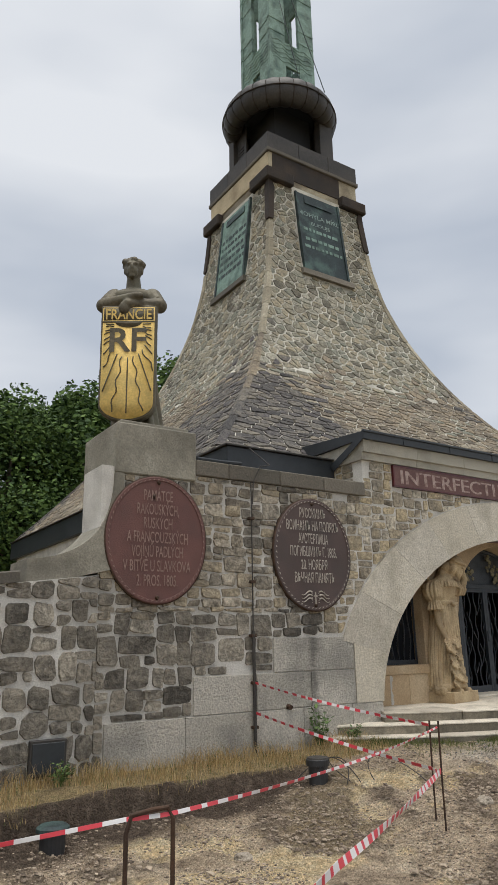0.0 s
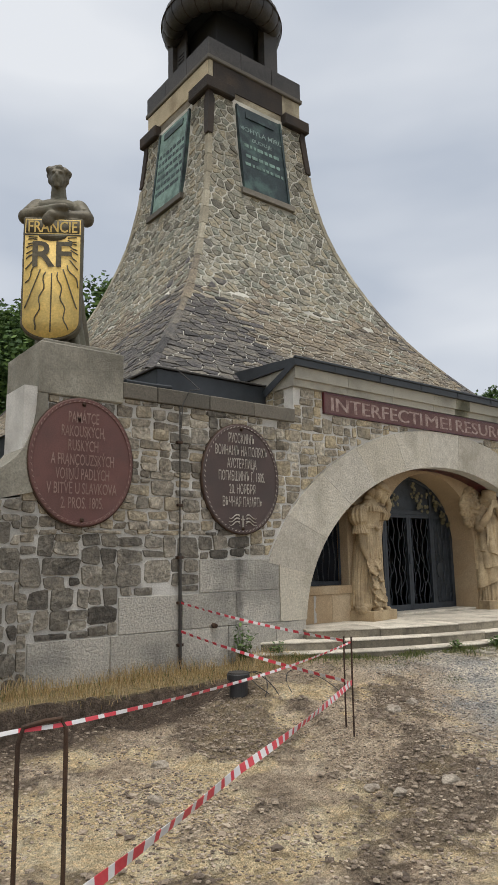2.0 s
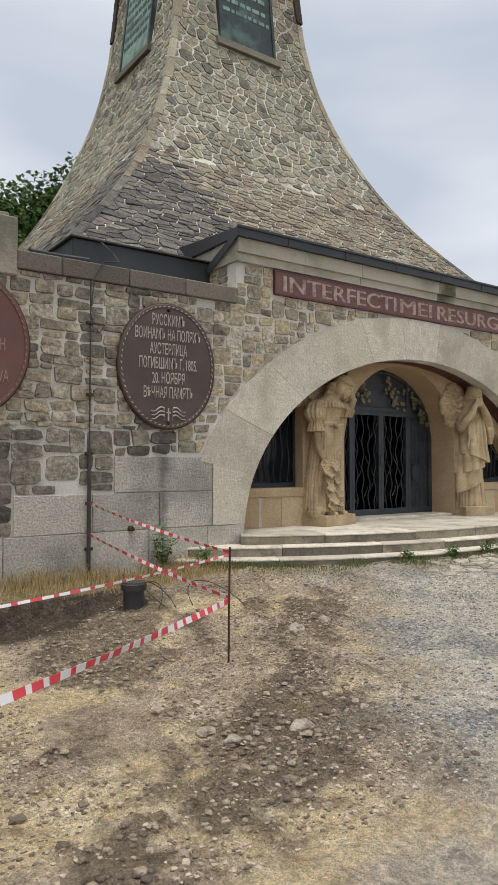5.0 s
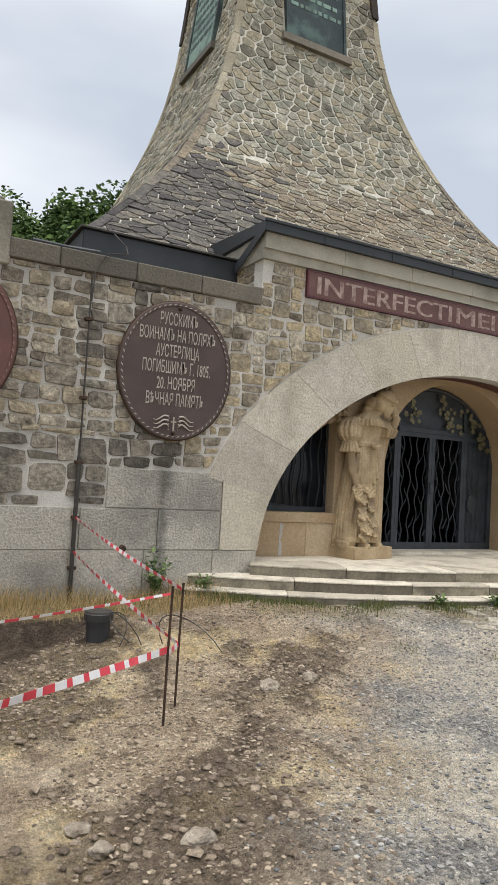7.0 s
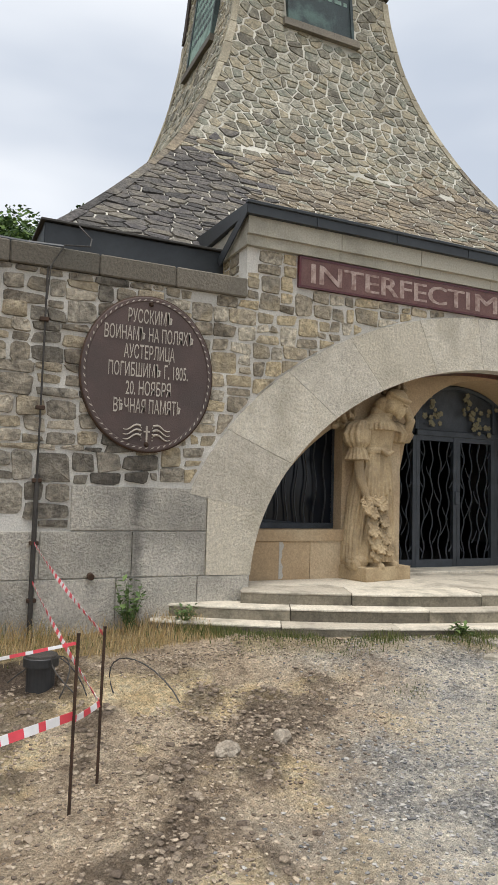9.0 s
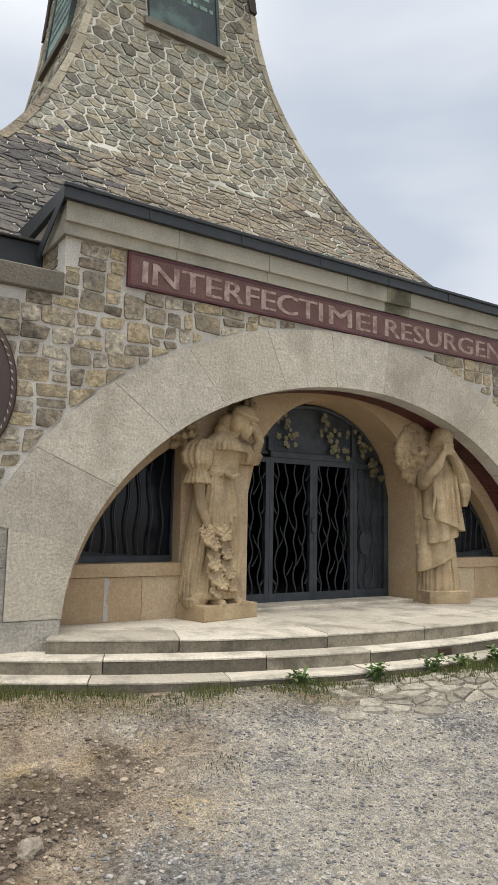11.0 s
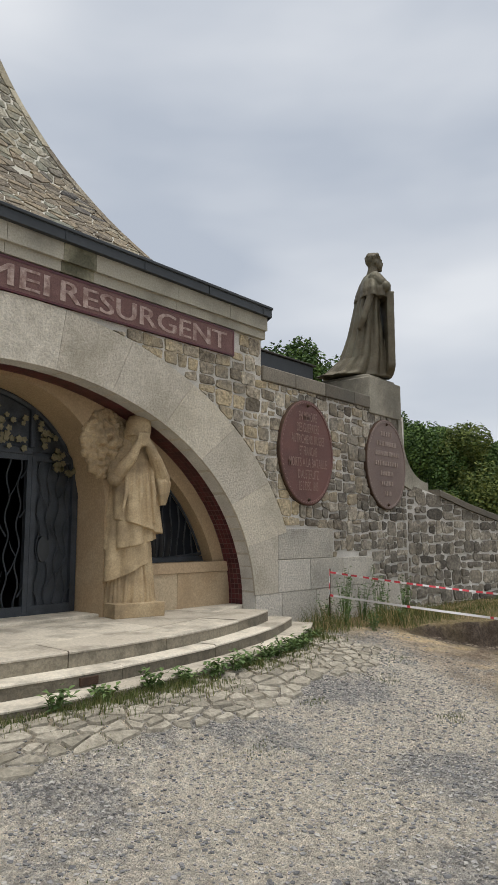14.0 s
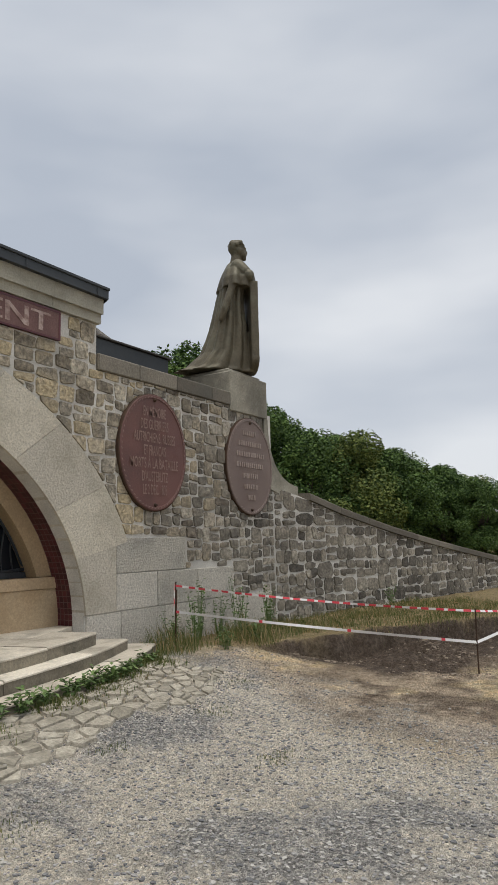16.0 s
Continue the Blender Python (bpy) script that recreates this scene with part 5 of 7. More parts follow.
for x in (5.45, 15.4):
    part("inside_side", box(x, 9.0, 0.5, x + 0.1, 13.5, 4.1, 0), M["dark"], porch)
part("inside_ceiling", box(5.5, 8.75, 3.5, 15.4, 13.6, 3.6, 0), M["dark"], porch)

door = tagged(new("door_1"), "grey wrought-iron double door with wavy bars and vine leaves", "door", kind="structure")
arcp = [(DX - DA + 0.03, 0.6)] + [(x, door_top(x) - 0.03) for x in np.linspace(DX - DA + 0.03, DX + DA - 0.03, 30)] + [(DX + DA - 0.03, 0.6)]
part("outer_frame", tube([(x, ND, z) for x, z in arcp], 0.035, 6), M["iron"], door)
TR = 2.36
part("transom", box(9.785, ND - 0.04, TR - 0.04, 11.115, ND + 0.04, TR + 0.04, 0.008), M["iron"], door)
txs = np.linspace(DX - 1.14, DX + 1.14, 21)
part("tympanum", prism([(DX - 1.14, TR), (DX + 1.14, TR)] + [(x, max(TR + 0.01, door_top(x) - 0.04)) for x in txs[::-1]], ND + 0.01, ND + 0.03), M["iron"], door)
STILES = [DX - DA + 0.03, 9.785, 10.455, 11.115, DX + DA - 0.03]


def wavy(x0, k, z0, z1, y):
    n_ = int((z1 - z0) / 0.045)
    return tube([(x0 + 0.024 * math.sin(2 * math.pi * (z0 + (z1 - z0) * i / n_) / 0.42 + k * 1.3), y, z0 + (z1 - z0) * i / n_) for i in range(n_ + 1)], 0.0092, 5)


rb = random.Random(31)
for li in range(4):
    a, b = STILES[li], STILES[li + 1]
    leaf = part("door_leaf", merge(*[prism([(x - .028, 0.6), (x + .028, 0.6), (x + .028, TR - .04), (x - .028, TR - .04)], ND - 0.03, ND + 0.03) for x in (a + .03, b - .03)],
                                   prism([(a, 0.6), (b, 0.6), (b, 0.70), (a, 0.70)], ND - 0.025, ND + 0.025), prism([(a, TR - .1), (b, TR - .1), (b, TR - .04), (a, TR - .04)], ND - 0.025, ND + 0.025)), M["iron"], door)
    if li == 3:
        part("panel", prism([(a, 0.6), (b, 0.6), (b, TR), (a, TR)], ND + 0.022, ND + 0.03), M["iron"], leaf)
    nb = 4
    for k in range(nb):
        x = a + 0.06 + (b - a - 0.12) * (k + 0.5) / nb
        part("bar", wavy(x, k + li, 0.68, TR - 0.06, ND), M["iron"], leaf)
        curl = []
        for z in np.arange(0.78 + 0.11 * (k % 3), TR - 0.3, 0.42):
            sd = 1 if (k + int(z * 3)) % 2 else -1
            curl.append(tube([(x + sd * (0.01 + 0.09 * math.sin(q * 1.4)), ND - 0.012, z + 0.02 + 0.17 * q) for q in (i / 6 for i in range(7))], [0.010 - 0.006 * i / 6 for i in range(7)], 5))
        part("curl", merge(*curl), M["iron"], leaf)
for x in (9.785, 11.115):
    part("mullion", box(x - 0.03, ND - 0.035, TR + 0.04, x + 0.03, ND + 0.035, door_top(x) - 0.03, 0.006), M["iron"], door)
part("tag", prism([(11.30 + 0.075 * math.cos(t), 1.30 + 0.14 * math.sin(t)) for t in (2 * math.pi * i / 20 for i in range(20))], ND - 0.02, ND + 0.02), M["sheet"], door, "dark oval plate")
part("lock", box(10.42, ND - 0.05, 1.42, 10.50, ND - 0.02, 1.60, 0.006), M["iron"], door)


def vine_leaf(c, size, turn, y):
    pts = []
    for i in range(14):
        t = 2 * math.pi * i / 14
        r = size * (0.55 + 0.45 * abs(math.cos(2.5 * t)))
        pts.append((c[0] + r * math.cos(t + turn), c[1] + r * math.sin(t + turn)))
    return prism(pts, y - 0.012, y)


for vx, vz in ((9.45, 2.45), (9.55, 2.75), (9.72, 2.62), (9.95, 2.82), (10.02, 2.66), (10.08, 2.54), (10.58, 2.78), (10.66, 2.64), (10.76, 2.52), (10.86, 2.66), (10.9, 2.45), (11.2, 2.60), (11.28, 2.46), (11.42, 2.36), (11.45, 2.22), (11.55, 2.12)):
    for k in range(6):
        x, z = vx + rb.gauss(0, 0.055), vz + rb.gauss(0, 0.065)
        if z < door_top(x) - 0.07:
            part("vine_leaf", vine_leaf((x, z), rb.uniform(0.028, 0.048), rb.uniform(0, 6), ND - 0.045 - 0.012 * (k % 4)), M["iron_gold"], door, "dull gilded vine leaf")
part("threshold", box(DX - DA, NB + 0.05, 0.56, DX + DA, ND + 0.3, 0.60, 0.008), M["step"], porch)

# ---- steps ----
steps = tagged(new("steps"), "three curved pale stone steps up to the porch", "steps", kind="structure")
ENDS = ((3.60, 3.12), (4.28, 3.62), (4.50, 4.12))
for k, (r, z, (el, er)) in enumerate(zip(STEP_R, STEP_Z, ENDS)):
    al, ar = math.asin(el / r), math.asin(er / r)
    nb = (6, 7, 8)[k]
    rin = STEP_R[k - 1] - 0.12 if k else 6.85
    cuts_ = [-al + (al + ar) * i / nb + (rng.uniform(-0.02, 0.02) if 0 < i < nb else 0) for i in range(nb + 1)]
    for a, b in zip(cuts_[:-1], cuts_[1:]):
        a, b = a + 0.0006, b - 0.0006
        dz, dr = rng.uniform(-0.005, 0.005), rng.uniform(-0.006, 0.006)
        tread, face = [], []
        for i in range(9):
            t = a + (b - a) * i / 8
            wob = 0.003 * math.sin(37 * t + k) + 0.002 * math.sin(91 * t)
            at_r = lambda q, zz: (STEP_C[0] + q * math.sin(t), STEP_C[1] - q * math.cos(t), zz + dz)
            tread.append([at_r(r + dr + wob, z - 0.024), at_r(r + dr + wob, z - 0.012), at_r(r + dr + wob - 0.014, z), at_r(rin, z + 0.002), at_r(rin, z - 0.024)])
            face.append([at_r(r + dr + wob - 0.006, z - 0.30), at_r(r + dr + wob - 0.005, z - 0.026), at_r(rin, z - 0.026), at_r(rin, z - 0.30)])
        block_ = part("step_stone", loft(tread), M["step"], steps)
        part("riser", loft(face), M["step_face"], block_, "grimy stained riser of the step, coloured darker for the overhead light")
fl_x = [6.9, 8.0, 9.2, 10.4, 11.6, 12.8, 13.9]
for a, b in zip(fl_x[:-1], fl_x[1:]):
    pts = [(a + .002, 8.5), (a + .002, STEP_C[1] - math.sqrt(6.87 ** 2 - (a - STEP_C[0]) ** 2) - 0.03), ((a + b) / 2, STEP_C[1] - math.sqrt(6.87 ** 2 - ((a + b) / 2 - STEP_C[0]) ** 2) - 0.03), (b - .002, STEP_C[1] - math.sqrt(6.87 ** 2 - (b - STEP_C[0]) ** 2) - 0.03), (b - .002, 8.5)]
    n5 = len(pts)
    part("floor_slab", ([(x, y, 0.566) for x, y in pts] + [(x, y, 0.3) for x, y in pts], [list(range(n5))[::1]] + [[i, (i + 1) % n5, (i + 1) % n5 + n5, i + n5] for i in range(n5)]), M["step"], steps)
part("drain_grille", box(10.14, 6.146, 0.335, 10.31, 6.22, 0.398, 0.004), M["rust"], steps)


# ---- statues ----
def ball(c, r, n=14, m=10):
    rx, ry, rz = r if isinstance(r, (tuple, list)) else (r, r, r)
    v, f = [], []
    for j in range(m + 1):
        p = math.pi * j / m
        for i in range(n):
            t = 2 * math.pi * i / n
            v.append((c[0] + rx * math.sin(p) * math.cos(t), c[1] + ry * math.sin(p) * math.sin(t), c[2] - rz * math.cos(p)))
    for j in range(m):
        for i in range(n):
            f.append([j * n + i, j * n + (i + 1) % n, (j + 1) * n + (i + 1) % n, (j + 1) * n + i])
    return v, f


def pleats(rings, n, r, lo=0.0, hi=2 * math.pi, wave=0.012):
    """Raised folds that run up a draped body."""
    out = []
    for k in range(n):
        t = lo + (hi - lo) * k / n
        out.append(tube([(q[1] + q[3] * math.cos(t + wave * 8 * math.sin(3 * q[0] + k)), q[2] + q[4] * math.sin(t + wave * 8 * math.sin(3 * q[0] + k)), q[0]) for q in rings], [r * (1.15 - 0.5 * i / max(1, len(rings) - 1)) for i in range(len(rings))], 6))
    return out


def body(rings, folds=0, depth=0.0, n=64, phase=0.0, slant=0.0):
    """A lofted body: rings of (z, x, y, rx, ry), with drapery folds."""
    out = []
    for k_, (z, x, y, rx, ry, *fd) in enumerate(rings):
        drop = slant * (1 - k_ / (len(rings) - 1))
        d = fd[0] if fd else depth
        ring = []
        for i in range(n):
            t = 2 * math.pi * i / n
            w = 1 + 2.3 * d * (1.3 * abs(math.sin(0.5 * folds * t + phase + 0.7 * z)) - 0.8 + 0.5 * math.sin((folds * 0.25 + 2) * t + 2.1 * z))
            ring.append((x + rx * w * math.cos(t), y + ry * w * math.sin(t), z + drop * math.cos(t)))
        out.append(ring)
    return loft(out)


def limb(pts, radii):
    """A limb with rounded ends."""
    fine, rr = [], []
    for i in range(len(pts) - 1):
        for k in range(4):
            q = k / 4
            fine.append(Vector(pts[i]).lerp(Vector(pts[i + 1]), q))
            rr.append(radii[i] + (radii[i + 1] - radii[i]) * q)
    fine.append(Vector(pts[-1]))
    rr.append(radii[-1])
    return merge(tube(fine, rr, 12), ball(pts[0], radii[0]), ball(pts[-1], radii[-1]), *[ball(p, r) for p, r in zip(pts[1:-1], radii[1:-1])])


def sculpt(geos, voxel, rough=0.004, freq=9.0):
    """Melts closed shapes into one carved surface."""
    v, f = merge(*geos)
    tmp = new("tmp", mesh_of("tmp", v, f, M["dark"]))
    md = tmp.modifiers.new("melt", "REMESH")
    md.mode, md.voxel_size = "VOXEL", voxel
    me = bpy.data.meshes.new_from_object(tmp.evaluated_get(bpy.context.evaluated_depsgraph_get()))
    bpy.data.objects.remove(tmp)
    bm = bmesh.new()
    bm.from_mesh(me)
    bpy.data.meshes.remove(me)
    bmesh.ops.smooth_vert(bm, verts=bm.verts[:], factor=0.2, use_axis_x=True, use_axis_y=True, use_axis_z=True)
    bm.normal_update()
    for q in bm.verts:
        q.co += q.normal * rough * noise.noise(q.co * freq)
    v = [tuple(q.co) for q in bm.verts]
    bm.verts.index_update()
    f = [[q.index for q in fc.verts] for fc in bm.faces]
    bm.free()
    return v, f


def head(c, s=1.0, hair=True, look_down=0.0):
    x, y, z = c
    g = [ball((x, y, z), (0.085 * s, 0.10 * s, 0.12 * s)), ball((x, y - 0.07 * s, z - 0.05 * s), (0.055 * s, 0.05 * s, 0.07 * s)), ball((x, y - 0.108 * s, z - 0.02 * s), (0.016 * s, 0.025 * s, 0.032 * s)),
         ball((x, y - 0.10 * s, z - 0.072 * s), (0.026 * s, 0.016 * s, 0.012 * s)), ball((x, y - 0.092 * s, z + 0.025 * s), (0.06 * s, 0.02 * s, 0.014 * s)), ball((x, y - 0.085 * s, z - 0.108 * s), (0.03 * s, 0.03 * s, 0.025 * s)),
         ball((x - 0.085 * s, y, z - 0.01 * s), (0.014 * s, 0.028 * s, 0.04 * s)), ball((x + 0.085 * s, y, z - 0.01 * s), (0.014 * s, 0.028 * s, 0.04 * s))]
    if hair:
        rr = random.Random(5)
        g.append(ball((x, y + 0.02 * s, z + 0.035 * s), (0.098 * s, 0.105 * s, 0.105 * s)))
        for i in range(26):
            t, p = rr.uniform(0, 2 * math.pi), rr.uniform(0.15, 1.0)
            g.append(ball((x + 0.082 * s * math.cos(t) * math.cos(p), y + 0.02 * s + 0.088 * s * math.sin(t) * math.cos(p) * (1 if math.sin(t) > 0 else 0.8), z + 0.04 * s + 0.085 * s * math.sin(p)), 0.028 * s, 8, 6))
    return g


def put_statue(name, geo, mats, place, turn, label, index=None, size=1.0):
    me = mesh_of(name, geo[0], geo[1], mats, True, index)
    ob = tagged(new(name, me), label, "statue")
    ob.matrix_world = pose(*place, 0, 0, turn)
    ob.scale = (size, size, size)
    return ob


# mourning young woman with a garland: faces -y, stands on z = 0
rs = random.Random(8)
skirt = [(0.20, 0, 0.02, 0.33, 0.265), (0.45, 0.0, 0.02, 0.305, 0.245), (0.75, 0.01, 0.015, 0.28, 0.225), (1.05, 0.02, 0.005, 0.253, 0.20), (1.30, 0.035, 0.0, 0.22, 0.178), (1.45, 0.04, 0.0, 0.205, 0.165)]
g = [body([(0.20, 0, 0.02, 0.335, 0.27, 0.02), (0.32, 0, 0.02, 0.322, 0.258, 0.02), (0.60, 0.01, 0.02, 0.290, 0.235, 0.015), (0.95, 0.02, 0.01, 0.258, 0.21, 0.012), (1.22, 0.03, 0.0, 0.235, 0.19, 0.025), (1.42, 0.04, 0.0, 0.205, 0.165, 0.01), (1.50, 0.04, 0.0, 0.20, 0.16, 0.0)], 22, 0.04, 128),
     body([(1.46, 0.04, 0, 0.205, 0.165), (1.52, 0.045, -0.005, 0.212, 0.172), (1.60, 0.05, -0.01, 0.222, 0.18), (1.74, 0.055, -0.03, 0.235, 0.18), (1.84, 0.06, -0.04, 0.20, 0.15), (1.92, 0.08, -0.06, 0.11, 0.10)], 10, 0.015),
     body([(1.452, 0.04, 0, 0.222, 0.182), (1.49, 0.04, 0, 0.226, 0.186), (1.515, 0.04, 0, 0.215, 0.175)], 4, 0.0),
     body([(1.50, -0.255, -0.05, 0.085, 0.085), (1.56, -0.265, -0.05, 0.135, 0.125), (1.66, -0.265, -0.04, 0.155, 0.14), (1.76, -0.235, -0.03, 0.13, 0.12), (1.83, -0.19, -0.02, 0.07, 0.08)], 14, 0.06, 84),
     body([(1.36, -0.262, -0.075, 0.135, 0.12), (1.42, -0.262, -0.07, 0.11, 0.10), (1.50, -0.26, -0.06, 0.08, 0.08)], 16, 0.09, 84),
     limb([(-0.262, -0.08, 1.42), (-0.25, -0.11, 1.14), (-0.215, -0.17, 0.95)], [0.056, 0.052, 0.040]), ball((-0.20, -0.20, 0.89), (0.048, 0.045, 0.062)), limb([(-0.19, -0.23, 0.92), (-0.16, -0.26, 0.84)], [0.018, 0.014]),
     body([(1.60, 0.36, -0.06, 0.12, 0.12), (1.70, 0.37, -0.08, 0.15, 0.14), (1.80, 0.33, -0.06, 0.13, 0.12), (1.86, 0.27, -0.04, 0.08, 0.08)], 14, 0.06, 84),
     limb([(0.40, -0.14, 1.70), (0.42, -0.20, 1.86), (0.33, -0.20, 2.04)], [0.065, 0.055, 0.045]), ball((0.29, -0.19, 2.08), (0.06, 0.05, 0.06)),
     limb([(0.09, -0.06, 1.86), (0.15, -0.16, 1.98)], [0.08, 0.07])]
tilt = Matrix.Rotation(radians(24), 3, "Z") @ Matrix.Rotation(radians(30), 3, "X")
for v_, f_ in head((0.0, 0.0, 0.0), 1.22, False) + [ball((0, 0.03, 0.04), (0.122, 0.135, 0.125)), ball((-0.09, 0.02, -0.05), (0.05, 0.07, 0.09)), ball((0.09, 0.03, -0.05), (0.05, 0.06, 0.09)), body([(0.055, 0, 0.01, 0.128, 0.135), (0.08, 0, 0.01, 0.136, 0.143), (0.105, 0, 0.012, 0.13, 0.137)], 3, 0.01, 40)]:
    g.append(([tuple(tilt @ Vector(q) + Vector((0.19, -0.21, 2.05))) for q in v_], f_))
g += [ball((0.08, -0.10, 2.03), (0.10, 0.10, 0.10)), ball((0.06, -0.06, 1.95), (0.10, 0.09, 0.08)), ball((0.38, 0.02, 2.14), (0.09, 0.09, 0.09)), ball((0.30, -0.02, 2.20), (0.08, 0.08, 0.07))]
garland = []
for i in range(20):
    z = 0.30 + 0.62 * i / 19
    x = -0.20 + 0.24 * (0.95 - z) + (0.075 if i % 2 else -0.075) + rs.uniform(-0.03, 0.03)
    garland.append((x, -0.238 - 0.022 * (i % 3) - 0.045 * (0.9 - z), z, rs.uniform(0.078, 0.105), rs.uniform(0, 6)))
g += [limb([(-0.10, -0.10, 0.19), (-0.10, -0.27, 0.16)], [0.06, 0.045]), limb([(0.12, -0.08, 0.19), (0.14, -0.27, 0.16)], [0.06, 0.045]), limb([(-0.10, 0, 0.15), (-0.10, 0, 0.4)], [0.08, 0.08]), limb([(0.12, 0, 0.15), (0.12, 0, 0.4)], [0.08, 0.08])]
for i in range(20):
    g.append(ball((rs.uniform(-0.34, -0.12), rs.uniform(-0.16, 0.12), rs.uniform(0.12, 0.24)), rs.uniform(0.04, 0.08), 8, 6))
bxv = [(x, y, z) for z in (0.0, 0.15) for x, y in ((-0.36, -0.30), (0.37, -0.30), (0.37, 0.30), (-0.36, 0.30))]
g.append((bxv, [[3, 2, 1, 0], [4, 5, 6, 7], [0, 1, 5, 4], [1, 2, 6, 5], [2, 3, 7, 6], [3, 0, 4, 7]]))
g += [limb([(0.03, -0.165, 1.46), (0.03, -0.190, 1.2), (0.05, -0.205, 0.98)], [0.018, 0.02, 0.024]), limb([(0.06, -0.165, 1.46), (0.09, -0.188, 1.22), (0.11, -0.202, 1.04)], [0.018, 0.02, 0.024])]
leaves = []
for x, y, z, r, t in garland:
    rim = [(x + r * (0.72 + 0.28 * abs(math.cos(2.5 * a))) * math.cos(a + t), y + 0.016, z + r * (0.72 + 0.28 * abs(math.cos(2.5 * a))) * math.sin(a + t)) for a in (2 * math.pi * i / 20 for i in range(20))]
    top = [(x + 0.86 * (q[0] - x), y - 0.006 + 0.010 * math.cos(2.5 * i) + 0.25 * (q[2] - z), z + 0.86 * (q[2] - z)) for i, q in enumerate(rim)]
    leaves.append((rim + top + [(x, y + 0.012, z)], [[i, (i + 1) % 20, 20 + (i + 1) % 20, 20 + i] for i in range(20)] + [[20 + i, 20 + (i + 1) % 20, 40] for i in range(20)] + [list(range(19, -1, -1))]))
g.append(body([(1.72, 0.06, -0.05, 0.245, 0.205, 0.06), (1.79, 0.06, -0.05, 0.225, 0.185, 0.05), (1.86, 0.08, -0.06, 0.13, 0.12, 0.02)], 26, 0.05, 160))
g += [limb([(0.05, -0.20, 1.44), (-0.03, -0.22, 1.47)], [0.03, 0.02]), limb([(0.05, -0.20, 1.44), (0.13, -0.21, 1.47)], [0.03, 0.02])]
woman = sculpt(g + leaves + pleats(skirt, 28, 0.020), 0.0065, 0.002)
woman = ([(x * (1 + 0.10 * smooth01(0.16, 0.25, z)), y, z if z < 0.2 else 0.2 + (z - 0.2) * 0.985) for x, y, z in woman[0]], woman[1])
put_statue("statue", woman, M["statue_stone"], (8.68, 7.87, 0.568), 12, "carved sandstone mourning woman with a garland against the porch pier")

# hooded old woman hiding her face in her hands
rs = random.Random(9)
under = [(0.14, 0, 0.0, 0.30, 0.265), (0.35, 0.0, 0.0, 0.275, 0.245), (0.60, 0.0, 0.0, 0.25, 0.225), (0.80, 0.0, 0.0, 0.24, 0.21)]
g = [body([q + (0.02,) for q in under], 20, 0.02, 96), 
     body([(0.50, -0.06, -0.02, 0.275, 0.25, 0.05), (0.56, -0.06, -0.02, 0.268, 0.245, 0.05), (0.80, -0.04, -0.01, 0.265, 0.235, 0.04), (1.1, -0.02, 0.0, 0.25, 0.22, 0.02)], 7, 0.04, 96, 1.0, 0.13),
     body([(0.78, -0.02, -0.02, 0.29, 0.262, 0.055), (0.85, -0.02, -0.02, 0.284, 0.256, 0.05), (1.05, -0.01, -0.01, 0.275, 0.245, 0.04), (1.25, 0.0, 0.0, 0.26, 0.23, 0.02)], 9, 0.04, 96, 2.0, 0.06),
     body([(0.98, 0.02, -0.02, 0.315, 0.285, 0.06), (1.05, 0.02, -0.02, 0.308, 0.275, 0.055), (1.30, 0.01, -0.02, 0.29, 0.25, 0.045), (1.55, 0.0, -0.02, 0.275, 0.22, 0.03), (1.74, 0.0, -0.03, 0.26, 0.19, 0.02), (1.86, 0.0, -0.04, 0.18, 0.14, 0.01), (1.93, 0.0, -0.05, 0.10, 0.10)], 9, 0.05, 96, 0.0, -0.09),
     limb([(-0.22, -0.03, 1.72), (-0.27, -0.15, 1.50), (-0.12, -0.26, 1.74), (-0.05, -0.27, 1.90)], [0.085, 0.085, 0.062, 0.045]),
     limb([(0.22, -0.03, 1.72), (0.31, -0.15, 1.52), (0.17, -0.26, 1.74), (0.07, -0.27, 1.92)], [0.095, 0.105, 0.07, 0.045]),
     body([(1.22, 0.30, -0.16, 0.05, 0.08), (1.34, 0.30, -0.16, 0.085, 0.11), (1.48, 0.30, -0.15, 0.115, 0.12), (1.58, 0.28, -0.12, 0.09, 0.09)], 8, 0.05, 60),
     ball((0.01, -0.17, 1.97), (0.10, 0.11, 0.13)), ball((0.0, -0.08, 2.02), (0.14, 0.14, 0.12)), body([(1.99, 0.01, -0.14, 0.135, 0.14), (2.06, 0.01, -0.15, 0.145, 0.15), (2.15, 0.015, -0.15, 0.14, 0.14), (2.22, 0.02, -0.14, 0.115, 0.115), (2.235, 0.02, -0.14, 0.07, 0.07)], 5, 0.012),
     ball((0.0, -0.03, 1.90), (0.17, 0.14, 0.10))]
for x0, x1, z1, r in ((-0.13, -0.22, 1.14, 0.026), (-0.06, -0.12, 1.08, 0.03), (0.02, -0.02, 1.06, 0.028), (0.09, 0.08, 1.04, 0.026), (0.15, 0.17, 1.02, 0.03)):
    g.append(limb([(x0, -0.19, 1.72), ((x0 + x1) / 2, -0.255, 1.36), (x1, -0.275, z1)], [r * 0.7, r, r * 0.55]))
for k in range(6):
    g.append(limb([(-0.07 + 0.028 * k, -0.29, 1.88), (-0.055 + 0.024 * k, -0.305, 2.01)], [0.017, 0.012]))
g.append(([(x, y, z) for z in (0.0, 0.15) for x, y in ((-0.30, -0.30), (0.30, -0.30), (0.30, 0.28), (-0.30, 0.28))], [[3, 2, 1, 0], [4, 5, 6, 7], [0, 1, 5, 4], [1, 2, 6, 5], [2, 3, 7, 6], [3, 0, 4, 7]]))
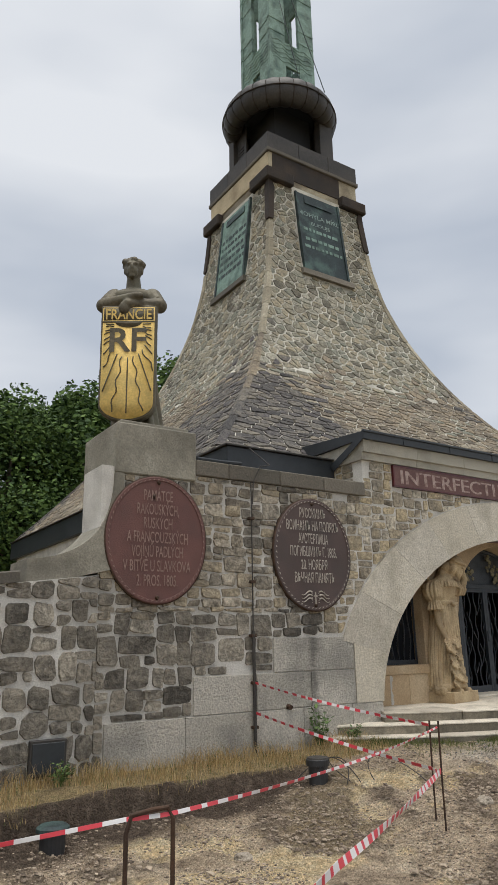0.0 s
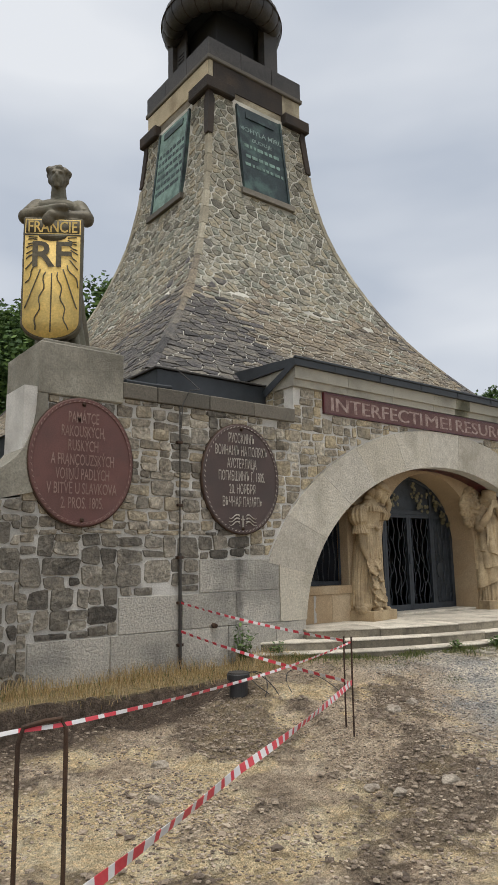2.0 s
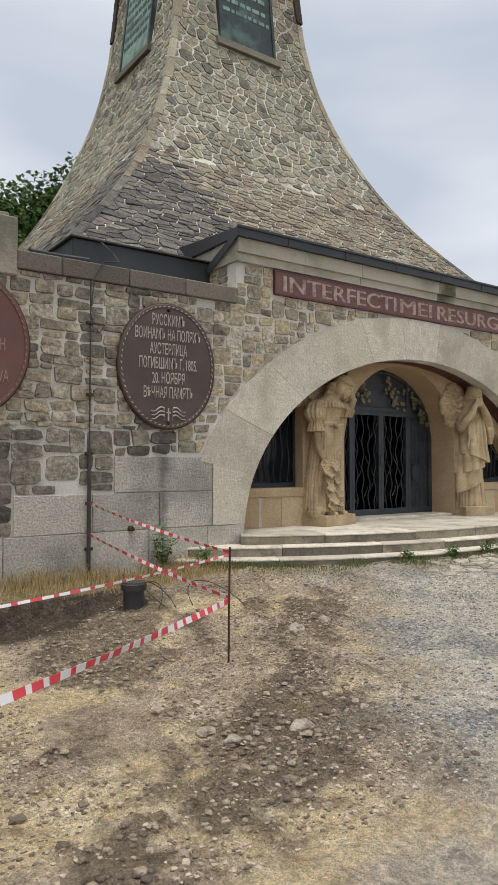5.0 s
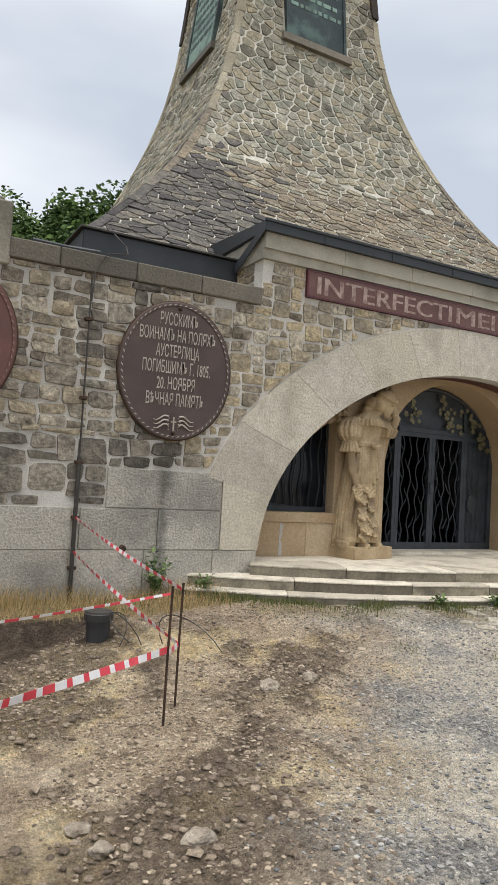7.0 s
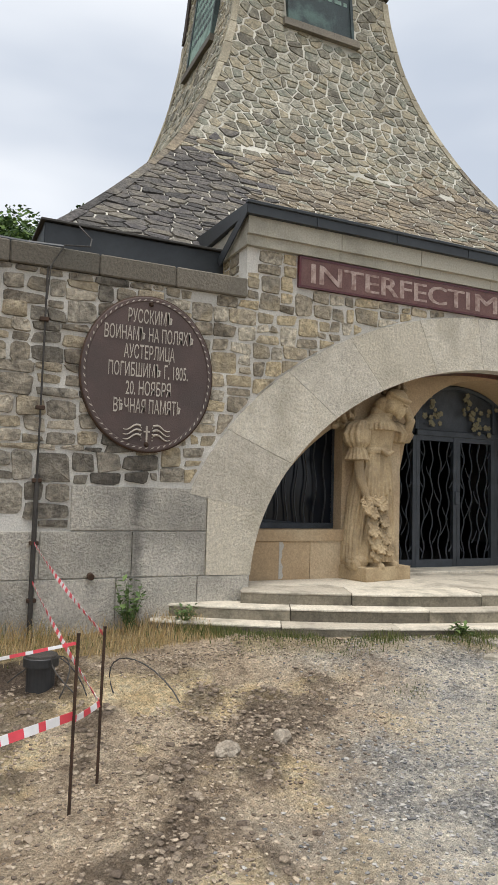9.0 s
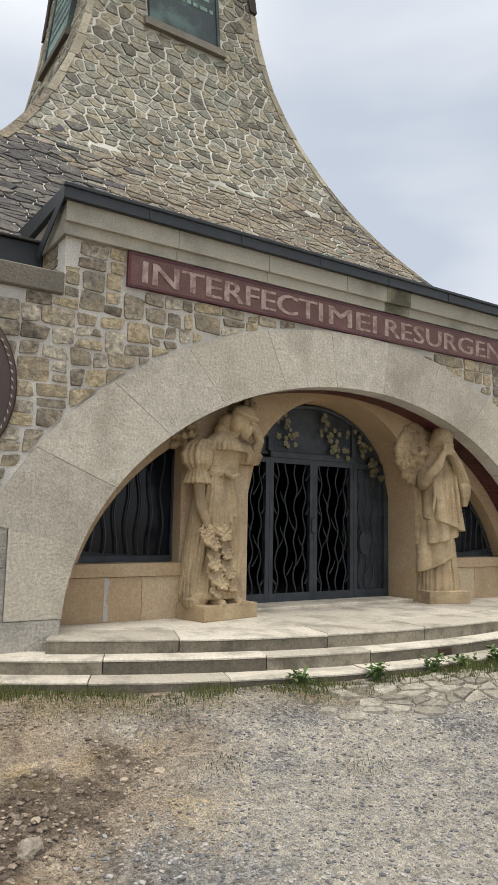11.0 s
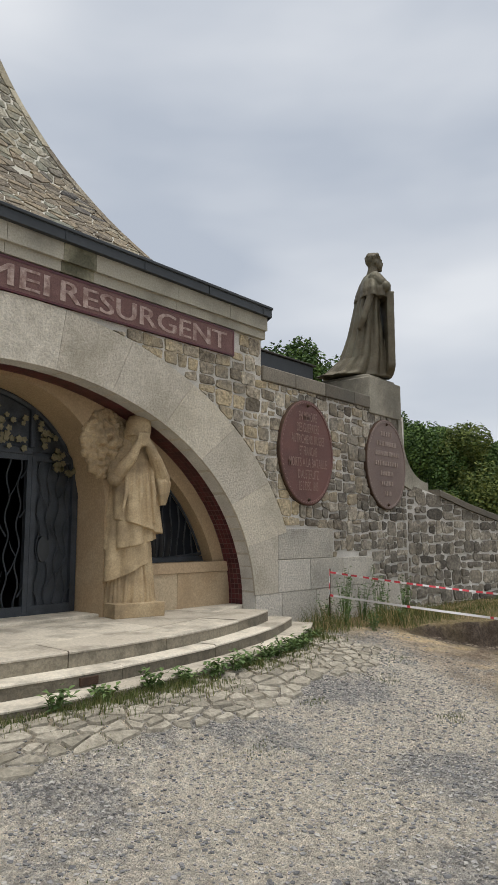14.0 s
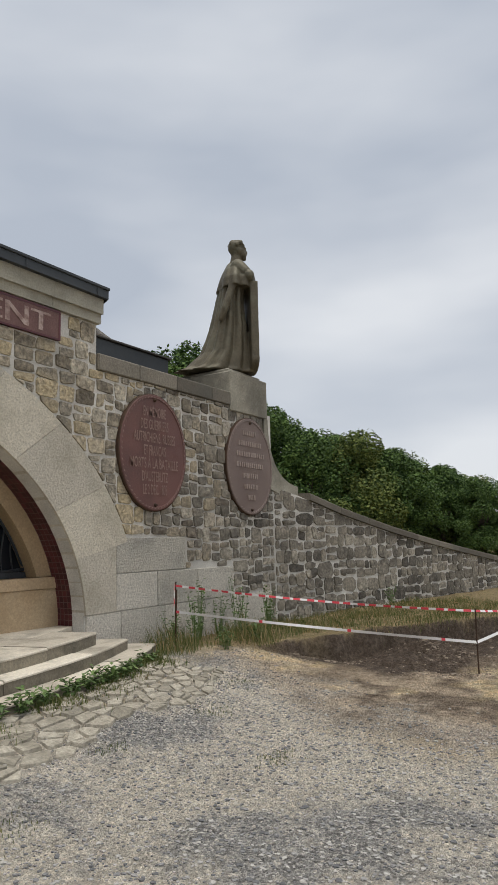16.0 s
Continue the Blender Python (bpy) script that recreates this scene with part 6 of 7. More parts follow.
put_statue("statue", sculpt(g + pleats(under, 25, 0.020), 0.0065, 0.002), M["statue_stone"], (12.06, 7.90, 0.568), -14, "carved sandstone hooded woman covering her face with her hands")
for x, z, n_ in ((8.36, 2.40, 60), (9.06, 2.80, 40), (11.72, 2.46, 460)):
    g = []
    for i in range(n_):
        q_, e_ = math.sqrt(rs.random()), rs.uniform(0, 6.283)
        a, b = (0.30 if n_ > 200 else 0.16) * q_ * math.cos(e_), (0.38 if n_ > 200 else 0.18) * q_ * math.sin(e_)
        if z + b < in_top(x + a) - 0.03:
            g.append(ball((x + a, NB + 0.02 - 0.16 * rs.random() * (1.1 - q_), z + b), (rs.uniform(0.022, 0.048), 0.05, rs.uniform(0.022, 0.048)), 8, 6))
    part("carved_foliage", sculpt(g, 0.010, 0.003), M["statue_stone"], porch, "carved sandstone foliage at the pier head", True)


# bronze shield bearer: faces -y
def shield_outline(w, z0, z1, n=16):
    r = w
    return [(-w, z1)] + [(-w * math.cos(math.pi * i / n), z0 + 0.62 * r - 0.62 * r * math.sin(math.pi * i / n)) for i in range(n + 1)] + [(w, z1)]


def bearer(cape):
    g = [limb([(-0.13, 0.06, 0.02), (-0.13, 0.04, 0.5), (-0.10, 0.05, 0.98)], [0.075, 0.085, 0.13]), limb([(0.13, 0.0, 0.02), (0.13, 0.02, 0.5), (0.10, 0.05, 0.98)], [0.075, 0.085, 0.13]),
         body([(0.9, 0, 0.06, 0.20, 0.14), (1.15, 0, 0.06, 0.19, 0.13), (1.45, 0, 0.05, 0.23, 0.15), (1.68, 0, 0.04, 0.27, 0.15), (1.80, 0, 0.04, 0.20, 0.11), (1.88, 0, 0.03, 0.085, 0.08)], 2, 0.01),
         limb([(-0.24, 0.03, 1.76), (-0.34, -0.12, 1.58), (0.04, -0.26, 1.62)], [0.12, 0.095, 0.065]), limb([(0.24, 0.03, 1.76), (0.35, -0.12, 1.57), (-0.02, -0.27, 1.53)], [0.12, 0.095, 0.065]), ball((0.0, 0.0, 1.74), (0.30, 0.15, 0.13)),
         ball((-0.06, -0.29, 1.47), (0.065, 0.045, 0.085)), ball((0.09, -0.29, 1.63), (0.09, 0.045, 0.05)), limb([(0, 0.03, 1.84), (0.0, 0.0, 2.02)], [0.105, 0.085])]
    g += head((0.0, -0.02, 2.13), 1.28, True)
    g += [ball((0.11 * math.cos(k * 0.7), -0.02 + 0.10 * math.sin(k * 0.7) * (1 if math.sin(k * 0.7) > 0 else 0.75), 2.20 + 0.03 * (k % 2)), 0.05, 8, 6) for k in range(9)]
    if cape:
        g += [body([(0.03, 0.0, 0.42, 0.36, 0.62, 0.05), (0.10, 0.0, 0.34, 0.34, 0.50, 0.06), (0.35, 0, 0.22, 0.32, 0.36, 0.07), (0.75, 0, 0.16, 0.30, 0.28, 0.07), (1.2, 0, 0.13, 0.29, 0.22, 0.06), (1.55, 0, 0.09, 0.31, 0.19, 0.04), (1.74, 0, 0.06, 0.28, 0.16, 0.02), (1.86, 0, 0.05, 0.16, 0.12)], 11, 0.05, 110),
              body([(1.40, 0, 0.06, 0.43, 0.27, 0.05), (1.55, 0, 0.05, 0.42, 0.25, 0.04), (1.72, 0, 0.04, 0.34, 0.20, 0.03), (1.86, 0, 0.04, 0.17, 0.13)], 9, 0.03, 96),
              limb([(-0.36, 0.12, 1.5), (-0.36, 0.28, 1.0), (-0.32, 0.34, 0.85)], [0.06, 0.06, 0.05])]
    else:
        g += [body([(0.02, 0.06, 0.22, 0.30, 0.34, 0.06), (0.3, 0.05, 0.17, 0.27, 0.27, 0.07), (0.8, 0.02, 0.14, 0.24, 0.20, 0.07), (1.25, 0, 0.11, 0.22, 0.16, 0.05), (1.5, 0, 0.09, 0.22, 0.13, 0.02)], 11, 0.05, 110)]
    sh = shield_outline(0.335, 0.03, 1.50)
    g.append(prism(sh[::-1], -0.27, -0.14))
    return sculpt(g, 0.014, 0.004)


def merge_indexed(items):
    vs, fs, ix = [], [], []
    for (v, f), k in items:
        o = len(vs)
        vs += [tuple(p) for p in v]
        fs += [[i + o for i in q] for q in f]
        ix += [k] * len(f)
    return vs, fs, ix


items = [(bearer(False), 0)]
items.append((prism(shield_outline(0.31, 0.055, 1.475)[::-1], -0.282, -0.25), 1))
for k in range(25):
    t = 1.3 * math.pi * (k + 0.5) / 25 + 0.85 * math.pi
    pts = []
    for i in range(30):
        q = 0.17 + 0.25 * math.sin(t) ** 2 + i * 0.05
        wob = 0.018 * math.sin(i * 1.25) if k % 2 else 0
        x, z = q * math.cos(t) + wob * math.sin(t), 1.24 + q * math.sin(t) - wob * math.cos(t)
        inside = abs(x) < 0.30 and z > 0.26 - 0.195 * math.sqrt(max(0, 1 - (x / 0.31) ** 2)) + 0.01 and z < 1.27
        if inside:
            pts.append((x, -0.284, z))
    if len(pts) > 2:
        items.append((tube(pts, 0.0075, 5), 0))
items.append((prism([(-.30, 1.305), (.30, 1.305), (.30, 1.465), (-.30, 1.465)], -0.284, -0.25), 0))
items.append((moved(letters("FRANCIE", 0.135, 0.55, 0.014), 0, -0.2865, 1.318), 1))
items.append((moved(letters("RF", 0.30, 0.44, 0.02), 0, -0.2925, 0.90), 0))
items.append((prism([(0.16 * math.cos(t), 1.28 - 0.07 * math.sin(t)) for t in (math.pi * i / 12 for i in range(13))][::-1], -0.288, -0.25), 0))
items.append((prism([(-.31, 1.275), (.31, 1.275), (.31, 1.295), (-.31, 1.295)], -0.286, -0.25), 0))
vs, fs, ix = merge_indexed(items)
put_statue("statue", (vs, fs), [M["bronze"], M["gold"]], (XF - 7.02, WY + 0.44, 4.10), -32, "bronze shield bearer with a gilded rayed shield on the pedestal", ix, 1.06)
put_statue("statue", bearer(True), M["bronze"], (XF + 6.95, WY + 0.22, 4.10), 45, "caped bronze shield bearer with a trailing cloak on the pedestal")

# ---- forecourt: cobbles, pebbles, plants ----
rng = random.Random(77)


def on_ground(x, y):
    return height(x, y)


cobbles = tagged(new("cobblestone_apron"), "worn pale cobblestones set along the foot of the steps", "paving", kind="structure")


def lay_cobble(u, v, h):
    t = u / (FOOT + 0.6)
    x, y = STEP_C[0] + v * math.sin(t), STEP_C[1] - v * math.cos(t)
    return (x, y, on_ground(x, y) + 0.004 + h)


def cobble_cut(poly, s):
    outer = FOOT + 0.76 + 0.035 * s[0] + 0.05 * math.sin(s[0] * 2.7)
    if not FOOT + 0.10 < s[1] < outer or s[0] > 3.75:
        return None
    if s[0] < -0.9 and rng.random() < smooth01(-1.1, -2.6, s[0]):
        return None
    return clip(clip(clip(poly, 0, -1, -FOOT - 0.06), 0, 1, outer + 0.06), 1, 0, 3.85)


M["cobble", "object"] = material("cobble", [(0.25, 0.225, 0.175), (0.42, 0.38, 0.305), (0.34, 0.305, 0.24)], 9, vary="object", bump=0.9, bump_scale=30, fine=0.4, stain=(0.17, 0.15, 0.11), stain_scale=5, stain_amount=0.6)
polys = cells(rows_of_seeds(-2.8, 4.0, FOOT + 0.05, FOOT + 1.2, 0.20, 0.125, rng, 0.45), 1.7, cobble_cut)
lay_stones(cobbles, polys, lay_cobble, "cobble", 0.013, 0.016, 15, name="cobble")


def pebble(c, r, rg):
    v = [(c[0] + r * a * rg.uniform(0.6, 1.2), c[1] + r * b * rg.uniform(0.6, 1.2), c[2] + r * 0.7 * d * rg.uniform(0.6, 1.1)) for a, b, d in ((1, 0, 0), (0, 1, 0), (-1, 0, 0), (0, -1, 0), (0.6, 0.6, 0.6), (-0.6, 0.6, 0.7), (-0.6, -0.6, 0.6), (0.6, -0.6, 0.7))]
    return v, [[0, 4, 7], [0, 1, 4], [1, 5, 4], [1, 2, 5], [2, 6, 5], [2, 3, 6], [3, 7, 6], [3, 0, 7], [4, 5, 6, 7]]


M["pebble"] = material("pebbles", [(0.11, 0.11, 0.11), (0.24, 0.233, 0.223), (0.38, 0.36, 0.325)], 9, vary="island", bump=0.2, fine=0.2)
M["clod"] = material("earth_clods", [(0.12, 0.09, 0.065), (0.27, 0.21, 0.15), (0.42, 0.34, 0.25)], 9, vary="island", bump=0.5, fine=0.3)
gravel, clods = [], []
while len(gravel) < 20000:
    x, y = rng.uniform(4.5, 17.5), rng.uniform(2.2, 6.6)
    e, t, _ = zone(x, y)
    if rng.random() > e + t and math.hypot(x - STEP_C[0], y - STEP_C[1]) > FOOT + 0.05:
        gravel.append(pebble((x, y, on_ground(x, y)), rng.choice((0.006, 0.007, 0.009, 0.011, 0.015)) * rng.uniform(0.7, 1.3), rng))
while len(clods) < 14000:
    x, y = (rng.uniform(0.0, 7.6), rng.uniform(2.3, 6.9)) if rng.random() < 0.72 else (rng.uniform(15.4, 20.5), rng.uniform(3.0, 7.0))
    e, t, _ = zone(x, y)
    clump = noise.noise(Vector((x * 1.3, y * 1.3, 11)))
    if rng.random() < e * (0.35 + clump) * (1 - 0.9 * soil_and_cut_shade(x, y)) and y < bank_edge(x) - 0.05:
        big = rng.random() < 0.007
        clods.append(pebble((x, y, on_ground(x, y)), rng.uniform(0.022, 0.045) if big else rng.uniform(0.005, 0.017), rng))
lumps = []
while len(lumps) < 9000:
    x, y = (rng.uniform(0.4, 7.4), rng.uniform(2.3, 6.8)) if rng.random() < 0.8 else (rng.uniform(15.6, 19.5), rng.uniform(3.4, 6.4))
    if rng.random() < loam(x, y) ** 2 * zone(x, y)[0] and y < bank_edge(x) - 0.05:
        lumps.append(pebble((x, y, on_ground(x, y)), 0.005 + 0.027 * rng.random() ** 5, rng))
M["lump"] = material("loam_lumps", [(0.15, 0.112, 0.082), (0.25, 0.192, 0.14), (0.38, 0.305, 0.225)], 14, vary="island", bump=0.9, bump_scale=60, fine=0.45)
tagged(part("gravel", merge(*gravel), M["pebble"]), "loose pale grey gravel scattered over the forecourt", "gravel", kind="stuff")
tagged(part("loam_lumps", merge(*lumps), M["lump"], smooth=True), "dark crumbly lumps of churned loam on the dug earth", "earth", kind="stuff")
tagged(part("earth_clods", merge(*clods), M["clod"]), "loose brown clods and stones on the dug earth", "earth", kind="stuff")


def rock(x, y, size, label):
    """A loose angular stone half bedded in the earth."""
    bm = bmesh.new()
    bmesh.ops.create_icosphere(bm, subdivisions=3, radius=1.0)
    off = Vector((x * 7.3, y * 5.1, 2.0))
    for v in bm.verts:
        d = v.co.normalized()
        v.co = d * (1 + 0.38 * noise.noise(d * 1.3 + off) + 0.12 * noise.noise(d * 4 + off))
        v.co = Vector((v.co.x * size, v.co.y * size * 0.75, v.co.z * size * 0.55))
    ob = tagged(part("rock", bm, M["rock"]), label, "stone", "loose stones on the dug earth")
    ob.matrix_basis = pose(x, y, on_ground(x, y) + 0.2 * size, 0, 0, 40 * x)


M["rock"] = material("loose_rock", [(0.20, 0.165, 0.125), (0.46, 0.40, 0.32)], 11, bump=0.9, bump_scale=40, fine=0.4, stain=(0.17, 0.13, 0.095), stain_scale=8, stain_amount=0.6)
ROCKS = [(6.0, 4.85, 0.075, "brown angular stone lying on the churned earth"), (5.62, 4.78, 0.095, "large pale stone half bedded in the earth"),
         (3.13, 4.99, 0.075, "pale rounded stone on the yellow sand"), (2.66, 4.26, 0.06, "small grey stone on the dug earth"), (4.36, 3.19, 0.075, "flat brown stone on the dug earth"),
         (3.94, 3.53, 0.055, "small pale stone among the clods"), (3.98, 3.31, 0.05, "small pale broken stone on the dug earth")]
for x, y, q, label in ROCKS:
    rock(x, y, q, label)


def blade(x, y, z, h, lean, w, rg):
    a = rg.uniform(0, 6.283)
    dx, dy = math.cos(a), math.sin(a)
    lx, ly = lean * math.cos(a * 1.7), lean * math.sin(a * 1.7)
    return [(x - w * dx, y - w * dy, z - 0.01), (x + w * dx, y + w * dy, z - 0.01), (x + 0.6 * w * dx + 0.4 * lx, y + 0.6 * w * dy + 0.4 * ly, z + 0.6 * h), (x - 0.6 * w * dx + 0.4 * lx, y - 0.6 * w * dy + 0.4 * ly, z + 0.6 * h), (x + lx, y + ly, z + h)], [[0, 1, 2, 3], [3, 2, 4]]


def grass_patch(name, label, mat, n, where, hgt, w=0.0035):
    geo = []
    tries = 0
    while len(geo) < n and tries < n * 12:
        tries += 1
        p = where()
        if p is None:
            continue
        h = rng.uniform(*hgt) * p[2]
        geo.append(blade(p[0], p[1], on_ground(p[0], p[1]), h, h * rng.uniform(0.15, 0.8), w, rng))
    return tagged(part(name, merge(*geo), mat), label, "grass", kind="stuff")


M["straw"] = material("dry_grass", [(0.42, 0.285, 0.125), (0.60, 0.44, 0.21), (0.68, 0.53, 0.30)], 6, vary="island", bump=0, fine=0.1)
M["green"] = material("green_grass", [(0.085, 0.12, 0.03), (0.16, 0.20, 0.055), (0.27, 0.26, 0.105)], 6, vary="island", bump=0, fine=0.1)
M["weed"] = material("weed_leaf", [(0.065, 0.115, 0.028), (0.12, 0.185, 0.05)], 6, vary="island", bump=0, fine=0.15, rough=0.7)


def west_bank():
    x, y = rng.uniform(-1.5, 6.4), rng.uniform(5.8, 7.44)
    if y < bank_edge(x) + 0.02:
        return None
    d = noise.noise(Vector((x * 2, y * 2, 21)))
    return (x, y, 0.55 + 0.75 * smooth01(6.9, 7.4, y) + 0.5 * d) if rng.random() < 0.45 + 0.8 * d + 0.3 * smooth01(6.9, 7.4, y) else None


def east_bank():
    x, y = rng.uniform(14.3, 22.0), rng.uniform(3.2, 7.42)
    if y > WY - 0.05 - 0.176 * max(0, x - 17.9) or (x > 15.5 and y < bank_edge(x)) or (x <= 15.5 and y < 6.7) or (x < 17.2 and y < 6.2):
        return None
    d = noise.noise(Vector((x * 1.5, y * 1.5, 23)))
    return (x, y, (0.9 + 0.8 * d) * (0.45 + 0.55 * smooth01(17.6, 15.6, x))) if rng.random() < 0.5 + 0.7 * d else None


def step_foot():
    t = rng.uniform(-0.58, 0.58)
    r = FOOT + 0.03 + abs(rng.gauss(0, 0.16))
    x, y = STEP_C[0] + r * math.sin(t), STEP_C[1] - r * math.cos(t)
    d = noise.noise(Vector((x * 1.7, y * 1.7, 25)))
    return (x, y, 0.5 + d) if d > -0.25 and rng.random() < 0.6 + d else None


def forecourt_tufts():
    cx, cy, r = TUFTS[int(rng.random() * len(TUFTS))]
    return (cx + rng.gauss(0, 0.75 * r), cy + rng.gauss(0, r * 0.4), 0.8)


TUFTS = [(7.3, 5.3, 0.16), (8.1, 4.9, 0.18), (8.6, 4.2, 0.12), (10.6, 4.75, 0.20), (11.7, 5.1, 0.10), (13.0, 5.2, 0.16), (13.9, 5.6, 0.2), (12.3, 4.2, 0.15), (6.6, 6.3, 0.25), (7.2, 6.1, 0.2), (9.6, 5.3, 0.2)]
grass_patch("dry_grass", "dry straw-coloured grass on the bank below the wall", M["straw"], 9000, west_bank, (0.04, 0.17))
grass_patch("green_grass", "green grass among the straw on the bank", M["green"], 1500, west_bank, (0.04, 0.16))
grass_patch("green_grass", "tall green grass and weeds below the wall", M["green"], 9000, east_bank, (0.08, 0.30))
grass_patch("dry_grass", "yellowed grass stalks below the wall", M["straw"], 1700, east_bank, (0.08, 0.28))
grass_patch("green_grass", "short grass at the foot of the steps", M["green"], 8000, step_foot, (0.03, 0.15))
grass_patch("grass_tufts", "sparse green tufts in the gravel forecourt", M["green"], 1300, forecourt_tufts, (0.012, 0.035), 0.003)


def weed(x, y, h, n, label, size=0.05, wide=0.16):
    """A leafy weed: stems with broad leaves."""
    z = on_ground(x, y)
    plant = thing("weed", label, "plant", "weeds along the walls")
    stems, leaves = [], []
    for k in range(n):
        a = rng.uniform(0, 6.283)
        top = Vector((x + wide * rng.uniform(0.2, 1) * math.cos(a), y + wide * rng.uniform(0.2, 1) * math.sin(a), z + h * rng.uniform(0.6, 1)))
        base = Vector((x + 0.02 * math.cos(a), y + 0.02 * math.sin(a), z - 0.02))
        stems.append(tube([base, base.lerp(top, 0.5) + Vector((0, 0, 0.04)), top], [0.005, 0.004, 0.002], 4))
        for q in range(9):
            c = base.lerp(top, 0.25 + 0.75 * q / 8) + Vector((rng.gauss(0, 0.02), rng.gauss(0, 0.02), 0.02))
            d = Vector((rng.uniform(-1, 1), rng.uniform(-1, 1), rng.uniform(-0.3, 0.5))).normalized() * size * rng.uniform(0.6, 1.3)
            s = d.cross(Vector((0, 0, 1))).normalized() * size * 0.33
            m = c + d * 0.5
            leaves.append(([tuple(c), tuple(m + s + Vector((0, 0, 0.008))), tuple(c + d), tuple(m - s + Vector((0, 0, 0.008)))], [[0, 1, 2], [0, 2, 3]]))
    part("foliage", merge(*stems, *leaves), M["weed"], plant)["kind"] = "stuff"


weed(5.70, 7.28, 0.44, 12, "leafy green weed growing against the ashlar base", 0.075)
for t, h in ((-0.20, 0.10), (-0.13, 0.13), (-0.07, 0.16), (-0.03, 0.10), (0.02, 0.14), (0.06, 0.11), (0.10, 0.13), (0.13, 0.16), (0.16, 0.10), (0.19, 0.12), (0.22, 0.11), (0.25, 0.14), (0.28, 0.10), (0.31, 0.12), (0.36, 0.10)):
    weed(STEP_C[0] + (FOOT + 0.09) * math.sin(1.23 * t), STEP_C[1] - (FOOT + 0.09) * math.cos(1.23 * t), h, 9, "low broad-leaved weed at the foot of the steps", 0.06, 0.13)
for x, y, h in ((15.55, 7.25, 0.75), (15.9, 7.2, 0.6), (16.35, 7.2, 0.85), (17.0, 7.1, 0.6), (14.75, 7.1, 0.4), (15.05, 6.95, 0.5), (15.35, 7.15, 0.7), (16.1, 6.95, 0.55), (16.7, 6.9, 0.5), (15.2, 6.6, 0.25), (15.7, 6.5, 0.2), (20.8, 6.7, 0.4), (2.4, 7.1, 0.2), (6.2, 7.25, 0.2)):
    weed(x, y, h, 8, "tall green weed growing along the rubble wall", 0.055, 0.14)

# ---- barrier tape, stakes and bits on the walls ----
def rod(x, y, top, label, r=0.008):
    z = on_ground(x, y)
    st = thing("steel_stake", label, "stake", "rusty stakes")
    part("rod", tube([(x, y, z - 0.2), (x + 0.004, y, (z + top) / 2), (x + 0.01, y - 0.004, top)], r, 7), M["rust"], st)
    part("tip", tube([(x + 0.01, y - 0.004, top - 0.005), (x + 0.01, y - 0.004, top + 0.006)], r * 1.15, 7), M["rust"], st)


rod(4.66, 4.38, 0.83, "thin rusty steel stake holding the barrier tape")
rod(4.85, 4.66, 0.80, "thin rusty steel stake holding the barrier tape")
rod(14.72, 6.98, 1.0, "rusty steel stake beside the wall with knotted tape")
rod(14.86, 7.08, 0.9, "rusty steel stake beside the wall with knotted tape")
rod(15.80, 3.80, 0.68, "rusty steel stake at the edge of the trench")
rod(16.15, 3.62, 0.62, "rusty steel stake at the edge of the trench")
hoop = thing("bent_stake", "rusty bent reinforcing bar hoop stuck in the earth", "stake")
part("bar", tube([(1.07, 2.45, -0.2), (1.07, 2.45, 0.88), (1.085, 2.443, 0.935), (1.15, 2.415, 0.95), (1.20, 2.395, 0.955), (1.215, 2.387, 0.92), (1.217, 2.385, -0.2)], 0.0085, 8), M["rust"], hoop)


def tape(points, label, stripe=0.17, wide=0.035, sag=0.03, twist=1.5, red=0.5):
    """A red and white barrier tape along a line, in stripes."""
    pts = []
    for a, b in zip(points[:-1], points[1:]):
        a, b = Vector(a), Vector(b)
        n = max(4, int((b - a).length / 0.04))
        for i in range(n):
            q = i / n
            pts.append(a.lerp(b, q) - Vector((0, 0, sag * (b - a).length * 4 * q * (1 - q) * 0.35)))
    pts.append(Vector(points[-1]))
    tp = thing("barrier_tape", label, "barrier tape", "barrier tapes")
    mats, run = ([], []), 0.0
    for i in range(len(pts) - 1):
        d = (pts[i + 1] - pts[i]).normalized()
        side = d.cross(Vector((0, 0, 1))).normalized()
        quad = []
        for j in (i, i + 1):
            t = 0.35 * math.sin(j * 0.04 * twist * 2.1)
            up = (Vector((0, 0, 1)) * math.cos(t) + side * math.sin(t)) * wide
            quad.append((pts[j] - up, pts[j] + up))
        (a0, a1), (b0, b1) = quad
        th = side * 0.0012
        mats[0 if (run / (2 * stripe)) % 1 < red else 1].append(([tuple(q) for q in (a0 - th, b0 - th, b1 - th, a1 - th, a0 + th, b0 + th, b1 + th, a1 + th)], [[0, 1, 2, 3], [7, 6, 5, 4], [3, 2, 6, 7], [1, 0, 4, 5]]))
        run += (pts[i + 1] - pts[i]).length
    part("red_stripes", merge(*mats[0]), M["red_tape"], tp)["kind"] = "stuff"
    part("white_stripes", merge(*mats[1]), M["white_tape"], tp)["kind"] = "stuff"


tape([(-2.2, 3.3, 0.72), (1.07, 2.45, 0.925), (1.21, 2.39, 0.935), (4.66, 4.38, 0.79)], "red and white barrier tape hung between steel stakes", 0.07, 0.007)
tape([(4.87, 7.44, 1.02), (4.85, 4.66, 0.77)], "red and white barrier tape tied from the wall to a stake", 0.075, 0.013)
tape([(4.87, 7.44, 0.68), (4.85, 4.66, 0.42), (4.66, 4.38, 0.44)], "red and white barrier tape tied low from the wall", 0.085, 0.015)
tape([(4.66, 4.38, 0.46), (2.30, 2.84, 0.50), (0.6, 1.75, 0.53)], "red and white barrier tape hung across the dug earth", 0.065, 0.02, 0.02)
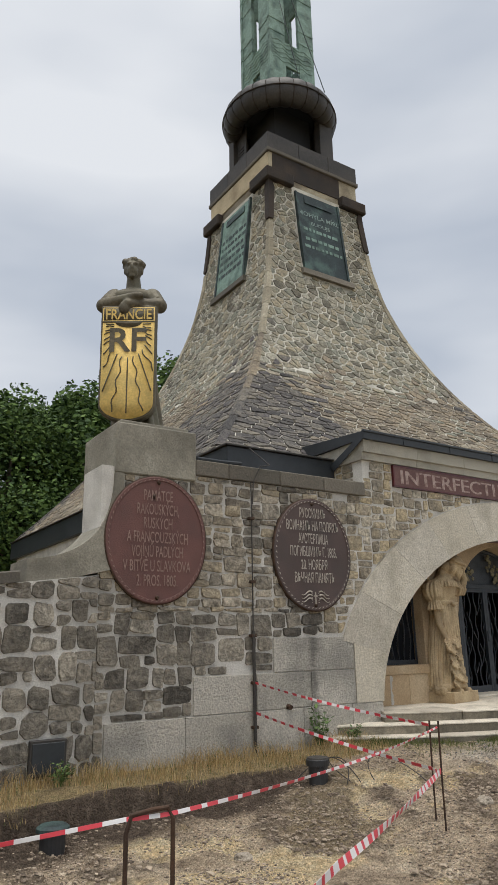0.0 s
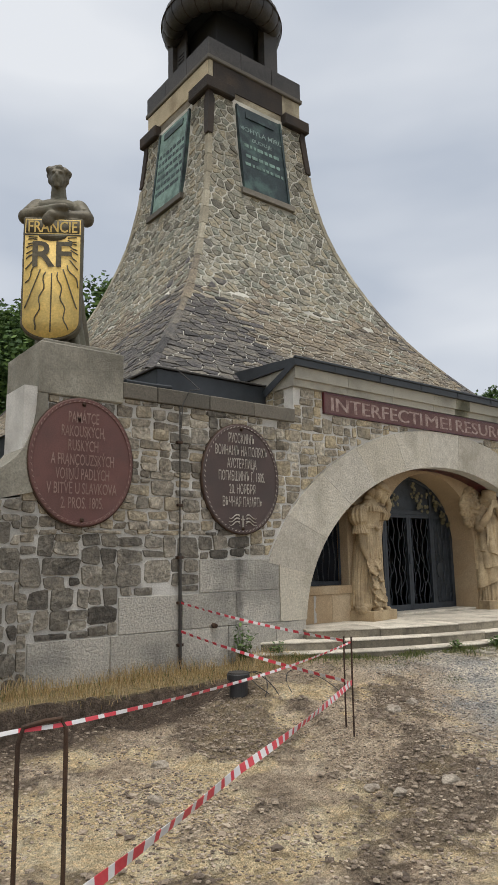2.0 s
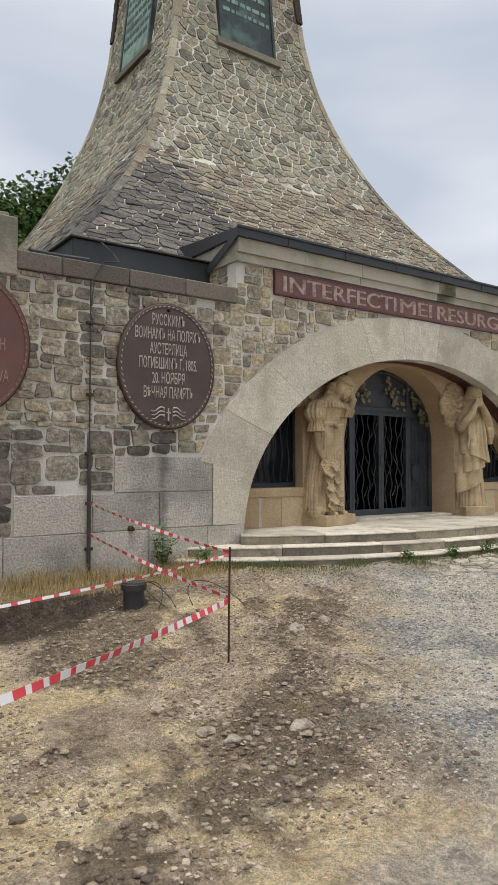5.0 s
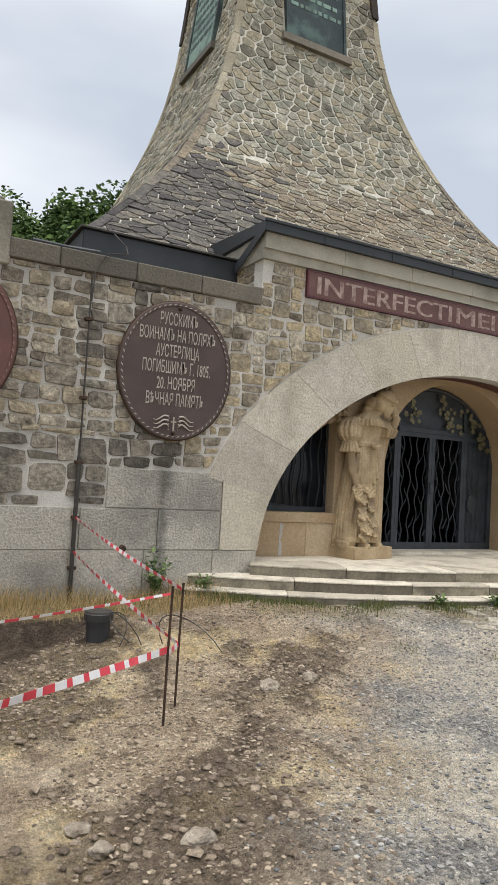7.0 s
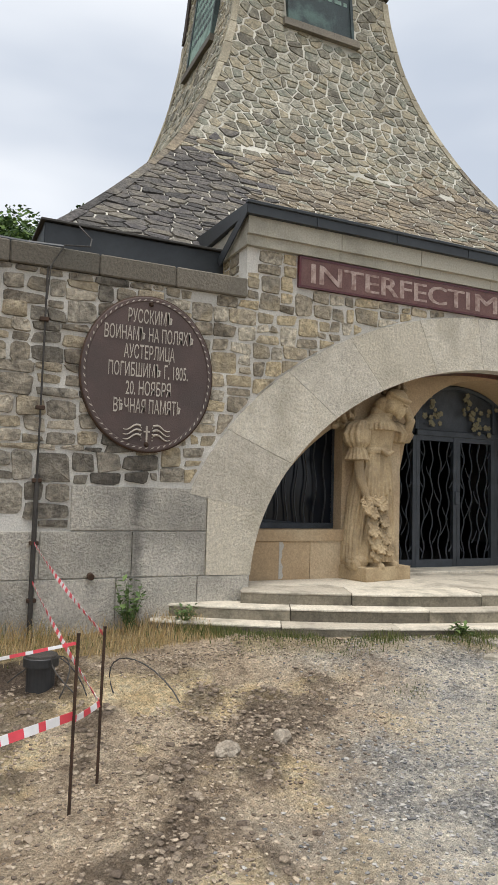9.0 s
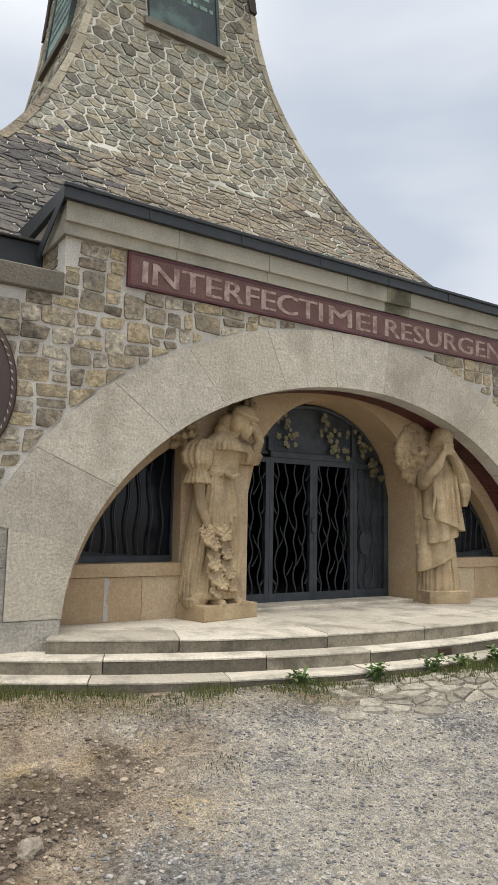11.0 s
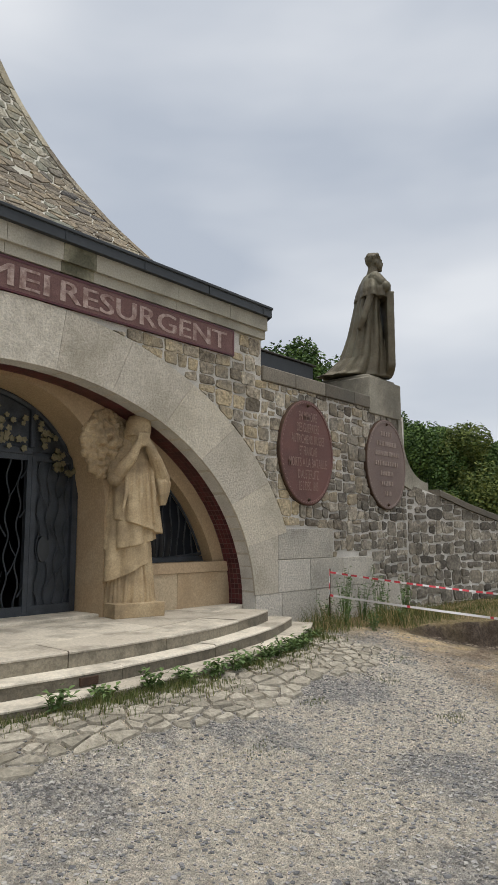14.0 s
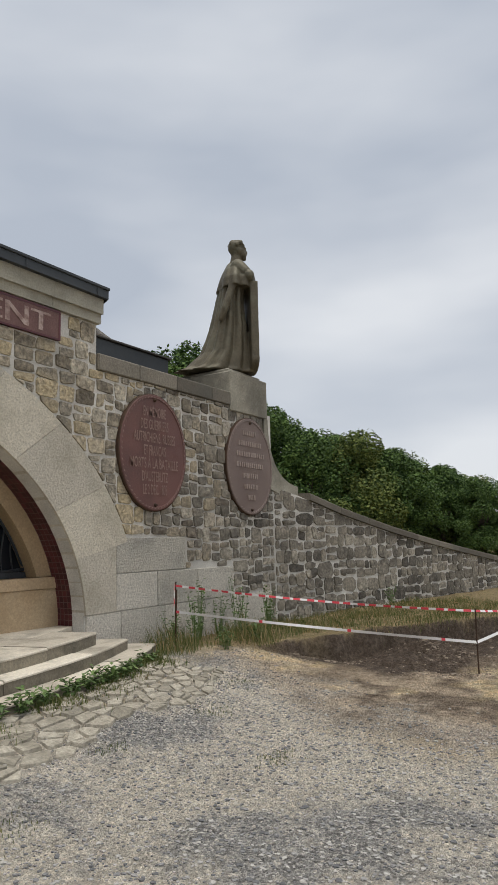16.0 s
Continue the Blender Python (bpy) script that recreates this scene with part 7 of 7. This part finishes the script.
tape([(14.72, 6.97, 0.96), (15.82, 3.80, 0.66), (18.5, 2.6, 0.55)], "red and white barrier tape hung before the trench", 0.07, 0.012)
tape([(14.72, 6.97, 0.66), (15.80, 3.80, 0.34), (16.15, 3.62, 0.42)], "pale twisted barrier tape hung low before the trench", 0.5, 0.014, 0.012, 1.5, 0.03)
tape([(14.68, 6.95, 0.98), (14.60, 6.9, 0.78), (14.63, 6.93, 0.66)], "loose knotted end of barrier tape on a stake", 0.08, 0.02)

drain = thing("drain_pipe", "black plastic drain pipe stub standing in the dug earth", "pipe")
zc = on_ground(4.78, 6.16) - 0.10
ring_c = lambda r, z: [(4.78 + 0.76 * r * math.cos(t), 6.16 + 0.76 * r * math.sin(t), zc + z) for t in (2 * math.pi * i / 24 for i in range(24))]
part("barrel", loft([ring_c(0.125, -0.1), ring_c(0.13, 0.24), ring_c(0.11, 0.24), ring_c(0.11, 0.05)]), M["black_plastic"], drain)
part("collar", loft([ring_c(0.13, 0.22), ring_c(0.16, 0.225), ring_c(0.16, 0.28), ring_c(0.15, 0.285), ring_c(0.12, 0.285)]), M["black_plastic"], drain)
part("lid", loft([ring_c(0.15, 0.286), ring_c(0.145, 0.30)]), M["lead"], drain, "grey dusty lid")
stub = thing("inspection_cap", "grey-green plastic inspection cap in the earth", "pipe cap")
z2 = on_ground(2.0, 6.0) + 0.06
ring_s = lambda r, z: [(2.0 + r * math.cos(t), 6.0 + r * math.sin(t), z2 + z) for t in (2 * math.pi * i / 20 for i in range(20))]
part("barrel", loft([ring_s(0.10, -0.25), ring_s(0.10, 0.10)]), M["black_plastic"], stub)
part("cap", loft([ring_s(0.13, 0.10), ring_s(0.13, 0.13), ring_s(0.10, 0.15)]), M["plaque"], stub)
wires = thing("loose_wire", "thin loose wires curling out of the dug earth", "wire")
for k in range(3):
    part("wire", tube([(4.85 + 0.18 * k + 0.35 * q * math.cos(k * 2 + q * 2.5), 5.8 + 0.5 * q * math.sin(k + q * 2), on_ground(4.9, 5.9) + 0.02 + 0.22 * math.sin(q * 3.1)) for q in (i / 12 for i in range(13))], 0.005, 5), M["lead"], wires)
conductor = thing("lightning_conductor", "grey metal conductor running down the rubble wall", "conductor")
part("wire", tube([(4.88, WY - 0.03, 3.5), (4.875, WY - 0.035, 2.6), (4.87, WY - 0.035, 1.6)], 0.009, 6), M["lead"], conductor)
part("guard_tube", tube([(4.87, WY - 0.04, 1.62), (4.865, WY - 0.045, 0.15)], 0.022, 8), M["lead"], conductor)
for z in (3.0, 2.2, 1.55, 1.0, 0.5):
    part("clip", box(4.83, WY - 0.06, z, 4.91, WY + 0.01, z + 0.035, 0.004), M["rust"], conductor)
spout = thing("overflow_spout", "small dark iron spout in the ashlar base", "spout")
part("spout", tube([(5.38, WY + 0.02, 0.72), (5.38, WY - 0.07, 0.71)], [0.034, 0.030], 10), M["rust"], spout)
hatch = thing("wall_hatch", "small dark grey metal hatch low in the wall", "hatch")
part("frame", box(2.17, 7.325, 0.27, 2.54, 7.42, 0.60, 0.006), M["lead"], hatch)
part("door", box(2.195, 7.315, 0.295, 2.515, 7.33, 0.575, 0.004), M["sheet"], hatch)


# ---- trees ----
M["leaf"] = material("tree_leaf", [(0.026, 0.058, 0.012), (0.06, 0.115, 0.022), (0.10, 0.165, 0.034)], 0.9, vary="island", bump=0, fine=0.15, rough=0.88)
M["leaf_yellow"] = material("yellow_green_leaf", [(0.042, 0.07, 0.012), (0.095, 0.13, 0.024), (0.15, 0.18, 0.04)], 0.9, vary="island", bump=0, fine=0.15, rough=0.88)


def make_tree(seed, h, spread, leaf_mat, leaf=0.095, n=46000, label="broad-leaved green tree standing behind the monument"):
    """A tapered trunk with limbs and a crown of many leaves in uneven clumps."""
    rg = random.Random(seed)
    tree = thing("tree", label, "tree", "trees behind the monument")
    trunk = [tube([(0, 0, -3.0), (0.1, 0.05, h * 0.2), (0.0, 0.15, h * 0.45), (0.15, 0.0, h * 0.75)], [0.035 * h, 0.026 * h, 0.018 * h, 0.006 * h], 8)]
    clumps = []
    for k in range(60):
        a, q = rg.uniform(0, 6.283), rg.random()
        z = h * (0.16 + 0.80 * q)
        prof = math.sin(math.pi * min(1, 0.18 + 0.80 * q)) ** 0.7
        r = spread * prof * math.sqrt(rg.random()) * rg.uniform(0.7, 1.08)
        c = Vector((r * math.cos(a), r * math.sin(a), z))
        clumps.append((c, spread * rg.uniform(0.14, 0.30)))
        if k % 3 == 0:
            base = Vector((0.05, 0.08, h * (0.15 + 0.5 * q * 0.8)))
            trunk.append(tube([base, base.lerp(c, 0.5) + Vector((0, 0, 0.2)), c], [0.010 * h, 0.006 * h, 0.002 * h], 5))
    part("trunk", merge(*trunk), M["bark"], tree)
    vs, fs = [], []
    for i in range(n):
        c, r = clumps[int(rg.random() ** 0.85 * len(clumps)) % len(clumps)]
        d = Vector((rg.gauss(0, 1), rg.gauss(0, 1), rg.gauss(0, 0.8))).normalized()
        p = c + d * r * (0.55 + 0.55 * rg.random() ** 0.5) + Vector((0, 0, 0.1 * rg.random()))
        nrm = (d + 0.9 * Vector((rg.gauss(0, 1), rg.gauss(0, 1), rg.gauss(0, 1) + 0.6))).normalized()
        a = nrm.cross(Vector((rg.uniform(-1, 1), rg.uniform(-1, 1), 1))).normalized()
        b = nrm.cross(a)
        s = leaf * rg.uniform(0.6, 1.35)
        o = len(vs)
        vs += [tuple(p - a * s), tuple(p - b * s * 0.55), tuple(p + a * s), tuple(p + b * s * 0.55)]
        fs.append([o, o + 1, o + 2, o + 3])
    ob = part("crown", (vs, fs), leaf_mat, tree)
    ob["kind"] = "stuff"
    return tree


t_a = make_tree(1, 11.5, 4.2, M["leaf"])
t_b = make_tree(2, 10.0, 3.8, M["leaf"])
t_c = make_tree(3, 9.5, 4.4, M["leaf_yellow"], label="yellow-green broad-leaved tree at the wood's edge")
t_a.matrix_basis = pose(6.3, 26.5, -0.6, 0, 0, 20)
t_b.matrix_basis = pose(1.6, 25.0, -0.6, 0, 0, 70)
t_c.matrix_basis = pose(46.5, 19.5, -1.8, 0, 0, 10)
PLACES = [(t_a, 14.6, 27.0, -0.4, 1.27), (t_b, 12.2, 28.5, -0.4, 1.3), (t_b, 9.4, 28.0, -0.4, 1.2), (t_c, 40.0, 31.0, -1.4, 1.1), (t_a, 46.0, 24.5, -1.6, 1.0), (t_b, 50.5, 22.0, -1.7, 1.0), (t_b, 54.0, 16.0, -1.9, 0.8), (t_a, 58.5, 11.5, -2.1, 0.66), (t_b, 63.0, 8.5, -2.3, 0.82), (t_a, 60.0, 17.5, -2.2, 0.74), (t_c, 65.5, 4.5, -2.4, 0.85), (t_b, 68.5, 3.0, -2.5, 0.82), (t_a, 74.0, 9.0, -2.7, 0.8), (t_b, 10.6, 31.5, -0.4, 1.15), (t_a, -3.0, 25.5, -0.7, 0.95), (t_b, 14.5, 31.0, -0.5, 1.2), (t_a, 3.5, 30.0, -0.6, 1.0), (t_b, -7.0, 23.0, -0.8, 0.95), (t_a, 33.0, 27.5, -1.0, 0.92), (t_b, 37.5, 29.0, -1.2, 0.92),
          (t_a, 42.0, 24.0, -1.4, 0.98), (t_b, 49.0, 17.5, -1.6, 0.84), (t_c, 53.0, 19.5, -1.8, 0.95), (t_a, 52.5, 13.0, -1.8, 0.6), (t_c, 57.0, 15.5, -2.0, 0.8), (t_b, 56.0, 9.0, -2.0, 0.72), (t_a, 62.0, 12.0, -2.2, 0.68), (t_b, 61.0, 5.5, -2.2, 0.78),
          (t_a, 67.0, 8.0, -2.4, 0.74), (t_b, 66.0, 1.0, -2.5, 0.80), (t_c, 72.0, 4.0, -2.5, 0.85), (t_a, 45.0, 29.5, -1.5, 1.0), (t_b, 28.0, 30.0, -0.9, 1.0), (t_a, 32.5, 20.4, -1.0, 0.97), (t_b, 44.0, 20.5, -1.5, 0.92), (t_a, 71.0, -4.0, -2.6, 0.8), (t_b, 70.0, -9.5, -2.6, 0.8)]
for i, (src, x, y, z, s) in enumerate(PLACES):
    copy_thing(src, pose(x, y, z, 0, 0, 47 * i) @ Matrix.Scale(s, 4))
